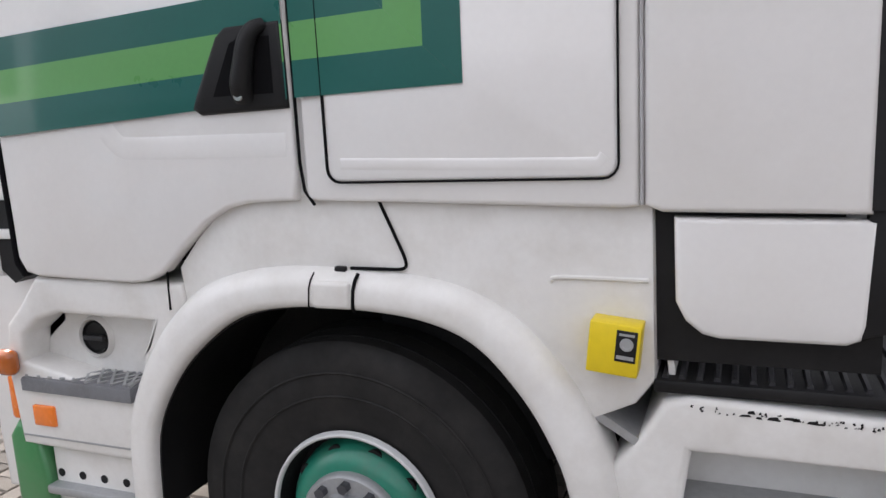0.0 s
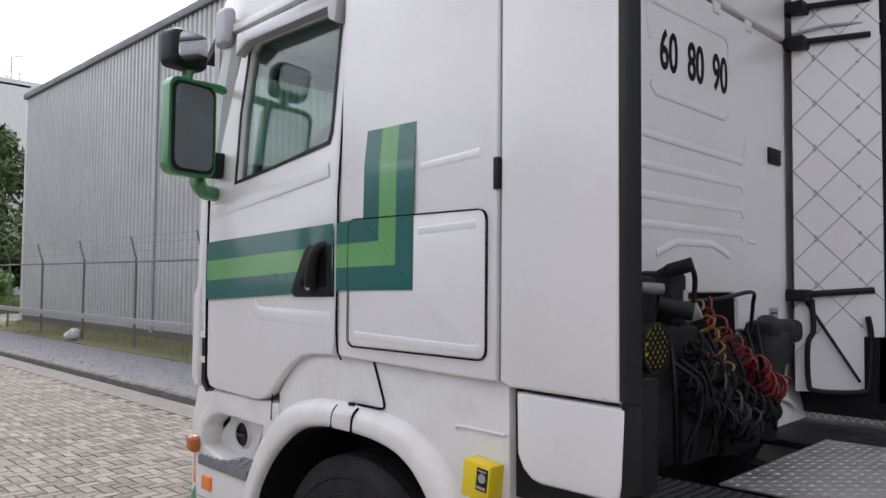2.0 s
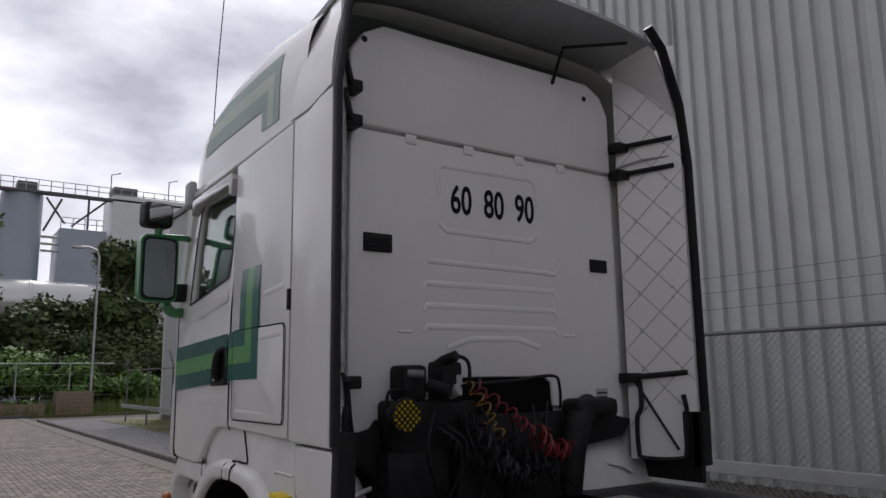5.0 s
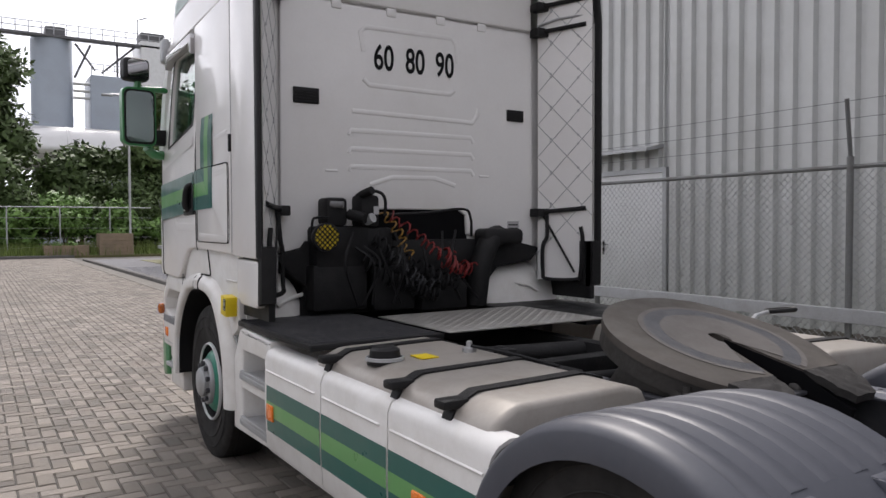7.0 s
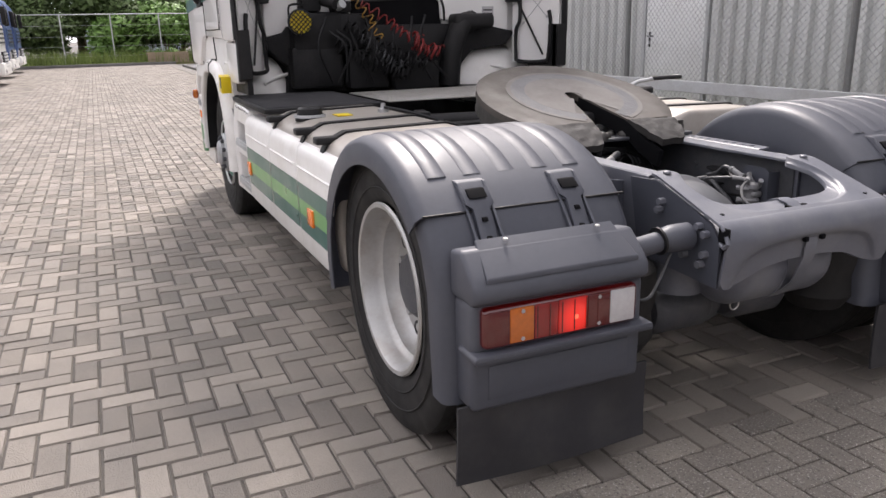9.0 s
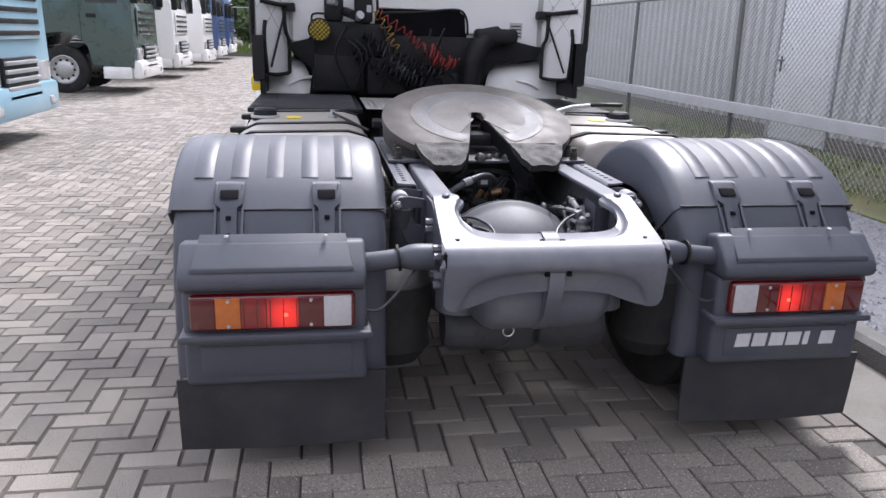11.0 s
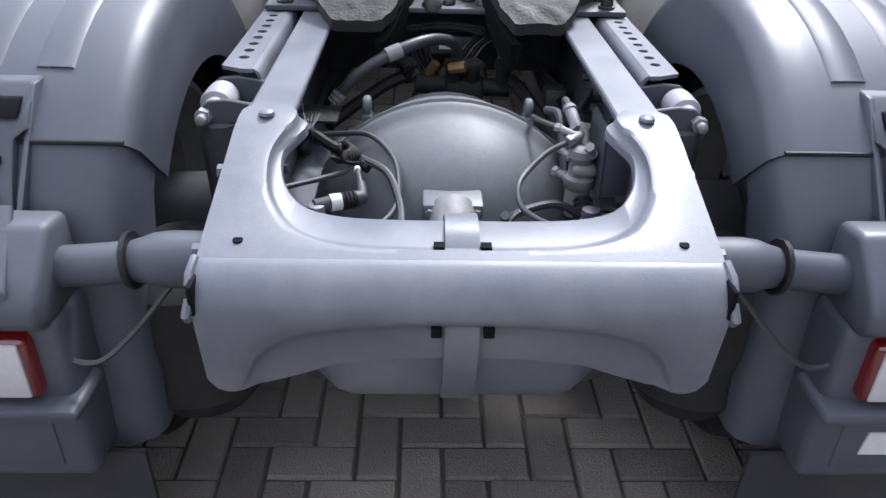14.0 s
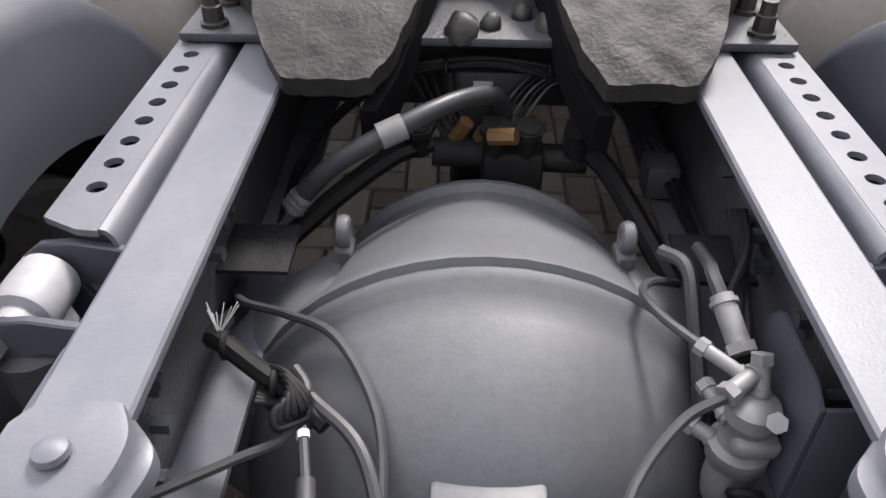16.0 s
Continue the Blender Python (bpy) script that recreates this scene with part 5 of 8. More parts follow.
# mirrors
for s in (-1, 1):
    def q(x, y, z):
        return (x, -s * y, z)
    hous = bm_prism(rounded(-0.125, 0.125, -0.215, 0.215, 0.05), "y", -0.03, 0.05, 0.03, 3)
    bmesh.ops.transform(hous, matrix=Matrix.Translation(q(-0.865, -1.43, 2.345)) @ Matrix.Rotation(radians(90 - s * 11), 4, "Z"), verts=hous.verts)
    mir = part("mirror", hous, GREEN_PAINT, truck, "large wing mirror in a green shell on a green arm")
    for nm, w, h, mt, off in (("mirror_frame", 0.112, 0.2, BLACK, 0.036), ("mirror_glass", 0.1, 0.185, MIRROR, 0.041)):
        pl = bm_prism(rounded(-w, w, -h, h, 0.04), "y", -off + 0.006, -off)
        bmesh.ops.transform(pl, matrix=Matrix.Translation(q(-0.865, -1.43, 2.345)) @ Matrix.Rotation(radians(90 - s * 11), 4, "Z"), verts=pl.verts)
        part(nm, pl, mt, mir)
    h2 = bm_box(-0.07, 0.06, -0.095, 0.095, -0.085, 0.085, 0.035, 3)
    bmesh.ops.transform(h2, matrix=Matrix.Translation(q(-0.9, -1.44, 2.70)) @ Matrix.Rotation(-s * radians(11), 4, "Z"), verts=h2.verts)
    wide = part("wide_mirror", h2, BLACK, truck, "small black wide-angle mirror")
    g2 = bm_prism(rounded(-0.075, 0.075, -0.065, 0.065, 0.03), "x", 0.058, 0.064)
    bmesh.ops.transform(g2, matrix=Matrix.Translation(q(-0.9, -1.44, 2.70)) @ Matrix.Rotation(-s * radians(11), 4, "Z"), verts=g2.verts)
    part("mirror_glass", g2, MIRROR, wide)
    part("mirror_arm", bm_tube([q(-0.9, -1.43, 2.56), q(-0.95, -1.25, 2.575), q(-1.03, -1.13, 2.58)], 0.022, 8), GREEN_PAINT, truck, "green mirror arm")
    part("mirror_arm", bm_tube([q(-0.9, -1.42, 2.62), q(-0.9, -1.43, 2.55)], 0.025, 8), GREEN_PAINT, truck)
    part("mirror_foot", bm_tube(curve_points([q(-0.92, -1.36, 2.13), q(-0.97, -1.3, 2.085), q(-1.0, -1.2, 2.08)], 5), 0.035, 8), GREEN_PAINT, truck, "green mirror foot")
    part("mirror_mount", bm_box(-1.0, -0.93, min(-s * 1.2, -s * 1.3), max(-s * 1.2, -s * 1.3), 2.15, 2.27, 0.015), BLACK, truck)
    cb = bm_box(-0.9, -0.78, -0.03, 0.03, 2.78, 2.97, 0.028, 3)
    bmesh.ops.translate(cb, vec=(-0.12, -s * 1.21, 0.0), verts=cb.verts)
    part("kerb_mirror", cb, GALV, truck)

# ---------------------------------------------------------------- chassis, wheels and rear
def wheel(name, x, z, y_out, y_in, r, side, front, label):
    """A truck wheel; side -1 is left. The tyre, the rim and its pieces are parts of the wheel."""
    s = side
    mid, half = (y_out + y_in) / 2, abs(y_out - y_in) / 2
    prof, ri = [], 0.256 if front else 0.305
    for w, rr in ((-0.80, ri), (-0.98, 0.34), (-1.0, 0.40), (-0.96, 0.455), (-0.90, r - 0.018), (-0.80, r - 0.004), (-0.4, r), (0.4, r), (0.80, r - 0.004), (0.90, r - 0.018), (0.96, 0.455), (1.0, 0.40), (0.98, 0.34), (0.80, ri)):
        prof.append((mid + w * half, rr))
    tyre = part(name, bm_lathe(prof, "y", (x, 0, z), 56), RUBBER, truck, label)
    for k in (-0.5, 0.0, 0.5):
        # near-black bands paint the dark of the tread grooves
        part("tread_groove", bm_lathe([(mid + (k - 0.03) * half, r - 0.008), (mid + (k - 0.03) * half, r + 0.0012), (mid + (k + 0.03) * half, r + 0.0012), (mid + (k + 0.03) * half, r - 0.008)], "y", (x, 0, z), 56), BLACK_METAL, tyre)
    for rr in (0.43, 0.365):
        part("sidewall_ring", bm_lathe([(y_out + s * 0.0005, rr - 0.004), (y_out + s * 0.003, rr), (y_out + s * 0.0005, rr + 0.004)], "y", (x, 0, z), 56), RUBBER, tyre)
    o = s
    if front:
        prof = [(y_out - o * 0.022, 0.260), (y_out - o * 0.006, 0.256), (y_out - o * 0.003, 0.251), (y_out - o * 0.006, 0.246), (y_out - o * 0.016, 0.244)]
        part("rim_ring", bm_lathe(prof, "y", (x, 0, z), 56), SHEET_DOOR, tyre, "chipped white rim edge")
        part("rim_barrel", bm_lathe([(y_out - o * 0.014, 0.245), (y_out - o * 0.10, 0.236), (y_out - o * 0.11, 0.19)], "y", (x, 0, z), 56), BLACK_METAL, tyre)
        prof = [(y_out - o * 0.09, 0.222), (y_out - o * 0.05, 0.214), (y_out - o * 0.028, 0.198), (y_out - o * 0.012, 0.175), (y_out - o * 0.004, 0.155), (y_out - o * 0.004, 0.10)]
        part("rim_disc", bm_lathe(prof, "y", (x, 0, z), 40), TEAL_PAINT, tyre, "teal painted wheel disc")
        part("hub", bm_lathe([(y_out - o * 0.006, 0.152), (y_out + o * 0.012, 0.151), (y_out + o * 0.022, 0.143), (y_out + o * 0.024, 0.10), (y_out + o * 0.05, 0.096), (y_out + o * 0.062, 0.08), (y_out + o * 0.064, 0.0)], "y", (x, 0, z), 36), GALV, tyre, "bright hub cover")
        hole_r, nut_y = 0.187, y_out - o * 0.004
    else:
        prof = [(y_out - o * 0.01, 0.312), (y_out - o * 0.002, 0.306), (y_out - o * 0.004, 0.292), (y_out - o * 0.02, 0.284), (y_out - o * 0.06, 0.276), (y_out - o * 0.075, 0.27), (y_out - o * 0.085, 0.258), (y_out - o * 0.13, 0.25), (y_out - o * 0.145, 0.235), (y_out - o * 0.15, 0.19), (y_out - o * 0.15, 0.09)]
        part("rim_disc", bm_lathe(prof, "y", (x, 0, z), 56), RIM, tyre, "dirty silver dished rim")
        part("hub", bm_lathe([(y_out - o * 0.15, 0.125), (y_out - o * 0.11, 0.12), (y_out - o * 0.09, 0.1), (y_out - o * 0.085, 0.0)], "y", (x, 0, z), 32), DARK_GREY, tyre)
        hole_r, nut_y = 0.208, y_out - o * 0.148
    for k in range(10):
        a = 2 * math.pi * k / 10
        cx, cz = x + hole_r * math.cos(a), z + hole_r * math.sin(a)
        yy = y_out - o * (0.04 if front else 0.147)
        # near-black discs paint the dark inside the hand holes
        part("hand_hole", bm_cyl((cx, yy - o * 0.02, cz), (cx, yy + o * 0.004, cz), 0.027 if front else 0.031, 14), BLACK_METAL, tyre)
        a += math.pi / 10
        nr = 0.122 if front else 0.165
        cx, cz = x + nr * math.cos(a), z + nr * math.sin(a)
        part("wheel_nut", bm_cyl((cx, nut_y - o * 0.01, cz), (cx, nut_y + o * (0.05 if front else 0.03), cz), 0.016, 6), DARK_GREY if front else RIM, tyre)
    return tyre


AX = 3.83
for s in (-1, 1):
    wheel("front_wheel", 0.0, 0.49, s * 1.165, s * 0.86, 0.513, s, True, "front wheel with smooth black tyre")
    wheel("rear_wheel", AX, 0.515, s * 1.205, s * 0.93, 0.52, s, False, "outer rear wheel with black tyre")
    wheel("inner_rear_wheel", AX, 0.515, s * 0.60, s * 0.875, 0.52, -s, False, "inner rear wheel with black tyre")

# chassis rails with flanges
both("chassis_rail", lambda: bm_prism([(-0.355, 0.645), (-0.28, 0.645), (-0.28, 0.655), (-0.349, 0.655), (-0.349, 0.888), (-0.280, 0.888), (-0.280, 0.897), (-0.283, 0.900), (-0.357, 0.900), (-0.362, 0.896), (-0.363, 0.888), (-0.363, 0.655)], "x", 0.3, 4.185), GREY_PAINT, truck, "grey painted chassis rail")
# near-black sleeve over the front half of the rails
both("front_rail", lambda: bm_prism([(-0.368, 0.64), (-0.276, 0.64), (-0.276, 0.905), (-0.368, 0.905)], "x", 0.7, 2.7, 0.004), BLACK_METAL)


# dark liner puts the shade inside the rails into the colour
both("rail_shade_liner", lambda: bm_box(2.4, 4.17, -0.348, -0.342, 0.657, 0.886), DARK_GREY)


# end beam: sloping U-shaped top plate, rolled edge and arched face
def end_beam_top():
    """A sloping plate round a U-shaped opening, with a pressed lip that is narrow at the sides and wide along the rear."""
    inner = [(4.178, 0.281), (4.205, 0.256), (4.228, 0.254), (4.253, 0.266), (4.284, 0.282), (4.321, 0.281), (4.36, 0.268), (4.397, 0.238), (4.415, 0.18), (4.42, 0.09), (4.42, 0.0)]
    fold = [(4.178, 0.284), (4.205, 0.270), (4.232, 0.271), (4.262, 0.284), (4.299, 0.297), (4.345, 0.299), (4.403, 0.287), (4.463, 0.247), (4.492, 0.18), (4.500, 0.09), (4.501, 0.0)]
    outer = [(4.178, 0.345), (4.20, 0.361), (4.235, 0.364), (4.275, 0.366), (4.32, 0.367), (4.39, 0.369), (4.46, 0.371), (4.520, 0.372), (4.520, 0.20), (4.520, 0.095), (4.520, 0.0)]
    lines = [curve_points([(x, y, 0) for x, y in line], 4) for line in (inner, fold)]
    lines.append([Vector(p).lerp(Vector(q), k / 4) for p, q in zip([(x, y, 0) for x, y in outer], [(x, y, 0) for x, y in outer[1:]]) for k in range(4)] + [Vector((*outer[-1], 0))])
    bb = bmesh.new()
    for sgn in (1, -1):
        vs = []
        for i, g, o in zip(*lines):
            row = [(i, 0.026), (i.lerp(g, 0.12), 0.019), (i.lerp(g, 0.72), 0.016), (i.lerp(g, 0.9), 0.010), (g.lerp(o, 0.02), 0.002), (g.lerp(o, 0.12), 0.0), (g.lerp(o, 0.55), 0.0), (o, 0.0)]
            vs.append([bb.verts.new((q.x, sgn * q.y, top_z(q.x) - d)) for q, d in row])
        for a, c in zip(vs, vs[1:]):
            for k in range(len(a) - 1):
                bb.faces.new((a[k], a[k + 1], c[k + 1], c[k]))
    bmesh.ops.remove_doubles(bb, verts=bb.verts, dist=0.0004)
    bmesh.ops.recalc_face_normals(bb, faces=bb.faces)
    got = bmesh.ops.extrude_face_region(bb, geom=bb.faces[:], use_keep_orig=True)
    bmesh.ops.translate(bb, vec=(0, 0, -0.009), verts=[v for v in got["geom"] if isinstance(v, bmesh.types.BMVert)])
    bmesh.ops.recalc_face_normals(bb, faces=bb.faces)
    return bb


def top_z(x):
    return 0.911 - 0.34 * (math.sqrt((x - 4.228) ** 2 + 0.0004) + (x - 4.228)) / 2


beam = part("end_beam", end_beam_top(), GREY_PAINT, truck, "grey painted U-shaped end beam", smooth=50)


def beam_low(y):
    a = abs(y)
    return float(np.interp(a, (0, 0.09, 0.185, 0.24, 0.29, 0.33, 0.352, 0.366, 0.372), (0.659, 0.657, 0.644, 0.621, 0.603, 0.597, 0.599, 0.608, 0.625)))


def beam_arch(y):
    return float(np.interp(abs(y), (0, 0.1, 0.18, 0.23, 0.262, 0.285, 0.305, 0.32), (0.731, 0.728, 0.719, 0.708, 0.694, 0.674, 0.648, 0.60)))


rows = []
for k in range(63):
    y = -0.372 + 0.744 * k / 62
    zl, za = beam_low(y), beam_arch(y)
    za = max(za, zl + 0.004)
    col = [(4.519, y, 0.8118), (4.532, y, 0.8072), (4.546, y, 0.7995), (4.560, y, 0.786), (4.572, y, 0.768), (4.577, y, 0.750)]
    deep = 0.016 * min(1.0, max(0.0, (0.33 - abs(y)) / 0.03))
    for i, (z, d) in enumerate(((0.5 * (0.75 + za + 0.012), 0), (za + 0.012, 0), (za + 0.004, 0.25), (za - 0.004, 0.8), (za - 0.012, 1.0), (0.5 * (za + zl), 1.0), (zl, 1.0))):
        z = max(z, zl + 0.002 * (6 - i))
        col.append((4.577 - 0.022 * (0.75 - z) / 0.15 - deep * d, y, z))
    rows.append(col)
face_ = bm_grid(rows)
got = bmesh.ops.extrude_face_region(face_, geom=face_.faces[:], use_keep_orig=True)
bmesh.ops.translate(face_, vec=(-0.010, 0, -0.002), verts=[v for v in got["geom"] if isinstance(v, bmesh.types.BMVert)])
bmesh.ops.recalc_face_normals(face_, faces=face_.faces)
part("beam_face", face_, GREY_PAINT, beam, smooth=50)
# black blocks colour in the dark slots of the beam face
for y in (-0.037, 0.037):
    part("strap_slot", bm_box(4.562, 4.5765, y - 0.008, y + 0.008, 0.716, 0.732, 0.002), RECESS, beam)
for s in (-1, 1):
    # black disc paints the dark of the drilled hole
    part("hole", bm_cyl((4.487, s * 0.320, 0.80), (4.4895, s * 0.320, 0.8232), 0.0075, 14), RECESS, beam)
    part("rivet", bm_lathe([(0.0, 0.014), (0.005, 0.0125), (0.008, 0.007), (0.009, 0.0)], "z", (4.226, s * 0.318, 0.9105), 16), GREY_PAINT, beam)
    part("side_hole", bm_box(4.535, 4.579, s * 0.3705 - 0.004, s * 0.3705 + 0.004, 0.752, 0.80, 0.003), RECESS, beam)
    part("slot_rim", bm_tube([(4.52, s * 0.374, 0.812), (4.548, s * 0.376, 0.803), (4.56, s * 0.376, 0.79)], 0.006, 8), GREY_PAINT, beam)
    part("slot_rim", bm_tube([(4.57, s * 0.374, 0.775), (4.582, s * 0.378, 0.755), (4.57, s * 0.381, 0.742), (4.55, s * 0.378, 0.748)], 0.007, 8), GREY_PAINT, beam)
    # darker grey than the beam, carrying the shade on its sides
    part("shaded_side_plate", bm_prism([(4.16, 0.62), (4.54, 0.60), (4.54, 0.75), (4.50, 0.80), (4.24, 0.892), (4.1, 0.885)], "y", s * 0.362, s * 0.371), GREY_PLASTIC, beam)
    for x, z in ((4.46, 0.785), (4.49, 0.765), (4.49, 0.70), (4.475, 0.665), (4.40, 0.68), (4.33, 0.72), (4.27, 0.80), (4.28, 0.83)):
        part("bolt", bm_cyl((x, s * 0.37, z), (x, s * 0.395, z), 0.0125, 6), GREY_PAINT, beam)
    # tube that carries the mudguard and lamp
    tb = bm_tube(curve_points([(4.42, s * 0.39, 0.745), (4.42, s * 0.47, 0.745), (4.42, s * 0.56, 0.735), (4.41, s * 0.68, 0.72)], 5), 0.035, 14, None,
                 [0.045] * 4 + [0.044, 0.042, 0.036, 0.033] + [0.033] * 8)
    part("carrier_tube", tb, GREY_PLASTIC, truck, "grey mudguard carrier tube")
    part("cable_tie", bm_cyl((4.42, s * 0.5, 0.744), (4.42, s * 0.508, 0.743), 0.0455, 14), BLACK, truck)
    part("lamp_cable", bm_tube(curve_points([(4.42, s * 0.45, 0.70), (4.45, s * 0.52, 0.62), (4.47, s * 0.58, 0.58), (4.46, s * 0.66, 0.60)], 6), 0.005, 5), CABLE_GREY, truck)
    # shock absorber clevis: two upright plates with a bush between them
    clevis = [(s * 0.365, 0.862), (s * 0.43, 0.872), (s * 0.462, 0.868), (s * 0.487, 0.848), (s * 0.492, 0.82), (s * 0.475, 0.78), (s * 0.42, 0.66), (s * 0.365, 0.62)]
    window_ = [(s * 0.382, 0.825), (s * 0.432, 0.828), (s * 0.40, 0.765), (s * 0.382, 0.76)]
    bk = part("shock_bracket", bm_prism(clevis, "x", 4.048, 4.057, 0.002, 1, holes=[window_]), GREY_PLASTIC, truck, "grey shock absorber bracket")
    part("bracket_plate", bm_prism([(y_, z_ + 0.012) for y_, z_ in clevis], "x", 3.945, 3.954, 0.002, 1, holes=[window_]), GREY_PLASTIC, bk)
    part("bush", bm_lathe([(3.962, 0.0), (3.962, 0.026), (3.966, 0.032), (3.985, 0.033), (4.022, 0.033), (4.028, 0.031), (4.032, 0.022), (4.047, 0.021)], "x", (0, s * 0.455, 0.848), 20), BUSH, bk, "pale rubber bush")
    part("bush_bolt", bm_cyl((4.056, s * 0.472, 0.842), (4.074, s * 0.472, 0.842), 0.016, 6), VALVE, bk)
    part("bush_bolt", bm_lathe([(4.072, 0.010), (4.090, 0.010), (4.093, 0.007), (4.094, 0.0)], "x", (0, s * 0.472, 0.842), 12), VALVE, bk)
    part("shock_absorber", bm_cyl((4.03, s * 0.45, 0.83), (3.95, s * 0.46, 0.42), 0.045, 14), DARK_GREY, truck, "dark shock absorber")
    part("air_bellow", bm_lathe([(0.30, 0.10), (0.36, 0.14), (0.44, 0.13), (0.5, 0.145), (0.6, 0.14), (0.64, 0.1), (0.66, 0.0)], "z", (4.2, s * 0.5, 0.0), 20), RUBBER, truck, "black air spring bellow")
    # perforated angle along the rail under the coupling
    rounds = [[(3.8735 - 0.05 * k + 0.0115 * math.cos(a), s * (0.428 + 0.0115 * math.sin(a))) for a in [j * math.pi / 6 for j in range(12)]] for k in range(24)]
    pa = bm_prism([(2.6, s * 0.397), (3.952, s * 0.397), (3.950, s * 0.42), (3.930, s * 0.461), (2.6, s * 0.461)], "z", 0.891, 0.899, holes=rounds)
    merge(pa, solid(bm_grid([[(x, s * y, z) for y, z in ((0.3975, 0.8985), (0.390, 0.896), (0.384, 0.889), (0.381, 0.878), (0.380, 0.76))] for x in (2.6, 3.3, 3.948)]), 0.006))
    ang = part("mounting_angle", pa, GREY_PAINT, truck, "grey perforated mounting angle")
    for k in (3.452, 3.36):
        nut_ = bm_lathe([(0.916, 0.022), (0.922, 0.022), (0.924, 0.017), (0.946, 0.016), (0.948, 0.013), (0.968, 0.0125), (0.969, 0.0)], "z", (k, s * 0.41, 0), 8)
        part("bolt", nut_, GREASE, truck)
    for k, x in enumerate((3.65, 3.75, 3.95, 4.05)):
        part("bolt", bm_cyl((x, s * 0.345, 0.80 - 0.02 * (k % 2)), (x, s * 0.326, 0.80 - 0.02 * (k % 2)), 0.011, 6), DARK_GREY, truck)

# cross members and fifth wheel
part("cross_member", bm_box(3.12, 3.24, -0.345, 0.345, 0.68, 0.89, 0.01), DARK_GREY, truck)
part("valve_bracket", bm_box(3.36, 3.405, -0.06, 0.075, 0.775, 0.825, 0.006), DARK_GREY, truck)
part("cross_member", bm_box(2.35, 2.45, -0.3, 0.3, 0.78, 0.9, 0.01), BLACK_METAL, truck)
part("coupling_base", bm_box(2.92, 3.487, -0.455, 0.455, 0.902, 0.916, 0.003), DARK_GREY, truck, "flat steel mounting plate under the coupling")
both("coupling_pedestal", lambda: bm_prism([(2.98, 0.916), (3.36, 0.916), (3.25, 1.03), (3.10, 1.06)], "y", -0.30, -0.42, 0.01), GREASE)
fw_m = Matrix.Translation((3.17, 0, 1.052)) @ Matrix.Rotation(radians(16.5), 4, "Y")


def fw_slot(x):
    """Half width of the kingpin slot, opening towards the rear."""
    return 0.03 if x < 0.0 else 0.03 + 0.2 * x


def fw_grid(rings, spans, z_at, thick, sides=(1, -1)):
    """Both halves of a plate between an inner and an outer line, turned into the plate's plane."""
    out = bmesh.new()
    for sgn in sides:
        rows = [[(x, sgn * (y0 + (y1 - y0) * f), z_at(x, y0 + (y1 - y0) * f)) for f in np.linspace(0, 1, spans)] for x, y0, y1 in rings]
        merge(out, bm_grid(rows))
    bmesh.ops.remove_doubles(out, verts=out.verts, dist=0.0004)
    got = bmesh.ops.extrude_face_region(out, geom=out.faces[:], use_keep_orig=True)
    low = [v for v in got["geom"] if isinstance(v, bmesh.types.BMVert)]
    bmesh.ops.translate(out, vec=(0, 0, thick), verts=low)
    bmesh.ops.recalc_face_normals(out, faces=out.faces)
    bmesh.ops.transform(out, matrix=fw_m, verts=out.verts)
    return out


R_FW, CUT = 0.46, 0.31
xs = [-R_FW * math.cos(math.pi * k / 40) for k in range(41)]
xs = [x for x in xs if x < CUT - 0.01] + [CUT]
lines = [(x, 0.0 if x < -0.05 else fw_slot(x) * min(1, (x + 0.06) / 0.03), math.sqrt(max(1e-5, R_FW ** 2 - x * x))) for x in xs]
fifth = part("fifth_wheel", fw_grid(lines, 9, lambda x, y: 0.03 - 0.012 * max(0, (math.hypot(x, y) - 0.44) / 0.02), -0.03), WORN, truck, "greasy worn steel fifth wheel coupling plate", smooth=40)
part("plate_skirt", fw_grid([(x * 0.985, y1 * 0.95, y1 * 0.985) for x, y0, y1 in lines], 3, lambda x, y: -0.005, -0.075), GREASE, fifth, "grease-covered underside of the plate")
ramp_lines = [(CUT, fw_slot(CUT), 0.338), (0.38, 0.108, 0.325), (0.44, 0.128, 0.302), (0.488, 0.155, 0.272)]
ramp_rows = [tuple(np.interp(f, (0, 1, 2, 3), [r[k] for r in ramp_lines]) for k in range(3)) for f in np.linspace(0, 3, 16)]
for s in (-1, 1):
    part("entry_ramp", fw_grid(ramp_rows, 18, lambda x, y: 0.03 - 0.02 * (x - CUT) - 0.6 * (x - CUT) ** 2 - 0.006 * noise.noise(Vector((x * s, y, 0)) * 28) - 0.003 * noise.noise(Vector((x, y * s, 0)) * 90), -0.03, (s,)), CAKED, fifth, "grease-caked dark entry ramp", smooth=60)
cheek = [(x, max(0.0, y0 - 0.004) if x > 0.02 else 0.03, y0 + 0.02) for x, y0, y1 in lines if x > -0.06] + [(x, y0 - 0.004, y0 + 0.02) for x, y0, y1 in ramp_lines[1:]]
part("slot_cheek", fw_grid(cheek, 2, lambda x, y: 0.022 - 0.4 * max(0, x - CUT), -0.07), RECESS, fifth, "black walls of the kingpin slot")


def ring_plate(r0, r1, z, mat, a0=-155, a1=155):
    rows = []
    for k in range(49):
        a = radians(180 + a0 + (a1 - a0) * k / 48)
        rows.append([(r * math.cos(a), r * math.sin(a), z) for r in np.linspace(r0, r1, 3)])
    bb = solid(bm_grid(rows), 0.0012)
    bmesh.ops.transform(bb, matrix=fw_m, verts=bb.verts)
    return part("worn_ring", bb, mat, fifth)


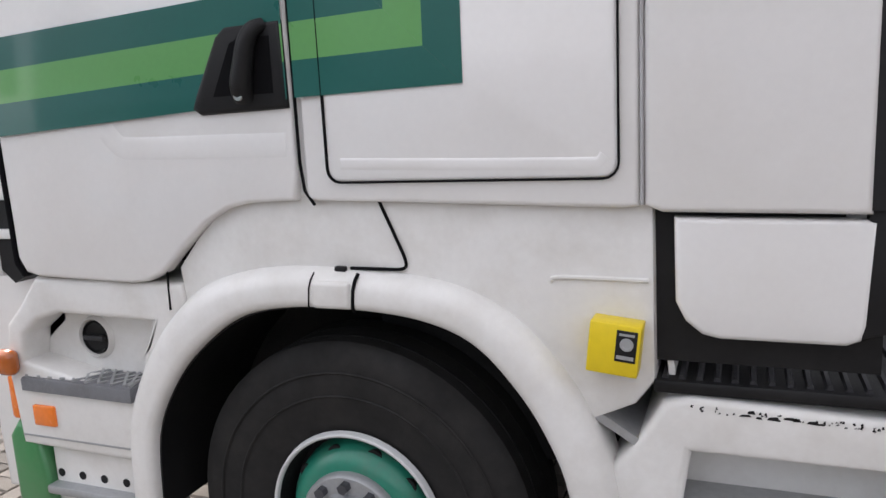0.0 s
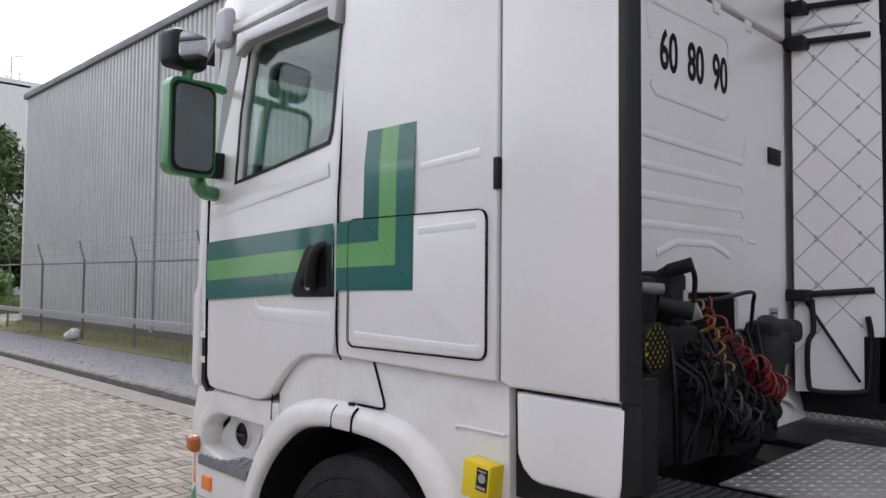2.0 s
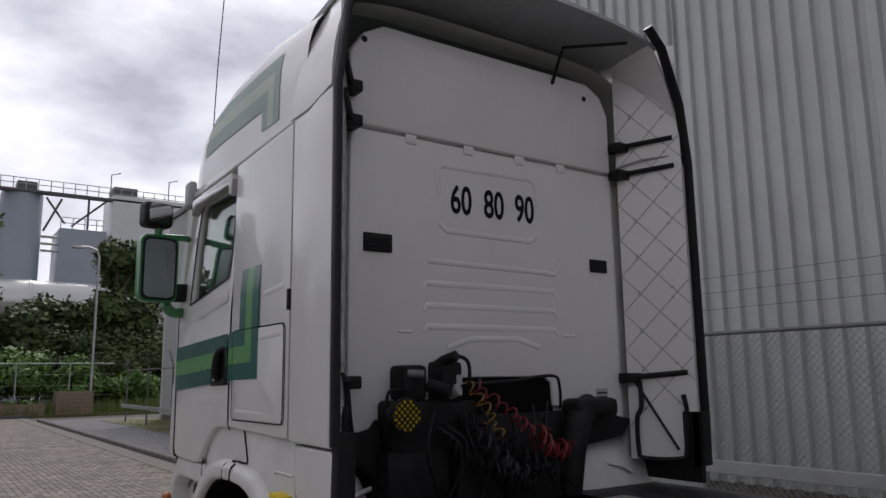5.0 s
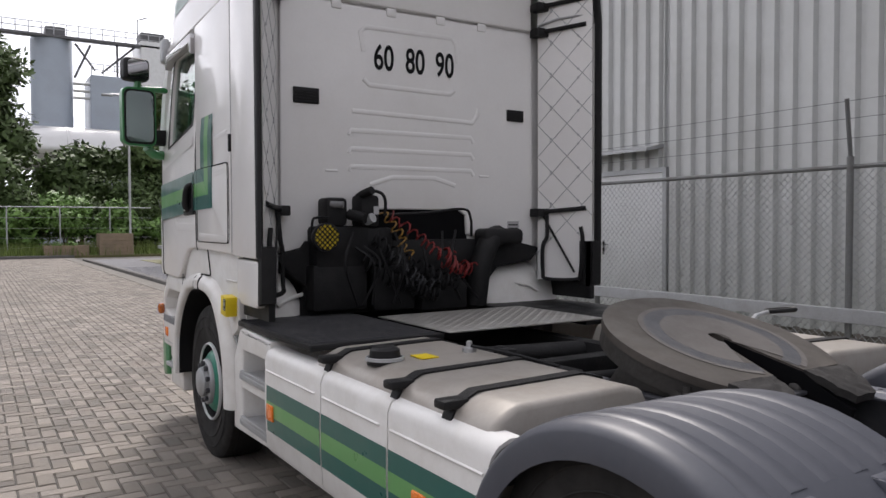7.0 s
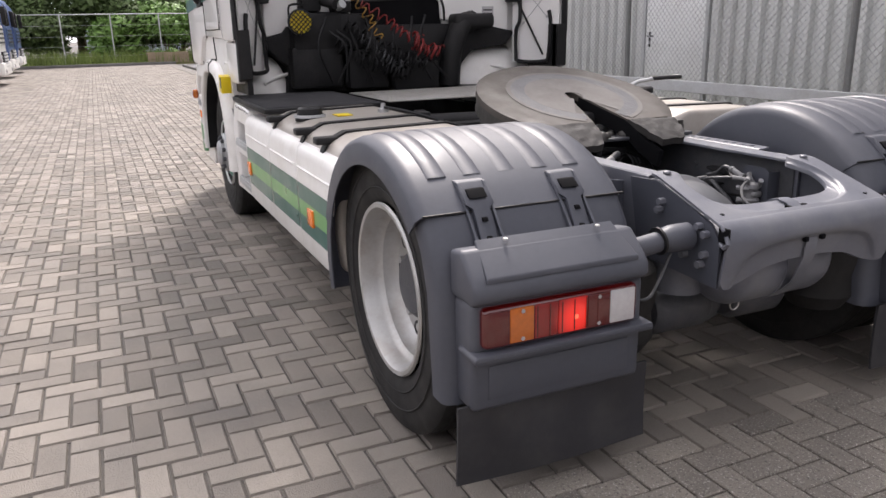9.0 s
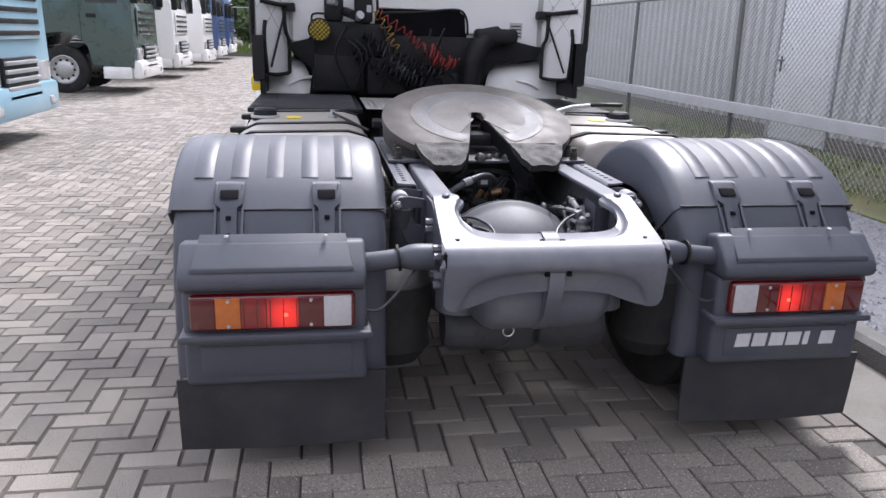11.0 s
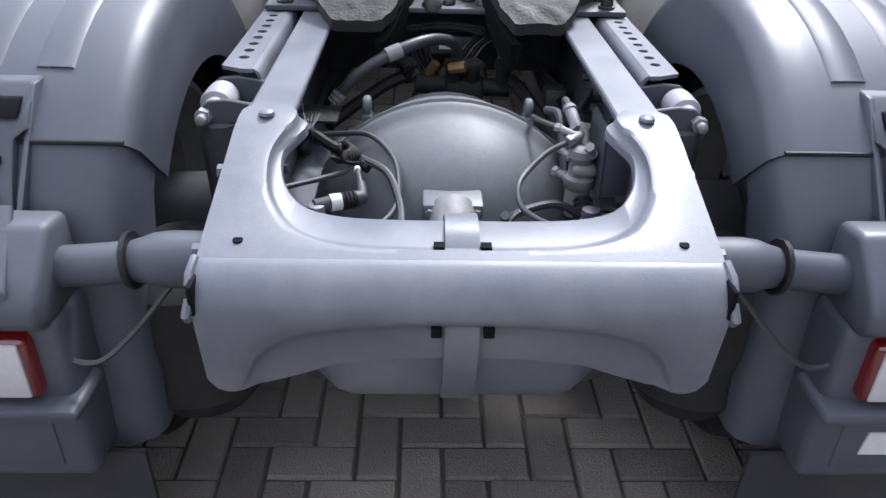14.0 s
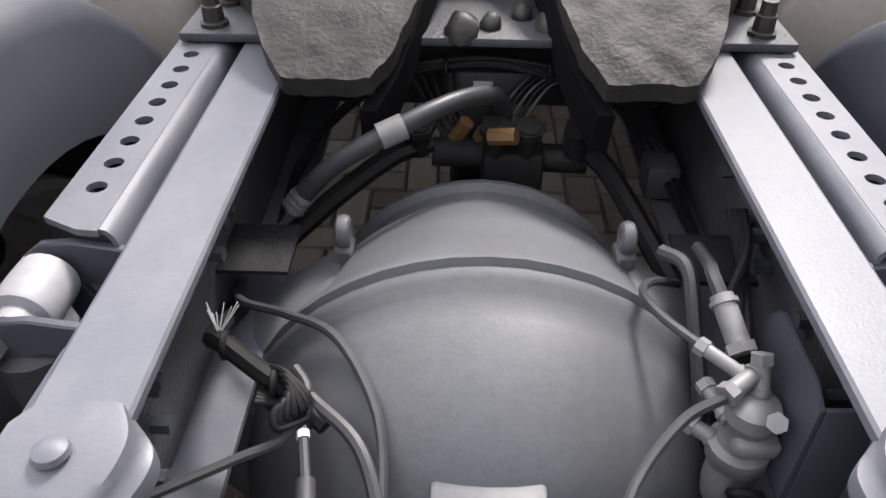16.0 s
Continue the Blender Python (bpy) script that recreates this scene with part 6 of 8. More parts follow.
ring_plate(0.045, 0.235, 0.0325, COUPLING, -150, 150)
ring_plate(0.235, 0.30, 0.0322, DARK_GREY, -160, 160)
ring_plate(0.30, 0.322, 0.0325, COUPLING, -158, 158)
part("locking_jaw", bm_box(2.98, 3.28, -0.12, 0.12, 0.95, 1.01, 0.02), BLACK_METAL, fifth)
for k in range(7):
    q_ = bmesh.new()
    bmesh.ops.create_icosphere(q_, subdivisions=2, radius=rnd.uniform(0.008, 0.026))
    for v in q_.verts:
        v.co *= 1 + 0.4 * noise.noise(v.co * 40)
    part("grease_lump", q_, GREASE, fifth, loc=(3.43 + rnd.uniform(-0.05, 0.05), rnd.uniform(-0.12, 0.12), 0.922))
part("release_handle", bm_tube([(3.0, 0.42, 1.08), (2.95, 0.55, 1.11), (2.93, 0.68, 1.12)], 0.011, 8), GALV, fifth)
part("handle_loop", bm_tube(curve_points([(2.93, 0.66, 1.12), (2.97, 0.70, 1.125), (2.98, 0.80, 1.125), (2.94, 0.82, 1.125), (2.90, 0.78, 1.12), (2.90, 0.70, 1.12), (2.93, 0.66, 1.12)], 5), 0.011, 8), BLACK, fifth)

# axle and final drive
prof = [(3.45, 0.10), (3.50, 0.15), (3.53, 0.16), (3.555, 0.20), (3.60, 0.225), (3.62, 0.222), (3.68, 0.255), (3.76, 0.285), (3.855, 0.303), (3.866, 0.318), (3.88, 0.321), (3.885, 0.312), (3.893, 0.312), (3.898, 0.32), (3.912, 0.317), (3.92, 0.306), (3.96, 0.302), (4.02, 0.285), (4.08, 0.25), (4.13, 0.19), (4.16, 0.1), (4.17, 0.0)]
drive = part("final_drive", bm_lathe(prof, "x", (0, 0, 0.50), 48), CAST, truck, "large grey cast final drive housing", smooth=50)
part("axle_tube", bm_lathe([(-1.0, 0.09), (-0.55, 0.1), (-0.35, 0.13), (-0.2, 0.22), (0.2, 0.22), (0.35, 0.13), (0.55, 0.1), (1.0, 0.09)], "y", (AX - 0.02, 0, 0.50), 24), CAST, drive, smooth=60)
for s in (-1, 1):
    eye_ = bm_lathe([(0.010 * math.cos(a), 0.016 + 0.007 * math.sin(a)) for a in [k * math.pi / 4 for k in range(9)]], "y", (3.75, s * 0.187, 0.755), 16)
    bm_box(3.73, 3.77, s * 0.187 - 0.013, s * 0.187 + 0.013, 0.66, 0.738, 0.005, 1, eye_)
    part("lifting_eye", eye_, CAST, drive)
part("crown_ridge", bm_lathe([(3.575, 0.20), (3.58, 0.232), (3.595, 0.236), (3.605, 0.222)], "x", (0, 0, 0.5), 40), CAST, drive)
part("drain_flange", bm_box(4.09, 4.17, -0.058, 0.058, 0.685, 0.715, 0.006), CAST, drive)
part("drain_neck", bm_cyl((4.15, 0, 0.69), (4.24, 0, 0.672), 0.045, 20), RUSTY, drive, "neck with flaking paint")
for s in (-1, 1):
    part("bolt", bm_cyl((4.165, s * 0.045, 0.70), (4.178, s * 0.045, 0.70), 0.008, 6), CAST, drive)
part("drive_shaft", bm_cyl((1.6, 0, 0.72), (3.46, 0, 0.52), 0.055, 16), BLACK_METAL, truck)

# air reservoir across the rear with its strap
tank_prof = [(-0.255, 0.0), (-0.25, 0.06), (-0.23, 0.11), (-0.195, 0.14), (-0.17, 0.148), (0.17, 0.148), (0.195, 0.14), (0.23, 0.11), (0.25, 0.06), (0.255, 0.0)]
res = part("air_reservoir", bm_lathe(tank_prof, "y", (4.35, 0, 0.61), 32), GREY_PAINT, truck, "grey cylindrical air reservoir", smooth=50)
part("strap", bm_lathe([(-0.026, 0.147), (-0.025, 0.152), (0.025, 0.152), (0.026, 0.147)], "y", (4.35, 0, 0.61), 32), GREY_PAINT, res)
part("strap_plate", solid(bm_grid([[(x, y, z) for y in (-0.025, 0.025)] for x, z in ((4.345, 0.778), (4.37, 0.805), (4.40, 0.822), (4.43, 0.829), (4.47, 0.823), (4.492, 0.806))]), 0.004), GREY_PAINT, res, smooth=60)
part("strap_tail", solid(bm_grid([[(x, y, z) for y in (-0.025, 0.025)] for x, z in ((4.558, 0.726), (4.564, 0.715), (4.559, 0.66), (4.52, 0.56), (4.48, 0.52))]), 0.004), GREY_PAINT, res, smooth=60)
# small black blocks paint the dark beside the strap
for y in (-0.034, 0.034):
    part("strap_slot", bm_box(4.478, 4.494, y - 0.008, y + 0.008, 0.800, 0.8165), RECESS, beam)
part("pull_ring", bm_lathe([(0.003 * math.cos(a), 0.02 + 0.003 * math.sin(a)) for a in [k * math.pi / 3 for k in range(7)]], "x", (4.36, -0.10, 0.445), 14), STEEL, res)
for y in (-0.17, 0.2):
    part("lower_reservoir", bm_lathe([(-0.14 + y, 0.0), (-0.13 + y, 0.08), (-0.1 + y, 0.1), (0.1 + y, 0.1), (0.13 + y, 0.08), (0.14 + y, 0)], "y", (4.12, 0, 0.38), 20), DARK_GREY, truck)


# hoses and cables inside the frame
def hose(pts, r, mat=CABLE, name="hose", label=""):
    return part(name, bm_tube(curve_points(pts, 7), r, 8), mat, truck, label)


hz = part("air_hose", bm_tube(curve_points([(3.66, -0.262, 0.745), (3.66, -0.21, 0.80), (3.645, -0.128, 0.848), (3.58, -0.04, 0.862), (3.50, 0.02, 0.83), (3.462, 0.036, 0.765)], 7), 0.0145, 12), CABLE_GREY, truck, "thick grey rubber air hose")
part("hose_clip", bm_cyl((3.652, -0.145, 0.842), (3.64, -0.112, 0.853), 0.0185, 14), VALVE, hz)
for p, q_ in (((3.66, -0.255, 0.752), (3.663, -0.275, 0.727)), ((3.466, 0.034, 0.775), (3.458, 0.037, 0.745))):
    part("brass_end", bm_cyl(p, q_, 0.017, 10), VALVE, hz)
    for f in (0.2, 0.5, 0.8):
        c_ = Vector(p).lerp(Vector(q_), f)
        part("clamp_ring", bm_cyl(tuple(c_), tuple(c_ + (Vector(q_) - Vector(p)) * 0.12), 0.0185, 12), STEEL, hz)
part("valve_block", bm_box(3.42, 3.52, 0.0, 0.10, 0.65, 0.74, 0.012), BLACK_METAL, truck)
part("valve_tee", bm_cyl((3.48, -0.08, 0.72), (3.48, 0.17, 0.71), 0.024, 12), BLACK_METAL, truck)
for y in (-0.045, -0.005, 0.075):
    part("brass_fitting", bm_cyl((3.47, y, 0.74), (3.48, y + 0.02, 0.775), 0.013, 6), BRASS, truck)
part("type_plate", bm_box(3.405, 3.4075, -0.016, 0.016, 0.79, 0.81), SHEET_DOOR, truck, "small pale type plate")
for k in range(9):
    j_ = lambda a_: a_ + rnd.uniform(-0.009, 0.009)
    hose([(3.62, -0.32, j_(0.64)), (3.46, j_(-0.30), j_(0.68)), (3.45, j_(-0.233), j_(0.771)), (3.45, j_(-0.139), j_(0.837)), (3.45, 0.0, j_(0.863)), (3.45, j_(0.126), j_(0.842)), (3.45, j_(0.221), j_(0.791)), (3.47, j_(0.295), j_(0.71)), (3.62, j_(0.31), 0.69), (3.80, j_(0.315), 0.70), (3.95, j_(0.30), 0.715)], 0.0028 + 0.0007 * (k % 3), CABLE, "arched_cable")
for k in range(5):
    hose([(3.44, 0.02 + 0.012 * k, 0.76), (3.42, 0.06 + 0.012 * k, 0.81), (3.43, 0.10 + 0.012 * k, 0.845 - 0.006 * k), (3.46, 0.14 + 0.01 * k, 0.80), (3.47, 0.13 + 0.01 * k, 0.72)], 0.0036, CABLE if k % 2 else CABLE_GREY, "looped_cable")
    hose([(3.42, -0.05 - 0.02 * k, 0.85), (3.44, -0.04 - 0.012 * k, 0.78), (3.47, -0.02 - 0.01 * k, 0.74)], 0.0034, CABLE, "looped_cable")
# left side: cable loom with tied loops and a sensor plug
hose([(3.80, -0.325, 0.66), (3.93, -0.315, 0.735), (3.98, -0.285, 0.775), (4.005, -0.245, 0.763), (4.03, -0.20, 0.748), (4.055, -0.165, 0.735)], 0.0115, CABLE, "cable_loom", "black taped cable loom")
for k in range(7):
    a_ = 0.5 * k
    hose([(4.0 + 0.008 * k, -0.235 + 0.008 * k, 0.76), (4.02 + 0.008 * k, -0.21 + 0.01 * math.sin(a_), 0.774), (4.045 + 0.006 * k, -0.195 + 0.012 * math.cos(a_), 0.76), (4.04, -0.225 + 0.008 * k, 0.742), (4.01 + 0.005 * k, -0.24, 0.75)], 0.0042, CABLE, "tied_loop")
for c_ in ((3.985, -0.28, 0.775), (4.02, -0.222, 0.757), (4.045, -0.182, 0.742)):
    part("cable_tie", bm_lathe([(0.004 * math.cos(a), 0.014 + 0.003 * math.sin(a)) for a in [k * math.pi / 3 for k in range(7)]], "y", c_, 12), BLACK, truck)
for k in range(8):
    part("frayed_strand", bm_tube([(3.972, -0.29, 0.778), (3.962 + rnd.uniform(-0.012, 0.012), -0.292 + rnd.uniform(-0.03, 0.03), 0.80 + rnd.uniform(0, 0.014))], 0.0008, 4), SHEET_DOOR, truck)
hose([(3.747, -0.336, 0.66), (3.847, -0.307, 0.715), (3.902, -0.235, 0.745), (3.958, -0.168, 0.766), (4.045, -0.117, 0.757), (4.116, -0.103, 0.728), (4.172, -0.111, 0.705), (4.217, -0.146, 0.692), (4.232, -0.20, 0.69)], 0.0058, CABLE_GREY, "sensor_cable", "thin grey looped sensor cable")
hose([(4.16, -0.345, 0.735), (4.101, -0.25, 0.735), (4.077, -0.204, 0.742), (4.028, -0.188, 0.753), (3.998, -0.205, 0.758)], 0.0055, CABLE_GREY, "sensor_cable")
hose([(4.03, -0.185, 0.748), (4.09, -0.126, 0.742), (4.171, -0.099, 0.71), (4.257, -0.098, 0.70), (4.29, -0.098, 0.74)], 0.0075, CABLE_GREY, "sensor_cable")
stem = part("sensor_stem", bm_cyl((4.062, -0.188, 0.742), (4.125, -0.175, 0.73), 0.0055, 8), CABLE_GREY, truck)
part("stem_collar", bm_cyl((4.068, -0.187, 0.741), (4.076, -0.185, 0.7395), 0.0068, 8), SHEET_DOOR, stem, "white collar")
plug = bm_tube([(4.118, -0.176, 0.7315), (4.146, -0.172, 0.7255), (4.156, -0.1705, 0.723), (4.163, -0.183, 0.723)], 0.0105, 12, None, [0.0095, 0.0105, 0.0135, 0.0155])
part("connector_nut", bm_tube([(4.163 + 0.0014 * k, -0.183 - 0.0034 * k, 0.723) for k in range(9)], 0.0165, 16, None, [0.0178 if k % 2 else 0.0155 for k in range(9)]), CABLE, truck, "black ribbed connector nut")
part("connector_tail", bm_cyl((4.183, -0.226, 0.724), (4.196, -0.254, 0.722), 0.0145, 12), CABLE_GREY, truck)
part("connector", plug, CABLE_GREY, truck, "grey elbow cable connector")
part("connector_band", bm_cyl((4.1755, -0.2085, 0.7235), (4.184, -0.228, 0.724), 0.0162, 14), SHEET_DOOR, truck, "white connector band")
vn = bm_lathe([(0.60, 0.022), (0.66, 0.022), (0.665, 0.014), (0.70, 0.013), (0.705, 0.016), (0.728, 0.015), (0.732, 0.0)], "z", (4.20, -0.25, 0), 14)
bm_cyl((4.21, -0.25, 0.688), (4.232, -0.20, 0.69), 0.0105, 8, vn)
part("level_sensor", vn, VALVE, truck, "pale sensor fitting")
for s in (-1, 1):
    part("reservoir_end", bm_lathe([(0.50, 0.085), (0.625, 0.085), (0.645, 0.078), (0.655, 0.055), (0.66, 0.0)], "z", (4.255, s * 0.265, 0), 24), GREY_PAINT, truck, "end of an upright air reservoir")
# right side: brake valve on its bracket
vb = bm_lathe([(0.64, 0.0), (0.64, 0.022), (0.665, 0.026), (0.70, 0.025), (0.705, 0.031), (0.725, 0.032), (0.73, 0.024), (0.765, 0.023), (0.77, 0.028), (0.785, 0.026), (0.792, 0.014), (0.793, 0.0)], "z", (4.055, 0.256, 0.0), 20)
bm_box(4.025, 4.085, 0.238, 0.284, 0.735, 0.757, 0.005, 1, vb)
valve = part("brake_valve", vb, VALVE, truck, "pale grey brake valve with fittings", smooth=50)
part("valve_plate", bm_prism([(3.975, 0.70), (4.105, 0.70), (4.105, 0.835), (4.08, 0.848), (3.99, 0.848), (3.975, 0.83)], "y", 0.285, 0.291, 0.002, 1), GREY_PLASTIC, valve, "dark bracket plate")
part("valve_plate", bm_box(4.099, 4.106, 0.291, 0.343, 0.70, 0.835, 0.002), GREY_PLASTIC, valve)
part("valve_plate", bm_box(3.975, 4.106, 0.291, 0.343, 0.70, 0.706, 0.002), GREY_PLASTIC, valve)
for p, q_, r_ in (((3.95, 0.240, 0.832), (4.0, 0.252, 0.806), 0.0125), ((4.035, 0.250, 0.80), (4.0, 0.215, 0.805), 0.0075), ((4.05, 0.262, 0.785), (4.028, 0.262, 0.818), 0.009), ((4.03, 0.262, 0.806), (4.055, 0.228, 0.80), 0.0095),
                  ((4.06, 0.235, 0.765), (4.02, 0.222, 0.768), 0.008), ((4.05, 0.236, 0.72), (4.03, 0.214, 0.722), 0.009), ((4.07, 0.275, 0.775), (4.09, 0.262, 0.80), 0.008)):
    fit_ = bm_cyl(p, q_, r_, 12)
    d_ = (Vector(q_) - Vector(p)).normalized()
    bm_cyl(tuple(Vector(q_) - d_ * 0.004), tuple(Vector(q_) + d_ * 0.007), r_ * 1.3, 6, fit_)
    bm_cyl(tuple(Vector(p) + d_ * 0.006), tuple(Vector(p) + d_ * 0.011), r_ * 1.22, 12, fit_)
    part("valve_fitting", fit_, VALVE, valve)
sock = bm_tube([(4.085 + 0.0045 * k, 0.262 - 0.0004 * k, 0.690 - 0.0035 * k) for k in range(11)], 0.018, 14, None, [0.0205 if k % 2 else 0.017 for k in range(11)])
part("valve_socket", sock, CABLE, valve, "black ribbed cable socket")
# pipes from the tee, tied cables over the frame well
hose([(3.5, -0.08, 0.75), (3.52, -0.14, 0.735), (3.58, -0.22, 0.70), (3.66, -0.29, 0.67)], 0.017, CABLE, "brake_pipe", "black sleeved brake pipe")
hose([(3.5, 0.17, 0.74), (3.54, 0.20, 0.72), (3.62, 0.24, 0.68), (3.72, 0.28, 0.64)], 0.017, CABLE, "brake_pipe", "black sleeved brake pipe")
for y in (-0.10, 0.02, 0.07, 0.15):
    nub = bm_cyl((3.5, y, 0.735), (3.515, y, 0.79), 0.02, 10)
    bm_cyl((3.51, y, 0.775), (3.513, y, 0.787), 0.027, 6, nub)
    part("valve_nub", nub, BLACK_METAL, truck)
part("brass_fitting", bm_cyl((3.525, 0.01, 0.775), (3.54, 0.05, 0.785), 0.014, 8), BRASS, truck)
for y, z in ((-0.2, 0.80), (-0.06, 0.855), (0.1, 0.85), (0.2, 0.805)):
    part("cable_tie", bm_lathe([(0.003 * math.cos(a), 0.014 + 0.0025 * math.sin(a)) for a in [k * math.pi / 3 for k in range(7)]], "y", (3.45, y, z), 12), BLACK, truck)
for k in range(4):
    hose([(3.75, 0.31 + 0.006 * k, 0.80), (3.85, 0.30, 0.79 + 0.008 * k), (3.95, 0.275 - 0.008 * k, 0.80), (4.02, 0.26, 0.79)], 0.006, CABLE, "valve_hose")
hose([(3.80, 0.262, 0.78), (3.86, 0.258, 0.80), (3.92, 0.238, 0.835), (3.955, 0.241, 0.83)], 0.008, CABLE_GREY, "valve_hose")
hose([(3.998, 0.213, 0.806), (3.95, 0.185, 0.80), (3.90, 0.175, 0.79), (3.85, 0.20, 0.765), (3.80, 0.25, 0.72)], 0.0055, CABLE_GREY, "valve_hose")
hose([(3.79, 0.222, 0.765), (3.83, 0.245, 0.77), (3.90, 0.245, 0.735), (3.97, 0.243, 0.69), (4.02, 0.235, 0.62)], 0.0095, CABLE_GREY, "valve_hose", "grey bent brake hose")
part("relay_box", bm_box(3.46, 3.52, 0.265, 0.318, 0.66, 0.72, 0.006), DARK_GREY, truck)
hose([(4.06, 0.222, 0.799), (4.075, 0.185, 0.785), (4.115, 0.144, 0.765), (4.157, 0.121, 0.75), (4.20, 0.125, 0.728), (4.228, 0.17, 0.71), (4.225, 0.225, 0.705)], 0.0058, CABLE_GREY, "valve_hose", "thin grey air line")
hose([(4.125, 0.262, 0.668), (4.13, 0.20, 0.70), (4.166, 0.125, 0.70), (4.224, 0.09, 0.70), (4.28, 0.085, 0.755)], 0.0085, CABLE_GREY, "valve_hose")
hose([(4.12, 0.268, 0.665), (4.15, 0.30, 0.70), (4.20, 0.345, 0.71)], 0.006, CABLE, "valve_hose")
ck = bm_lathe([(0.655, 0.012), (0.69, 0.012), (0.692, 0.018), (0.712, 0.018), (0.714, 0.012), (0.722, 0.017), (0.734, 0.016), (0.737, 0.0)], "z", (4.215, 0.248, 0), 14)
bm_cyl((4.22, 0.235, 0.702), (4.225, 0.215, 0.703), 0.011, 6, ck)
bm_cyl((4.215, 0.25, 0.725), (4.222, 0.28, 0.722), 0.0055, 8, ck)
part("drain_cock", ck, GREY_PLASTIC, truck, "small grey drain cock")
for s in (-1, 1):
    for x, z in ((3.80, 0.80), (3.83, 0.775), (4.05, 0.79), (4.06, 0.735), (4.10, 0.70)):
        part("web_bolt", bm_cyl((x, s * 0.342, z), (x, s * 0.322, z), 0.0105, 6), GREY_PLASTIC, truck)
for s in (-1, 1):
    part("inner_bracket", bm_box(3.72, 3.82, min(s * 0.25, s * 0.37), max(s * 0.25, s * 0.345), 0.735, 0.741), BLACK_METAL, truck)


# ---- rear mudguards
def guard_path():
    pts = []
    for k in range(25):
        a = radians(196 - 160 * k / 24)
        r = 0.56 + 0.0 * k
        pts.append((AX + r * 1.09 * math.cos(a), 0.50 + 0.56 * math.sin(a), a))
    return pts


def guard_skin(path, y0, y1, lip=0.05, inner=None):
    """Skin over the tyre: flat across, rounded to both edges, with a turned-down lip."""
    rows = []
    for x, z, a in path:
        nx, nz = math.cos(a), math.sin(a)
        row = []
        for y, d in ((y0, -lip), (y0, -0.03), (y0 + 0.012, -0.012), (y0 + 0.04, -0.002), (y0 + 0.1, 0.0), ((y0 + y1) / 2, 0.004), (y1 - 0.1, 0.0), (y1 - 0.04, -0.004), (y1 - 0.012, -0.02), (y1, -0.045), (y1, -(inner or lip))):
            row.append((x + nx * d, y, z + nz * d))
        rows.append(row)
    return solid(bm_grid(rows), 0.006)


def gx(z):
    return float(np.interp(z, (0.66, 0.80, 0.905, 0.94, 0.975), (4.378, 4.335, 4.268, 4.222, 4.165)))


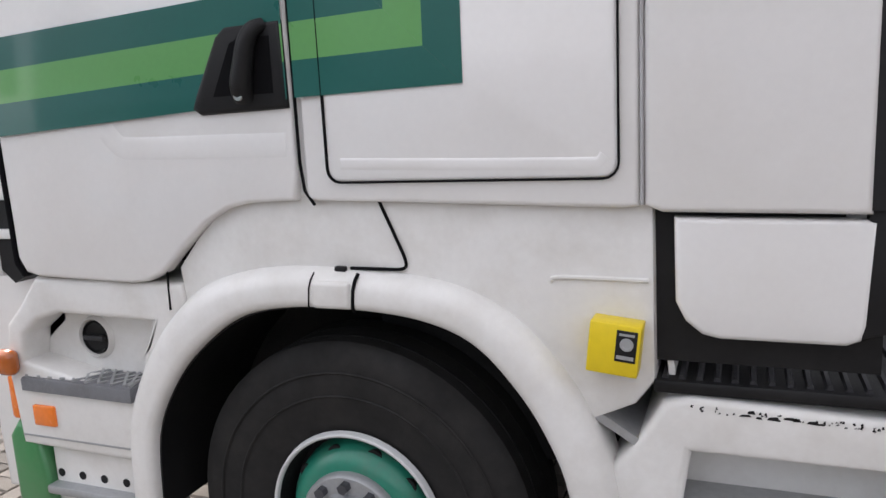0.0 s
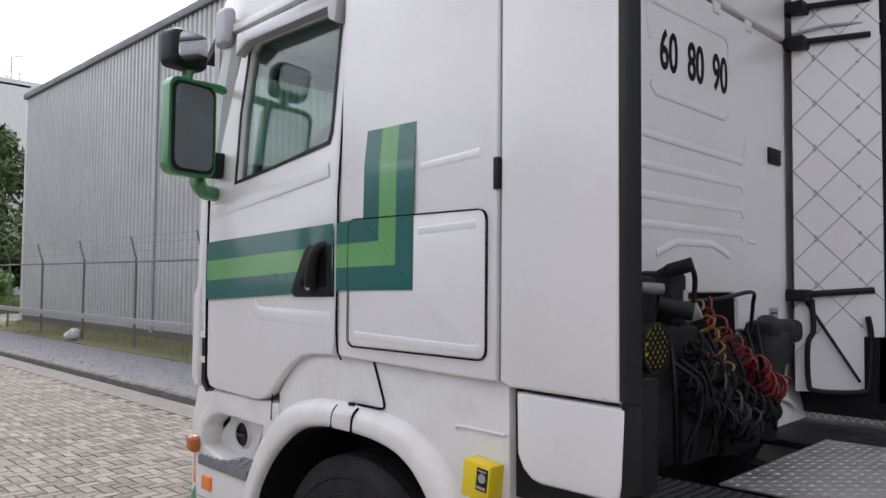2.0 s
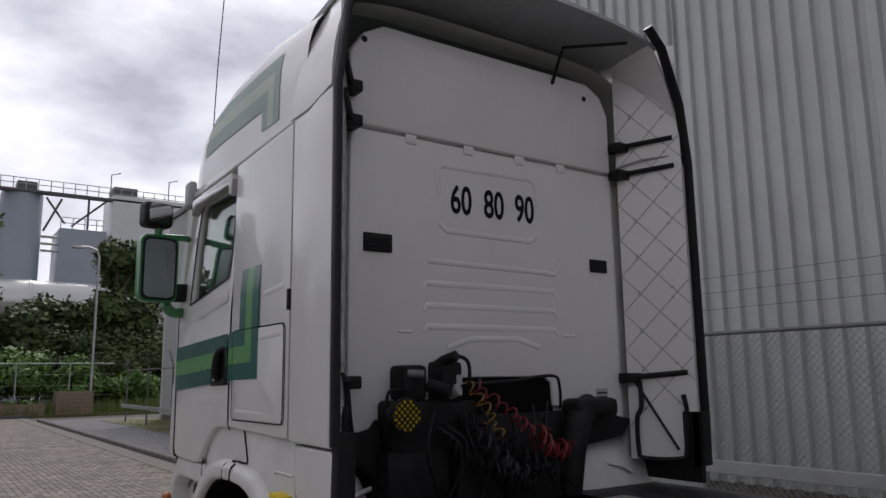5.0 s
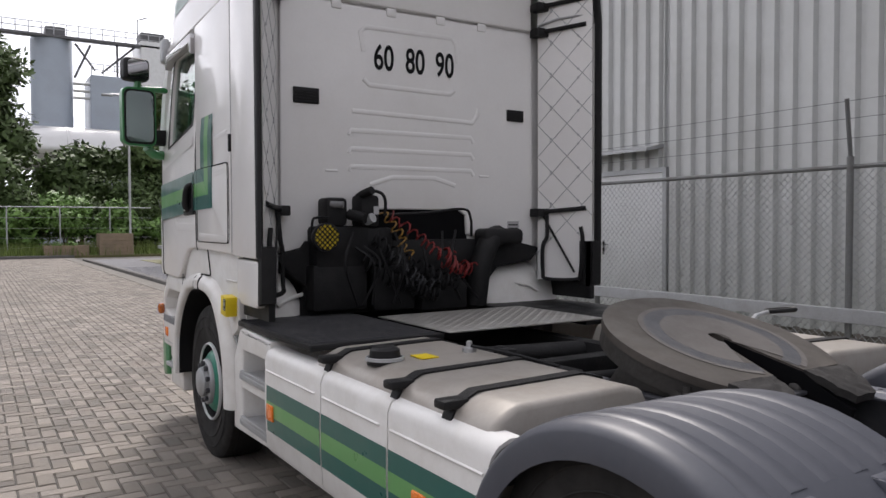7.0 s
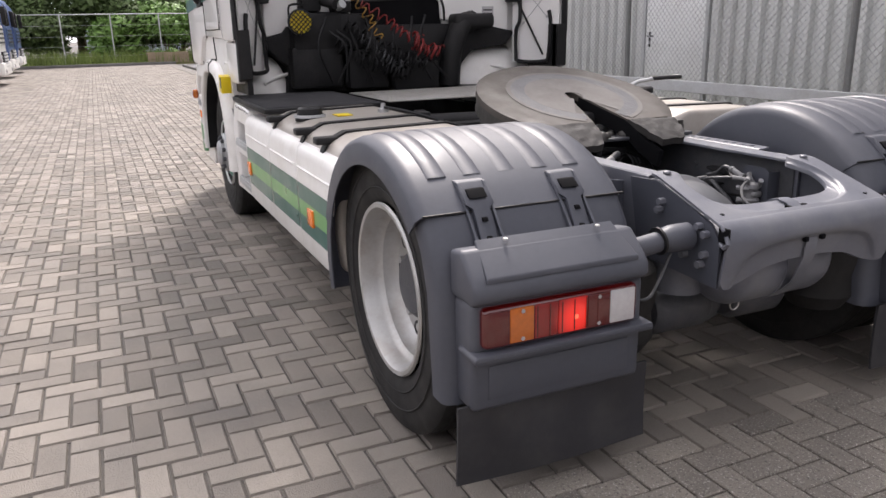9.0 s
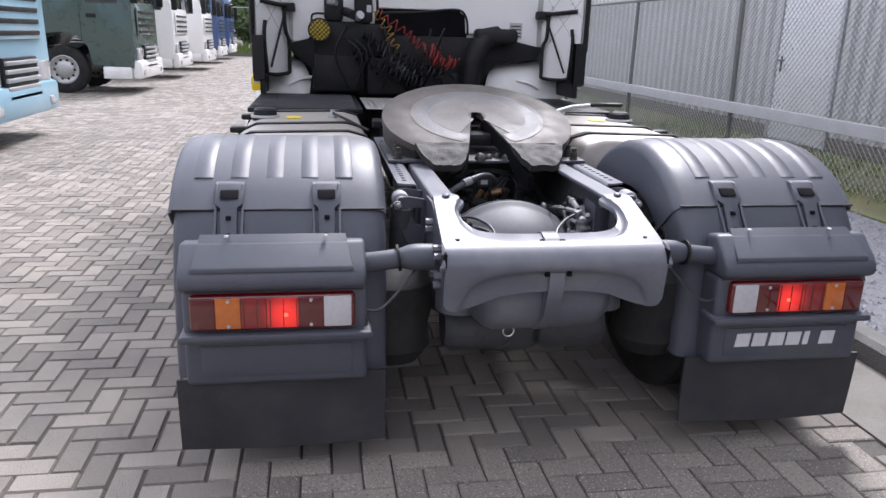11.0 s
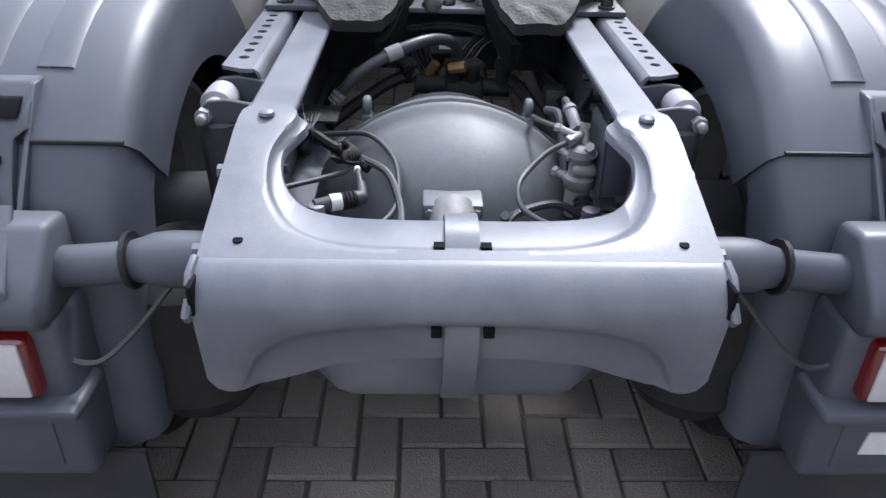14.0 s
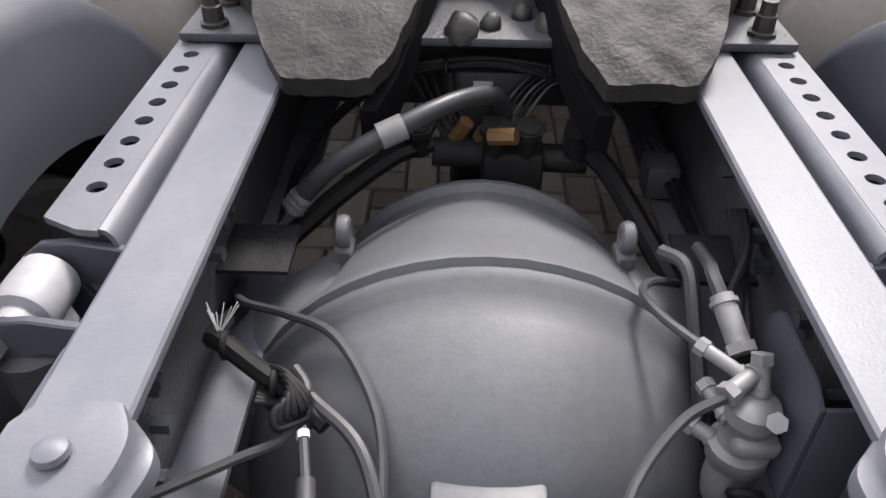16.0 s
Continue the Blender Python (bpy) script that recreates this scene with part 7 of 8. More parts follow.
def guard(s):
    def put(bm):
        return bm if s < 0 else flip(bm)
    path = guard_path()
    top = part("mudguard", put(guard_skin(path[5:24], -1.255, -0.53, 0.10, 0.19)), GREY_PLASTIC, truck, "grey plastic rear mudguard over twin wheels", smooth=50)
    part("front_section", put(guard_skin([(x, z, a) for x, z, a in path[:6]], -1.25, -0.535, 0.08)), GREY_PLASTIC, top, smooth=50)
    rear = [(4.27, 0.885, radians(38)), (4.33, 0.80, radians(22)), (4.375, 0.66, 0.1), (4.40, 0.33, 0.0)]
    part("rear_section", put(guard_skin(rear, -1.235, -0.535, 0.09, 0.13)), GREY_PLASTIC, top, smooth=50)
    part("section_joint", put(bm_tube([(4.281, y, 0.878) for y in (-1.24, -0.9, -0.54)], 0.004, 6)), BLACK, top)
    # raised ribs over the crown
    for k in range(5):
        y = -1.145 + 0.118 * k
        rows = []
        for x, z, a in path[7:22]:
            nx, nz = math.cos(a), math.sin(a)
            rows.append([(x + nx * d, y + w, z + nz * d) for w, d in ((-0.034, -0.002), (-0.028, 0.004), (0.028, 0.004), (0.034, -0.002))])
        part("rib", put(bm_grid(rows)), GREY_PLASTIC, top, smooth=60)
    # rubber latches
    for y in (-1.055, -0.735):
        lt = bm_prism([(y - 0.046, 0.956), (y, 0.956), (y + 0.046, 0.956), (y + 0.046, 0.93), (y + 0.046, 0.898), (y + 0.028, 0.885), (y + 0.028, 0.83), (y + 0.028, 0.775), (y - 0.028, 0.775), (y - 0.028, 0.83), (y - 0.028, 0.885), (y - 0.046, 0.898), (y - 0.046, 0.93)], "x", -0.03, 0.012, 0.005)
        for v in lt.verts:
            v.co.x += gx(v.co.z)
        latch = part("latch", put(lt), GREY_PLASTIC, top, "grey rubber mudguard latch")
        # raised black pads paint the dark of the latch openings
        for z0, z1, w in ((0.914, 0.937, 0.030), (0.852, 0.864, 0.009), (0.802, 0.813, 0.008)):
            hb_ = bm_box(0.004, 0.018, y - w, y + w, z0, z1, 0.002)
            for v in hb_.verts:
                v.co.x += gx(v.co.z)
            part("slot", put(hb_), RECESS, latch)
        for dy in (-0.043, 0.043):
            bar_ = bm_box(-0.02, 0.022, y + dy - 0.005, y + dy + 0.005, 0.79, 0.955, 0.003)
            for v in bar_.verts:
                v.co.x += gx(v.co.z)
            part("latch_rib", put(bar_), GREY_PLASTIC, latch)
    # lamp carrier: hood, lamp, lower panel and flap
    hood = bm_prism([(4.36, 0.80), (4.43, 0.81), (4.50, 0.745), (4.52, 0.72), (4.525, 0.685), (4.50, 0.665), (4.36, 0.665)], "y", -1.195, -0.615)
    bmesh.ops.bevel(hood, geom=hood.edges[:], offset=0.014, segments=3, affect="EDGES", profile=0.5)
    hd_ = part("lamp_hood", put(hood), GREY_PLASTIC, top, "grey plastic lamp hood")
    pan = bm_prism([(4.40, -1.135), (4.515, -1.155), (4.515, -0.655), (4.40, -0.675)], "z", 0.0, 0.012, 0.004)
    for v in pan.verts:
        v.co.z += 0.832 - 0.86 * (v.co.x - 4.40) if v.co.x > 4.43 else 0.815
    part("hood_panel", put(pan), GREY_PLASTIC, hd_)
    for y in (-1.05, -0.74):
        part("screw", put(bm_lathe([(0.0, 0.008), (0.004, 0.007), (0.005, 0.0)], "z", (4.425, y, 0.824), 10)), STEEL, hd_)
    box_ = bm_box(4.37, 4.49, -1.19, -0.61, 0.34, 0.67, 0.02, 3)
    part("lamp_carrier", put(box_), GREY_PLASTIC, top)
    ledge = bm_prism(rounded(-1.20, -0.595, 0.505, 0.53, 0.012), "x", 4.42, 4.53, 0.006)
    part("lamp_ledge", put(ledge), GREY_PLASTIC, top)
    part("panel_recess", put(bm_box(4.485, 4.4935, -1.14, -0.66, 0.375, 0.48, 0.004)), GREY_PLASTIC, top)
    lamp = part("tail_lamp", put(bm_box(4.46, 4.515, -1.165, -0.65, 0.54, 0.658, 0.014, 3)), RED_LENS, top, "lit rear lamp cluster")
    for nm, y0, y1, mt in (("marker_lens", -1.155, -1.087, RED_LENS), ("indicator_lens", -1.085, -1.008, ORANGE_LENS), ("brake_lens", -1.006, -0.93, RED_LIT), ("tail_lens", -0.928, -0.83, RED_LIT), ("fog_lens", -0.828, -0.752, RED_LENS), ("reverse_lens", -0.75, -0.662, CLEAR_LENS)):
        part(nm, put(bm_box(4.50, 4.5185, y0, y1, 0.548, 0.65, 0.004)), mt, lamp)
    part("bulb", put(bm_lathe([(4.515, 0.009), (4.5195, 0.007), (4.521, 0.0)], "x", (0, -0.868, 0.592), 14)), RED_BULB, lamp)
    for k in range(6):
        part("lens_rib", put(bm_box(4.515, 4.5205, -1.0 + 0.041 * k, -0.997 + 0.041 * k, 0.552, 0.646)), RED_LENS, lamp)
    for y in (-1.045, -0.79):
        for z in (0.558, 0.64):
            part("screw", put(bm_cyl((4.515, y, z), (4.521, y, z), 0.006, 8)), GALV, lamp)
    fb = bm_grid([[(4.455 + 0.012 * math.sin(6 * y + z * 7), y, z) for y in np.linspace(-1.225, -0.545, 12)] for z in (0.355, 0.27, 0.18, 0.095)])
    part("mud_flap", put(solid(fb, 0.01)), FLAP_RUBBER, top, "black rubber mud flap")
    return top


guards = [guard(-1), guard(1)]
# maker's mark on the right panel, as plain bars
for k in range(6):
    y, w = 0.70 + 0.066 * k, (0.054, 0.052, 0.056, 0.054, 0.022, 0.056)[k]
    pb = bm_prism([(y, 0.410), (y + w, 0.410), (y + w + 0.006, 0.460), (y + 0.006, 0.460)], "x", 4.492, 4.4965)
    part("mark_bar", pb, LOGO, guards[1], "pale silver mark", smooth=0)

# ---- fuel tank, deck plate and side skirts
tp = [(-1.19, 0.42), (-1.21, 0.6), (-1.20, 0.86), (-1.165, 0.935), (-1.08, 0.975), (-0.62, 0.985), (-0.53, 0.96), (-0.49, 0.88), (-0.48, 0.45), (-0.55, 0.38), (-1.1, 0.38)]
for s in (-1, 1):
    bb = bm_prism([(s * abs(y), z) for y, z in tp], "x", 1.92, 3.28)
    bmesh.ops.bevel(bb, geom=bb.edges[:], offset=0.025, segments=3, affect="EDGES", profile=0.5)
    tank = part("fuel_tank", bb, TANK, truck, "dull aluminium fuel tank", smooth=45)
    for x in (2.06, 2.68, 3.04):
        sp = [(x, s * (abs(y) + (0.006 if abs(y) > 0.8 else -0.006)), z + 0.007) for y, z in tp[1:8]]
        part("tank_strap", solid(bm_grid([[(px - 0.028, py, pz) for px, py, pz in sp], [(px + 0.028, py, pz) for px, py, pz in sp]]), 0.008), BLACK, tank, "black tank strap")
        part("strap_bolt", bm_box(x - 0.035, x + 0.035, s * 1.17 - 0.05, s * 1.17 + 0.05, 0.93, 0.962, 0.008), BLACK, tank)
    cap = part("filler_cap", bm_lathe([(0.96, 0.075), (0.985, 0.075), (0.99, 0.065), (1.02, 0.062), (1.03, 0.05), (1.03, 0.0)], "z", (2.36, s * 1.06, 0.0), 24), BLACK, tank, "round tank filler cap")
    part("cap_ring", bm_lathe([(0.978, 0.082), (0.990, 0.080), (0.992, 0.074), (0.985, 0.072)], "z", (2.36, s * 1.06, 0.0), 24), GALV, tank)
    part("yellow_label", bm_box(2.36, 2.46, s * 0.9 - 0.04, s * 0.9 + 0.04, 0.981, 0.985), YELLOW, tank)
    part("sender", bm_lathe([(0.98, 0.03), (1.0, 0.03), (1.005, 0.015), (1.03, 0.012), (1.03, 0.0)], "z", (2.42, s * 0.68, 0.0), 14), GALV, tank)
    part("sender_cable", bm_tube(curve_points([(2.42, s * 0.68, 1.01), (2.6, s * 0.62, 1.0), (2.8, s * 0.5, 0.96)], 5), 0.008, 6), CABLE, tank)
deck = part("deck_plate", bm_box(1.12, 1.92, -0.46, 0.60, 0.985, 0.993, 0.002), ALU, truck, "scuffed aluminium checker plate deck")
cb_v, cb_f = [], []
for i in range(22):
    for j in range(28):
        x, y = 1.14 + 0.0355 * i, -0.445 + 0.0372 * j
        a = 0.785 if (i + j) % 2 else -0.785
        k = len(cb_v)
        for du, dv, dz in ((-0.014, 0, 0), (0, -0.004, 0.0), (0.014, 0, 0), (0, 0.004, 0), (0, 0, 0.003)):
            cb_v.append((x + du * math.cos(a) - dv * math.sin(a), y + du * math.sin(a) + dv * math.cos(a), 0.993 + dz))
        cb_f += [(k, k + 1, k + 4), (k + 1, k + 2, k + 4), (k + 2, k + 3, k + 4), (k + 3, k, k + 4)]
me = bpy.data.meshes.new("checker_studs")
me.from_pydata(cb_v, [], cb_f)
me.materials.append(ALU)
o = new("checker_studs", me)
o.parent = deck
o["kind"] = "stuff"
for x, y0, y1, z, r in ((1.98, -0.28, 0.28, 0.86, 0.05), (2.2, -0.3, 0.3, 0.8, 0.03), (2.62, -0.3, 0.3, 0.84, 0.04)):
    part("frame_pipe", bm_cyl((x, y0, z), (x + 0.1, y1, z), r, 12), BLACK_METAL, truck)
for k in range(8):
    x, y = rnd.uniform(2.0, 2.9), rnd.choice((-0.42, 0.42)) + rnd.uniform(-0.03, 0.03)
    part("frame_fitting", bm_box(x, x + rnd.uniform(0.04, 0.1), y - 0.03, y + 0.03, 0.92, 0.92 + rnd.uniform(0.02, 0.06), 0.008), BLACK_METAL, truck)
for k in range(3):
    hose([(1.9, -0.1 + 0.1 * k, 0.86), (2.3, -0.2 + 0.12 * k, 0.80), (2.8, 0.05 * k, 0.85), (3.2, -0.1 + 0.1 * k, 0.82)], 0.016, BLACK_METAL, "frame_hose")

SK = [(-1.13, 0.905), (-1.175, 0.905), (-1.21, 0.885), (-1.225, 0.85), (-1.228, 0.6), (-1.22, 0.40), (-1.20, 0.365)]


def skirt_panel(x0, x1, s, slant=0.0):
    rows = []
    for f in (0.0, 0.004 / (x1 - x0), 0.5, 1 - 0.004 / (x1 - x0), 1.0):
        row = []
        for y, z in SK:
            x = x0 + (x1 - x0) * f + (slant * (z - 0.9) * f)
            row.append((x, s * (-y) if s > 0 else y, z))
        rows.append(row)
    return solid(bm_grid(rows), 0.012)


def on_skirt(z):
    zs = [p[1] for p in SK][::-1]
    ys = [p[0] for p in SK][::-1]
    return float(np.interp(z, zs, ys))


for s in (-1, 1):
    for x0, x1, sl in ((1.345, 2.072, 0), (2.080, 2.692, 0), (2.700, 3.36, 0.43)):
        sk = part("side_skirt", skirt_panel(x0, x1, s, sl), WHITE_PLASTIC, truck, "white side skirt panel with green stripes", smooth=50)
        for z1, z0, mt in ((0.718, 0.640, DARK_GREEN), (0.640, 0.566, LIGHT_GREEN), (0.566, 0.484, DARK_GREEN)):
            rows = []
            for z in np.linspace(z0, z1, 4):
                e1 = x1 + (sl * (z - 0.9)) - 0.004
                rows.append([(x, s * (-on_skirt(z) + 0.0025), z) for x in np.linspace(x0 + 0.03 if x0 < 1.4 else x0 + 0.002, e1, 3)])
            part("stripe", bm_grid(rows), mt, sk)
        crease_b = bm_tube([(x0 + 0.02, s * 1.2275, 0.79), (x1 - 0.06, s * 1.2275, 0.79)], 0.006, 6)
        part("skirt_crease", crease_b, WHITE_PLASTIC, sk)
    for x in (1.435, 2.93):
        part("side_marker", bm_box(x - 0.045, x + 0.045, s * 1.2275 - 0.012, s * 1.2275 + 0.012, 0.545, 0.625, 0.005), ORANGE, truck, "orange side marker")
    # step box between the front wheel and the skirt
    st = part("step_box", bm_prism([(0.70, 0.34), (0.70, 0.76), (0.76, 0.83), (0.82, 0.935), (0.88, 0.955), (1.345, 0.93), (1.345, 0.36)], "y", s * 0.7, s * 1.2, 0.02, 3,
              holes=[[(0.86, 0.42), (0.86, 0.60), (1.32, 0.60), (1.32, 0.42)], [(0.86, 0.68), (0.88, 0.82), (1.32, 0.82), (1.32, 0.68)]]), WHITE_PLASTIC, truck, "white step box with two treads")
    part("step_back", bm_box(0.84, 1.34, min(s * 1.04, s * 1.06), max(s * 1.04, s * 1.06), 0.4, 0.84), WHITE_PLASTIC, st)
    for z in (0.42, 0.68):
        tr_ = part("step_tread", bm_box(0.86, 1.32, min(s * 1.06, s * 1.215), max(s * 1.06, s * 1.215), z - 0.02, z + 0.012, 0.005), GALV, st)
        part("tread_rail", bm_box(0.87, 1.31, s * 1.2 - 0.012, s * 1.2 + 0.012, z + 0.01, z + 0.03, 0.004), GALV, tr_)
# worn black scuffs along the step edge
for k in range(70):
    x = 0.86 + 0.48 * rnd.random() ** 0.8
    w, h = rnd.uniform(0.002, 0.007), rnd.uniform(0.002, 0.006)
    if k < 8:
        x, w, h = 0.97 + 0.022 * k + rnd.uniform(-0.006, 0.006), rnd.uniform(0.012, 0.026), rnd.uniform(0.003, 0.008)
    z = 0.925 - 0.03 * (x - 0.9) + rnd.uniform(-0.006, 0.006)
    part("scuff", bm_prism([(x, z), (x + w, z + rnd.uniform(-0.002, 0.002)), (x + w * 0.8, z + h), (x + w * 0.2, z + h * 0.8)], "y", -1.198, -1.2012), BLACK, truck, smooth=0)

# ---------------------------------------------------------------- parked trucks along the yard
def parked_truck(x, y_front, paint, label):
    """A cab-over truck that faces +y; its near side looks towards +x."""
    t = thing("parked_truck", label, "truck", (x, y_front, 0), group="parked trucks in a row")
    W = 1.22

    def box(name, x0, x1, y0, y1, z0, z1, mat, parent=t, bev=0.03, lab=""):
        return part(name, bm_box(x0, x1, y0, y1, z0, z1, bev, 2), mat, parent, lab)
    cab = bm_prism([(-2.3, 0.95), (-2.07, 0.98), (-2.0, 1.12), (-1.8, 1.24), (-1.5, 1.28), (-1.15, 1.2), (-0.98, 1.0), (-0.9, 0.6), (-0.05, 0.55), (0.0, 0.9), (-0.02, 1.9), (-0.16, 2.75), (-0.4, 3.1), (-0.9, 3.35), (-2.3, 3.3)], "x", -W, W, 0.03, 2)
    c = part("cab", cab, paint, t)
    box("windscreen", -1.05, 1.05, -0.12, -0.02, 1.95, 2.6, WIND_GLASS, c, 0.02)
    for s in (-1, 1):
        box("side_window", s * W - 0.006, s * W + 0.006, -0.95, -0.3, 1.9, 2.55, WIND_GLASS, c, 0.004)
        box("door_handle", s * W - 0.01, s * W + 0.02, -0.95, -0.75, 1.6, 1.68, BLACK, c, 0.006)
        box("door_joint", s * W - 0.003, s * W + 0.003, -1.08, -1.07, 1.0, 2.7, BLACK, c, 0)
        wx = s * (W - 0.16)
        ty = part("wheel", bm_lathe([(-0.14, 0.3), (-0.15, 0.42), (-0.13, 0.5), (0.13, 0.5), (0.15, 0.42), (0.14, 0.3)], "x", (wx, -1.5, 0.5), 32), RUBBER, t)
        part("rim", bm_lathe([(s * 0.145, 0.305), (s * 0.15, 0.29), (s * 0.12, 0.27), (s * 0.1, 0.2), (s * 0.13, 0.16), (s * 0.15, 0.1), (s * 0.15, 0.0)], "x", (wx, -1.5, 0.5), 32), RIM, ty)
        for k in range(10):
            a = 2 * math.pi * k / 10
            part("hand_hole", bm_cyl((wx + s * 0.1, -1.5 + 0.205 * math.cos(a), 0.5 + 0.205 * math.sin(a)), (wx + s * 0.115, -1.5 + 0.205 * math.cos(a), 0.5 + 0.205 * math.sin(a)), 0.028, 8), BLACK_METAL, ty)
        box("headlamp", s * 0.85 - 0.24, s * 0.85 + 0.24, -0.02, 0.05, 0.72, 0.98, CLEAR_LENS, c, 0.02)
        box("side_step", s * (W - 0.05) - 0.06, s * (W - 0.05) + 0.06, -0.7, -0.1, 0.32, 0.58, WHITE_PLASTIC, c, 0.03)
        part("mirror", bm_box(s * (W + 0.14) - 0.05, s * (W + 0.14) + 0.05, 0.0, 0.16, 1.9, 2.5, 0.04, 2), BLACK, c)
    bp = box("bumper", -1.2, 1.2, -0.1, 0.1, 0.32, 0.72, WHITE_PLASTIC if paint is not BLUE_PAINT else paint, t, 0.06)
    gr = box("lower_grille", -0.55, 0.55, 0.0, 0.07, 0.5, 1.05, BLACK, t, 0.02)
    for k in range(5):
        box("grille_slat", -0.53, 0.53, 0.05, 0.1, 0.56 + 0.1 * k, 0.61 + 0.1 * k, GALV, gr, 0.008)
    g2 = box("upper_grille", -0.95, 0.95, 0.0, 0.03, 1.25, 1.85, paint, t, 0.02)
    for k in range(4):
        box("grille_slot", -0.85, 0.85, 0.02, 0.045, 1.3 + 0.14 * k, 1.36 + 0.14 * k, BLACK, g2, 0.01)
    box("fog_lamp", -1.0, -0.8, 0.08, 0.115, 0.4, 0.52, CLEAR_LENS, bp, 0.02)
    box("fog_lamp", 0.8, 1.0, 0.08, 0.115, 0.4, 0.52, CLEAR_LENS, bp, 0.02)
    box("chassis", -0.45, 0.45, -6.0, -1.9, 0.6, 0.95, BLACK_METAL, t, 0.02)
    for s in (-1, 1):
        part("rear_wheel", bm_lathe([(-0.28, 0.3), (-0.3, 0.42), (-0.28, 0.5), (0.28, 0.5), (0.3, 0.42), (0.28, 0.3)], "x", (s * 0.92, -5.0, 0.5), 28), RUBBER, t)
    return t


PARK_Y = -4.7
for x, paint, lab_, dy in ((-3.4, BLUE_PAINT, "pale blue cab-over truck parked in the row", 0.27), (-12.2, OLIVE_PAINT, "green cab-over truck parked in the row", 0.0), (-17.5, WHITE, "white cab-over truck parked in the row", -0.1),
                           (-22.5, WHITE, "white cab-over truck parked in the row", 0.0), (-28.2, NAVY_PAINT, "dark blue cab-over truck parked in the row", -0.2), (-33.2, NAVY_PAINT, "dark blue cab-over truck parked in the row", -0.3)):
    parked_truck(x, PARK_Y + dy, paint, lab_)

# ---------------------------------------------------------------- planting at the end of the yard
def leaf_cloud(name, blobs, count, size, mat, parent):
    """Many small leaf blades scattered through uneven clumps."""
    v_, f_ = [], []
    total = sum(b_[3] ** 2 for b_ in blobs)
    for bx, by, bz, br in blobs:
        for _ in range(int(count * br * br / total)):
            d = Vector((rnd.gauss(0, 1), rnd.gauss(0, 1), rnd.gauss(0, 1))).normalized()
            r = br * (0.55 + 0.5 * rnd.random()) * (1 + 0.35 * noise.noise(d * 2.3 + Vector((bx, by, bz))))
            c = Vector((bx, by, bz)) + Vector((d.x, d.y, d.z * 0.85)) * r
            if c.z < 0.05:
                continue
            u = Vector((rnd.gauss(0, 1), rnd.gauss(0, 1), rnd.gauss(0, 0.7))).normalized()
            w = u.cross(d + Vector((0.01, 0.02, 0.3))).normalized()
            s = size * rnd.uniform(0.6, 1.4)
            k = len(v_)
            v_.extend((c - u * s, c + w * s * 0.45, c + u * s, c - w * s * 0.45))
            f_.append((k, k + 1, k + 2, k + 3))
    me = bpy.data.meshes.new(name)
    me.from_pydata([tuple(p) for p in v_], [], f_)
    me.materials.append(mat)
    ob = new(name, me)
    ob.parent = parent
    ob["kind"] = "stuff"
    return ob


def tree(x, y, h, r, mat, label, count=5200, leaf=0.17):
    t = thing("tree", label, "tree", (x, y, 0), group="trees at the end of the yard")
    pts = curve_points([(0, 0, 0), (0.1, 0.05, h * 0.25), (-0.1, 0.1, h * 0.55), (0.05, 0, h * 0.85)], 5)
    part("trunk", bm_tube(pts, 0.2, 10, None, [0.02 * h * (1 - 0.8 * i / (len(pts) - 1)) + 0.02 for i in range(len(pts))]), BARK, t)
    blobs = []
    for k in range(9):
        a, z = rnd.uniform(0, 6.28), h * rnd.uniform(0.22, 0.8)
        e = (r * 0.62 * math.cos(a), r * 0.62 * math.sin(a), z + h * 0.1)
        part("limb", bm_tube(curve_points([(0, 0, z * 0.8), (e[0] * 0.5, e[1] * 0.5, z), e], 4), 0.05, 6, None, [0.09, 0.085, 0.08, 0.075, 0.065, 0.055, 0.045, 0.035, 0.02]), BARK, t)
        blobs.append((*e, r * rnd.uniform(0.38, 0.6)))
    blobs.append((0, 0, h * 0.86, r * 0.5))
    leaf_cloud("crown", blobs, count, leaf, mat, t)
    return t


def bush(x, y, r, h, mat, label, count=2600):
    t = thing("bush", label, "bush", (x, y, 0), group="bushes at the end of the yard")
    for k in range(5):
        a = rnd.uniform(0, 6.28)
        part("stem", bm_tube([(0, 0, 0), (0.4 * r * math.cos(a), 0.4 * r * math.sin(a), h * 0.7)], 0.03, 5), BARK, t)
    blobs = [(rnd.uniform(-0.6, 0.6) * r, rnd.uniform(-0.6, 0.6) * r, h * rnd.uniform(0.3, 0.75), r * rnd.uniform(0.35, 0.6)) for _ in range(8)]
    leaf_cloud("leaves", blobs, count, 0.14, mat, t)
    return t


END_X = -37.0
end_kerb = tagged(part("end_kerb", bm_box(END_X - 0.15, END_X, -14, 1.9, -0.01, 0.14, 0.02), KERB), "dark concrete kerb closing the yard", "kerb", kind="structure")
end_verge = tagged(part("end_verge", bm_box(-60, END_X - 0.15, -30, 40, -0.01, 0.1), SOIL, smooth=0), "overgrown grassy verge beyond the yard", "verge", kind="structure")

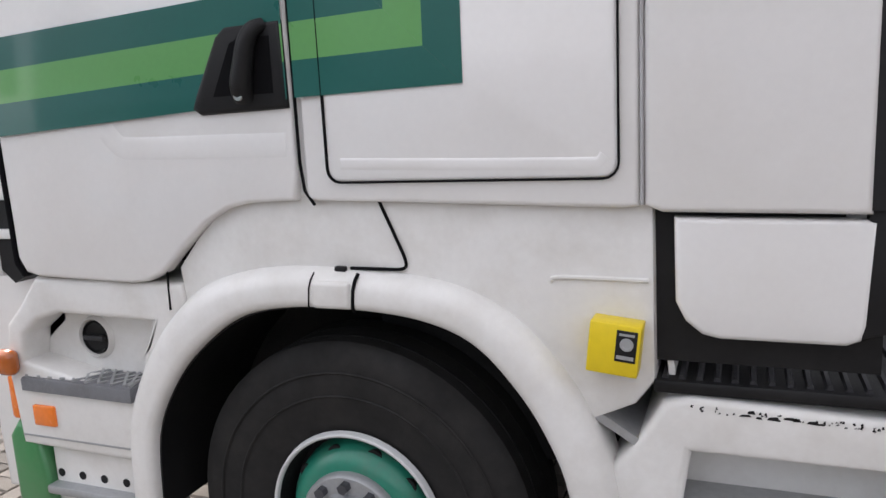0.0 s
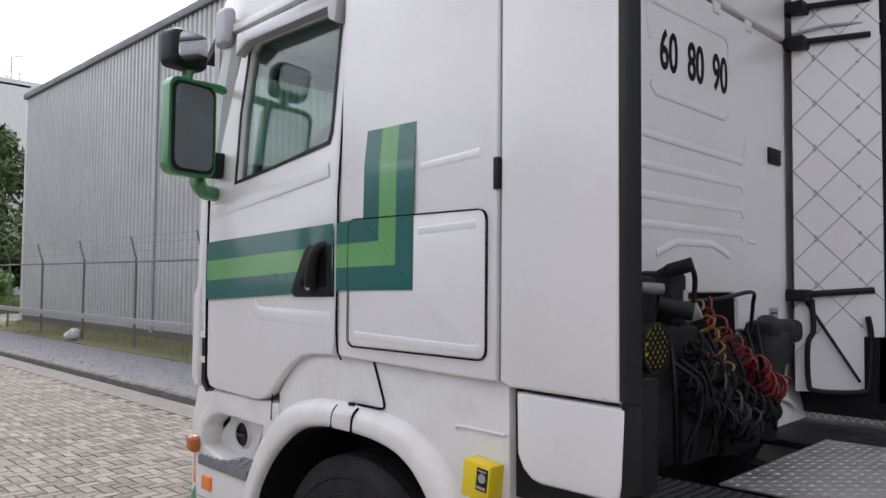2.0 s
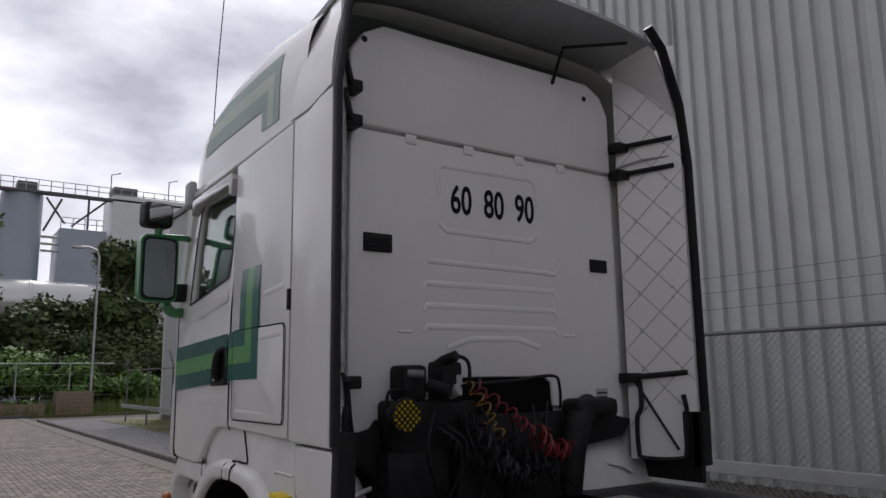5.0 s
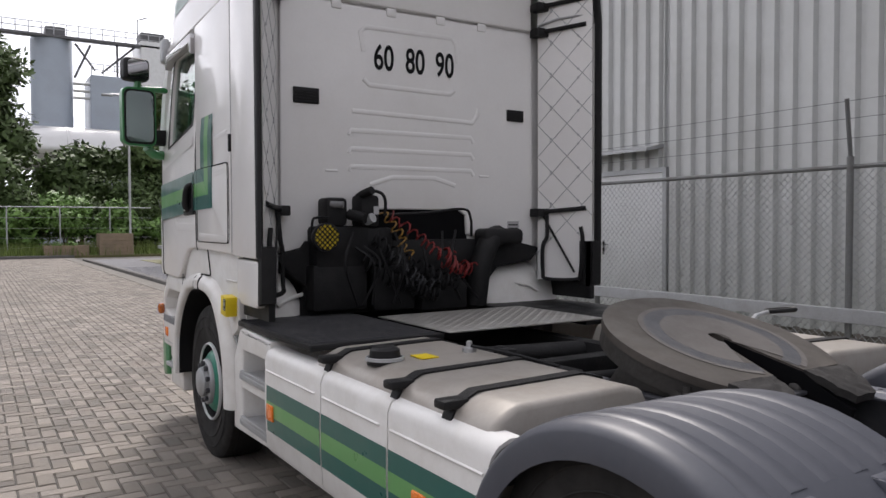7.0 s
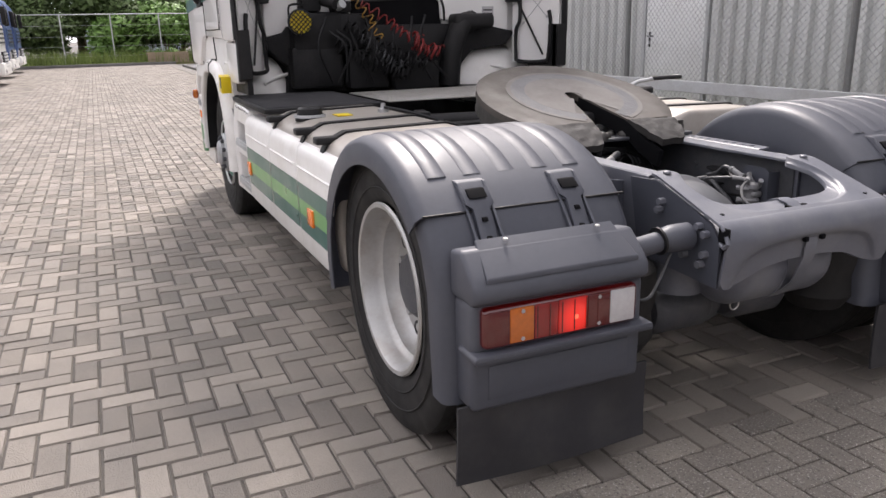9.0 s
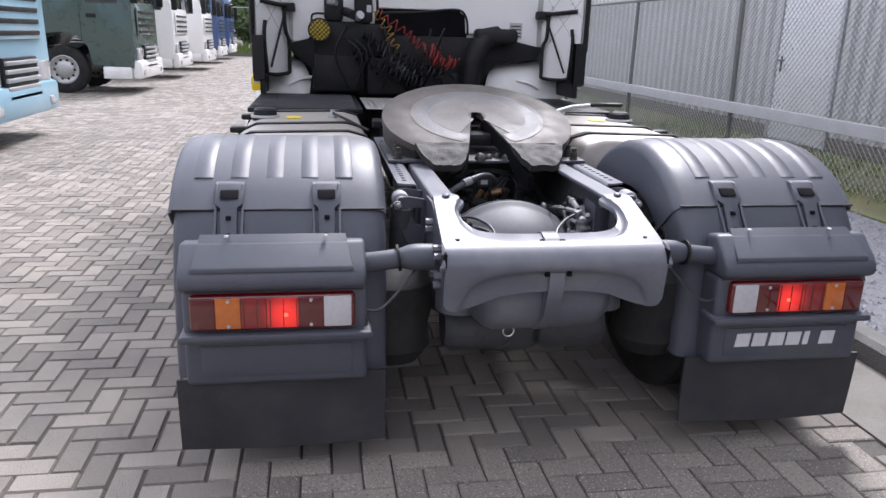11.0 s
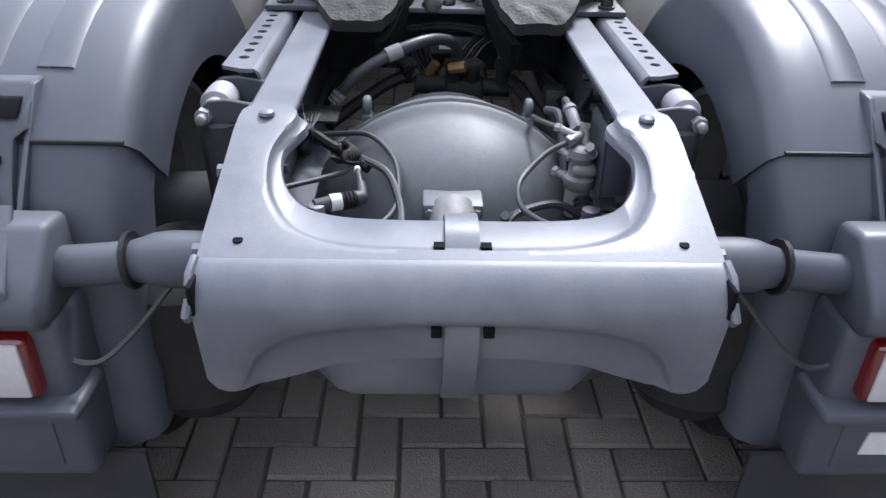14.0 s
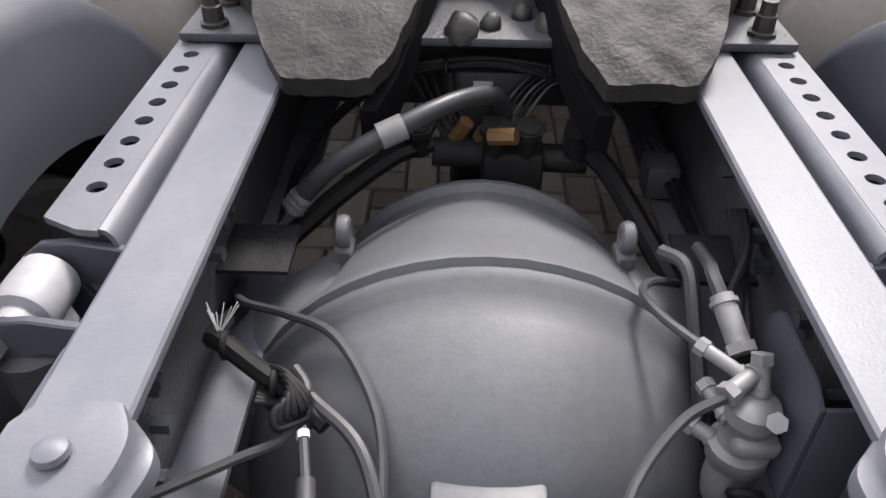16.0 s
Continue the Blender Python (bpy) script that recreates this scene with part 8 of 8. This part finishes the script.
for x, y, h, r, m_, c_ in ((-46, -2.6, 13.2, 4.3, LEAF_DARK, 9000), (-48, -11.5, 12.5, 4.6, LEAF_DARK, 6000), (-47, -19.5, 11.5, 4.6, LEAF_DARK, 5000), (-46, 7.2, 11.0, 2.6, LEAF_DARK, 5000), (-47.5, 3.4, 6.8, 2.6, LEAF_DARK, 4500), (-52, 13, 10, 4, LEAF_DARK, 3000), (-47.5, -7.2, 11.5, 3.6, LEAF_DARK, 5000)):
    tree(x, y, h, r, m_, "broad leafy tree with a dark green uneven crown", int(c_ * 1.7), 0.24)
for x, y, r, h, m_ in ((-40.3, 1.9, 1.7, 3.9, LEAF), (-40.6, 4.6, 1.6, 3.4, LEAF), (-40.8, -0.9, 1.5, 2.9, LEAF), (-41.5, -4.0, 1.7, 3.0, LEAF_DARK), (-40.6, 7.2, 1.4, 2.5, LEAF), (-42.0, -7.5, 1.9, 3.2, LEAF_DARK), (-42, 0.6, 2.0, 4.0, LEAF_DARK), (-41.8, 5.8, 1.9, 3.6, LEAF_DARK), (-42.5, -12, 2.2, 3.6, LEAF_DARK), (-45, -1, 2.6, 5.5, LEAF_DARK), (-45, 2.6, 2.6, 5.6, LEAF_DARK), (-45, 6.2, 2.6, 5.2, LEAF_DARK), (-45, -5.5, 2.6, 5.2, LEAF_DARK), (-45, -9.5, 2.6, 5.2, LEAF_DARK), (-45, -14, 2.8, 5.5, LEAF_DARK), (-46, -24, 3.5, 6, LEAF_DARK), (-44, 9.2, 2.4, 5.4, LEAF_DARK), (-43.5, 11.5, 2.2, 4.6, LEAF), (-46, 7.6, 2.9, 7.5, LEAF_DARK)):
    bush(x, y, r, h, m_, "dense leafy green bush behind the yard fence", 4200)
gv, gf = [], []
for i in range(9000):
    x, y = rnd.uniform(-41, -37.2), rnd.uniform(-14, 9)
    h, w = rnd.uniform(0.15, 0.9), rnd.uniform(0.012, 0.03)
    a = rnd.uniform(0, 6.28)
    k = len(gv)
    gv += [(x - w * math.cos(a), y - w * math.sin(a), 0.08), (x + w * math.cos(a), y + w * math.sin(a), 0.08), (x + rnd.gauss(0, 0.12), y + rnd.gauss(0, 0.12), 0.08 + h)]
    gf.append((k, k + 1, k + 2))
me = bpy.data.meshes.new("tall_grass")
me.from_pydata(gv, [], gf)
me.materials.append(GRASS)
tagged(new("tall_grass", me), "tall weeds and grass at the yard end", "grass", kind="stuff")

for y0, y1, z1, nm, lb2 in ((3.1, 4.75, 1.22, "planter", "large weathered planter box at the yard corner"), (0.55, 2.6, 0.62, "planter", "low weathered planter box beside the end kerb")):
    pt = thing(nm, lb2, "planter", (END_X - 0.9, (y0 + y1) / 2, 0), group="planters at the yard end")
    hw = (y1 - y0) / 2
    rows_n = int(z1 / 0.2)
    for k in range(rows_n):
        z0 = 0.08 + (z1 - 0.08) * k / rows_n
        for nm2, bx in (("plank", (0.55, 0.6, -hw, hw)), ("plank", (-0.6, -0.55, -hw, hw)), ("plank", (-0.55, 0.55, -hw, -hw + 0.05)), ("plank", (-0.55, 0.55, hw - 0.05, hw))):
            part(nm2, bm_box(bx[0], bx[1], bx[2], bx[3], z0 + 0.004, 0.08 + (z1 - 0.08) * (k + 1) / rows_n - 0.004, 0.006, 1), PLANTER, pt)
    part("soil", bm_box(-0.55, 0.55, -hw + 0.05, hw - 0.05, 0.08, z1 - 0.1), SOIL, pt)
    leaf_cloud("plants", [(0, -hw * 0.4, z1, 0.25), (0.1, hw * 0.3, z1, 0.3)], 250, 0.07, LEAF, pt)

yf = thing("yard_end_fence", "thin steel wire fence closing the yard end", "fence", kind="structure")
for y in np.arange(-13, 6.0, 2.4):
    part("post", bm_cyl((-38.6, y, 0.05), (-38.6, y, 2.6), 0.035, 6), GALV, yf)
part("top_rail", bm_cyl((-38.6, -13, 2.6), (-38.6, 5.9, 2.6), 0.03, 6), GALV, yf)
for z in (0.5, 1.0, 1.5, 2.05):
    part("wire", bm_cyl((-38.6, -13, z), (-38.6, 5.9, z), 0.008, 4), GALV, yf)
lp = thing("street_lamp", "slim grey street lamp with a curved arm", "lamp", (-37.6, 4.65, 0))
part("pole", bm_tube([(0, 0, 0.05), (0, 0, 4), (0, 0, 8.0), (0, -0.12, 8.35), (0, -0.5, 8.5), (0, -0.9, 8.48)], 0.06, 8), GALV, lp)
part("lamp_head", bm_box(-0.12, 0.12, -1.3, -0.75, 8.38, 8.5, 0.04), GALV, lp)

# ---------------------------------------------------------------- industrial plant in the distance
plant = thing("silo_plant", "grey industrial silos with railed walkway and silver pipe", "silo", (-80, 0, 0))


def handrail(y0, y1, z, x=1.9):
    for y in np.arange(y0, y1 + 0.01, 1.1):
        part("rail_post", bm_cyl((x, y, z), (x, y, z + 1.1), 0.05, 5), GALV, plant)
    for dz in (0.55, 1.1):
        part("rail", bm_cyl((x, y0, z + dz), (x, y1, z + dz), 0.045, 5), GALV, plant)


part("silo", bm_lathe([(0, 1.9), (20.2, 1.9), (20.5, 1.7), (20.6, 0.0)], "z", (0, 4.6, 0), 28), SILO, plant, "tall blue-grey round silo")
part("silo", bm_lathe([(0, 1.9), (20.0, 1.9), (20.4, 0.0)], "z", (-2, -1.5, 0), 28), SILO, plant, "tall blue-grey round silo")
part("silo_block", bm_box(-3, 2, 7.9, 12.3, 0, 16.9, 0.1), SILO, plant, "pale grey rectangular silo block")
part("silo_block", bm_box(-3, 2, 12.7, 26.0, 0, 20.9, 0.1), SHEET_DOOR, plant, "pale grey rectangular silo block")
part("walkway", bm_box(1.0, 2.0, -3, 20, 20.2, 20.45, 0.02), ROOF_EDGE, plant, "dark steel walkway")
handrail(-3, 20, 20.45)
handrail(8, 12, 16.9)
for p, q_ in (((1.5, 6.6, 19.9), (1.5, 8.4, 17.4)), ((1.5, 9.0, 17.2), (1.5, 12.2, 20.2)), ((1.5, 6.5, 16.5), (1.5, 8, 19.9)), ((1.5, 10.5, 17), (1.5, 10.5, 20.2))):
    part("brace", bm_cyl(p, q_, 0.12, 6), ROOF_EDGE, plant)
for z in (14.6, 15.3, 16.0):
    part("pipe_rung", bm_cyl((1.2, 6.4, z), (1.2, 8.2, z), 0.16, 8), PIPE, plant)
part("pipe", bm_lathe([(-14.0, 2.1), (5.2, 2.1), (5.25, 2.16), (5.4, 2.16), (5.45, 2.1), (16.0, 2.1)], "y", (5.0, 0, 9.0), 28), PIPE, plant, "thick silver clad pipe")
for y in (12.6, 18.5):
    part("roof_lamp", bm_tube([(1, y, 20.9), (1, y, 23.2), (1, y + 0.9, 23.5)], 0.06, 5), ROOF_EDGE, plant)
part("roof_unit", bm_box(-1, 1.5, 12.8, 15.2, 20.9, 21.9, 0.1), ROOF_EDGE, plant)
part("roof_unit", bm_box(-1, 1.0, 4.0, 5.8, 20.5, 21.5, 0.1), ROOF_EDGE, plant)

# ---------------------------------------------------------------- herringbone paving
BW = 0.1045
paving = thing("paving", "grey concrete pavers laid in herringbone with dark joints", "paving", kind="structure")
GAP = 0.0035
NEAR = (4.32, 5.45, -1.23, 1.2)


def paver_mesh(lx, ly):
    bb = bmesh.new()
    lo = [bb.verts.new((x, y, -0.02)) for x, y in ((GAP, GAP), (lx - GAP, GAP), (lx - GAP, ly - GAP), (GAP, ly - GAP))]
    md = [bb.verts.new((v.co.x, v.co.y, -0.004)) for v in lo]
    e = 0.005
    hi = [bb.verts.new((x, y, 0)) for x, y in ((GAP + e, GAP + e), (lx - GAP - e, GAP + e), (lx - GAP - e, ly - GAP - e), (GAP + e, ly - GAP - e))]
    for a, c in ((lo, md), (md, hi)):
        for k in range(4):
            bb.faces.new((a[k], a[(k + 1) % 4], c[(k + 1) % 4], c[k]))
    bb.faces.new(hi)
    me = bpy.data.meshes.new("brick")
    bb.to_mesh(me)
    bb.free()
    me.materials.append(BRICK)
    return me


mesh_x, mesh_y = paver_mesh(2 * BW, BW), paver_mesh(BW, 2 * BW)
pv, pf = [], []
prs = np.random.RandomState(5)
ia0, ia1, ib0, ib1 = int(END_X / BW), int(9.5 / BW), int(-13.5 / BW), int(1.36 / BW)
near_count = 0
for ib in range(ib0, ib1):
    for ia in range(ia0, ia1):
        k = (ia - ib) % 4
        if k == 0:
            lx, ly = 2 * BW, BW
        elif k == 3:
            lx, ly = BW, 2 * BW
        else:
            continue
        x, y = ia * BW, ib * BW
        if y + ly > 1.365 or (y < -7.5 and x > 1):
            continue
        dz = prs.uniform(-0.003, 0.001)
        t1, t2 = prs.uniform(-0.006, 0.006, 2)
        if NEAR[0] < x < NEAR[1] and NEAR[2] < y < NEAR[3] and near_count < 300:
            o = bpy.data.objects.new("brick", mesh_x if k == 0 else mesh_y)
            scene.collection.objects.link(o)
            o.parent = paving
            o.location = (x, y, dz)
            o.rotation_euler = (t1, t2, 0)
            near_count += 1
            continue
        n0 = len(pv)
        e = 0.005
        for px, py, pz in ((GAP, GAP, -0.012), (lx - GAP, GAP, -0.012), (lx - GAP, ly - GAP, -0.012), (GAP, ly - GAP, -0.012),
                           (GAP + e, GAP + e, 0), (lx - GAP - e, GAP + e, 0), (lx - GAP - e, ly - GAP - e, 0), (GAP + e, ly - GAP - e, 0)):
            pv.append((x + px, y + py, dz + pz + px * t1 + py * t2))
        pf += [(n0 + 4, n0 + 5, n0 + 6, n0 + 7), (n0, n0 + 1, n0 + 5, n0 + 4), (n0 + 1, n0 + 2, n0 + 6, n0 + 5), (n0 + 2, n0 + 3, n0 + 7, n0 + 6), (n0 + 3, n0, n0 + 4, n0 + 7)]
me = bpy.data.meshes.new("pavers")
me.from_pydata(pv, [], pf)
me.materials.append(BRICK_FAR)
o = new("pavers", me)
o.parent = paving
tagged(o, "herringbone pavers", kind="stuff")
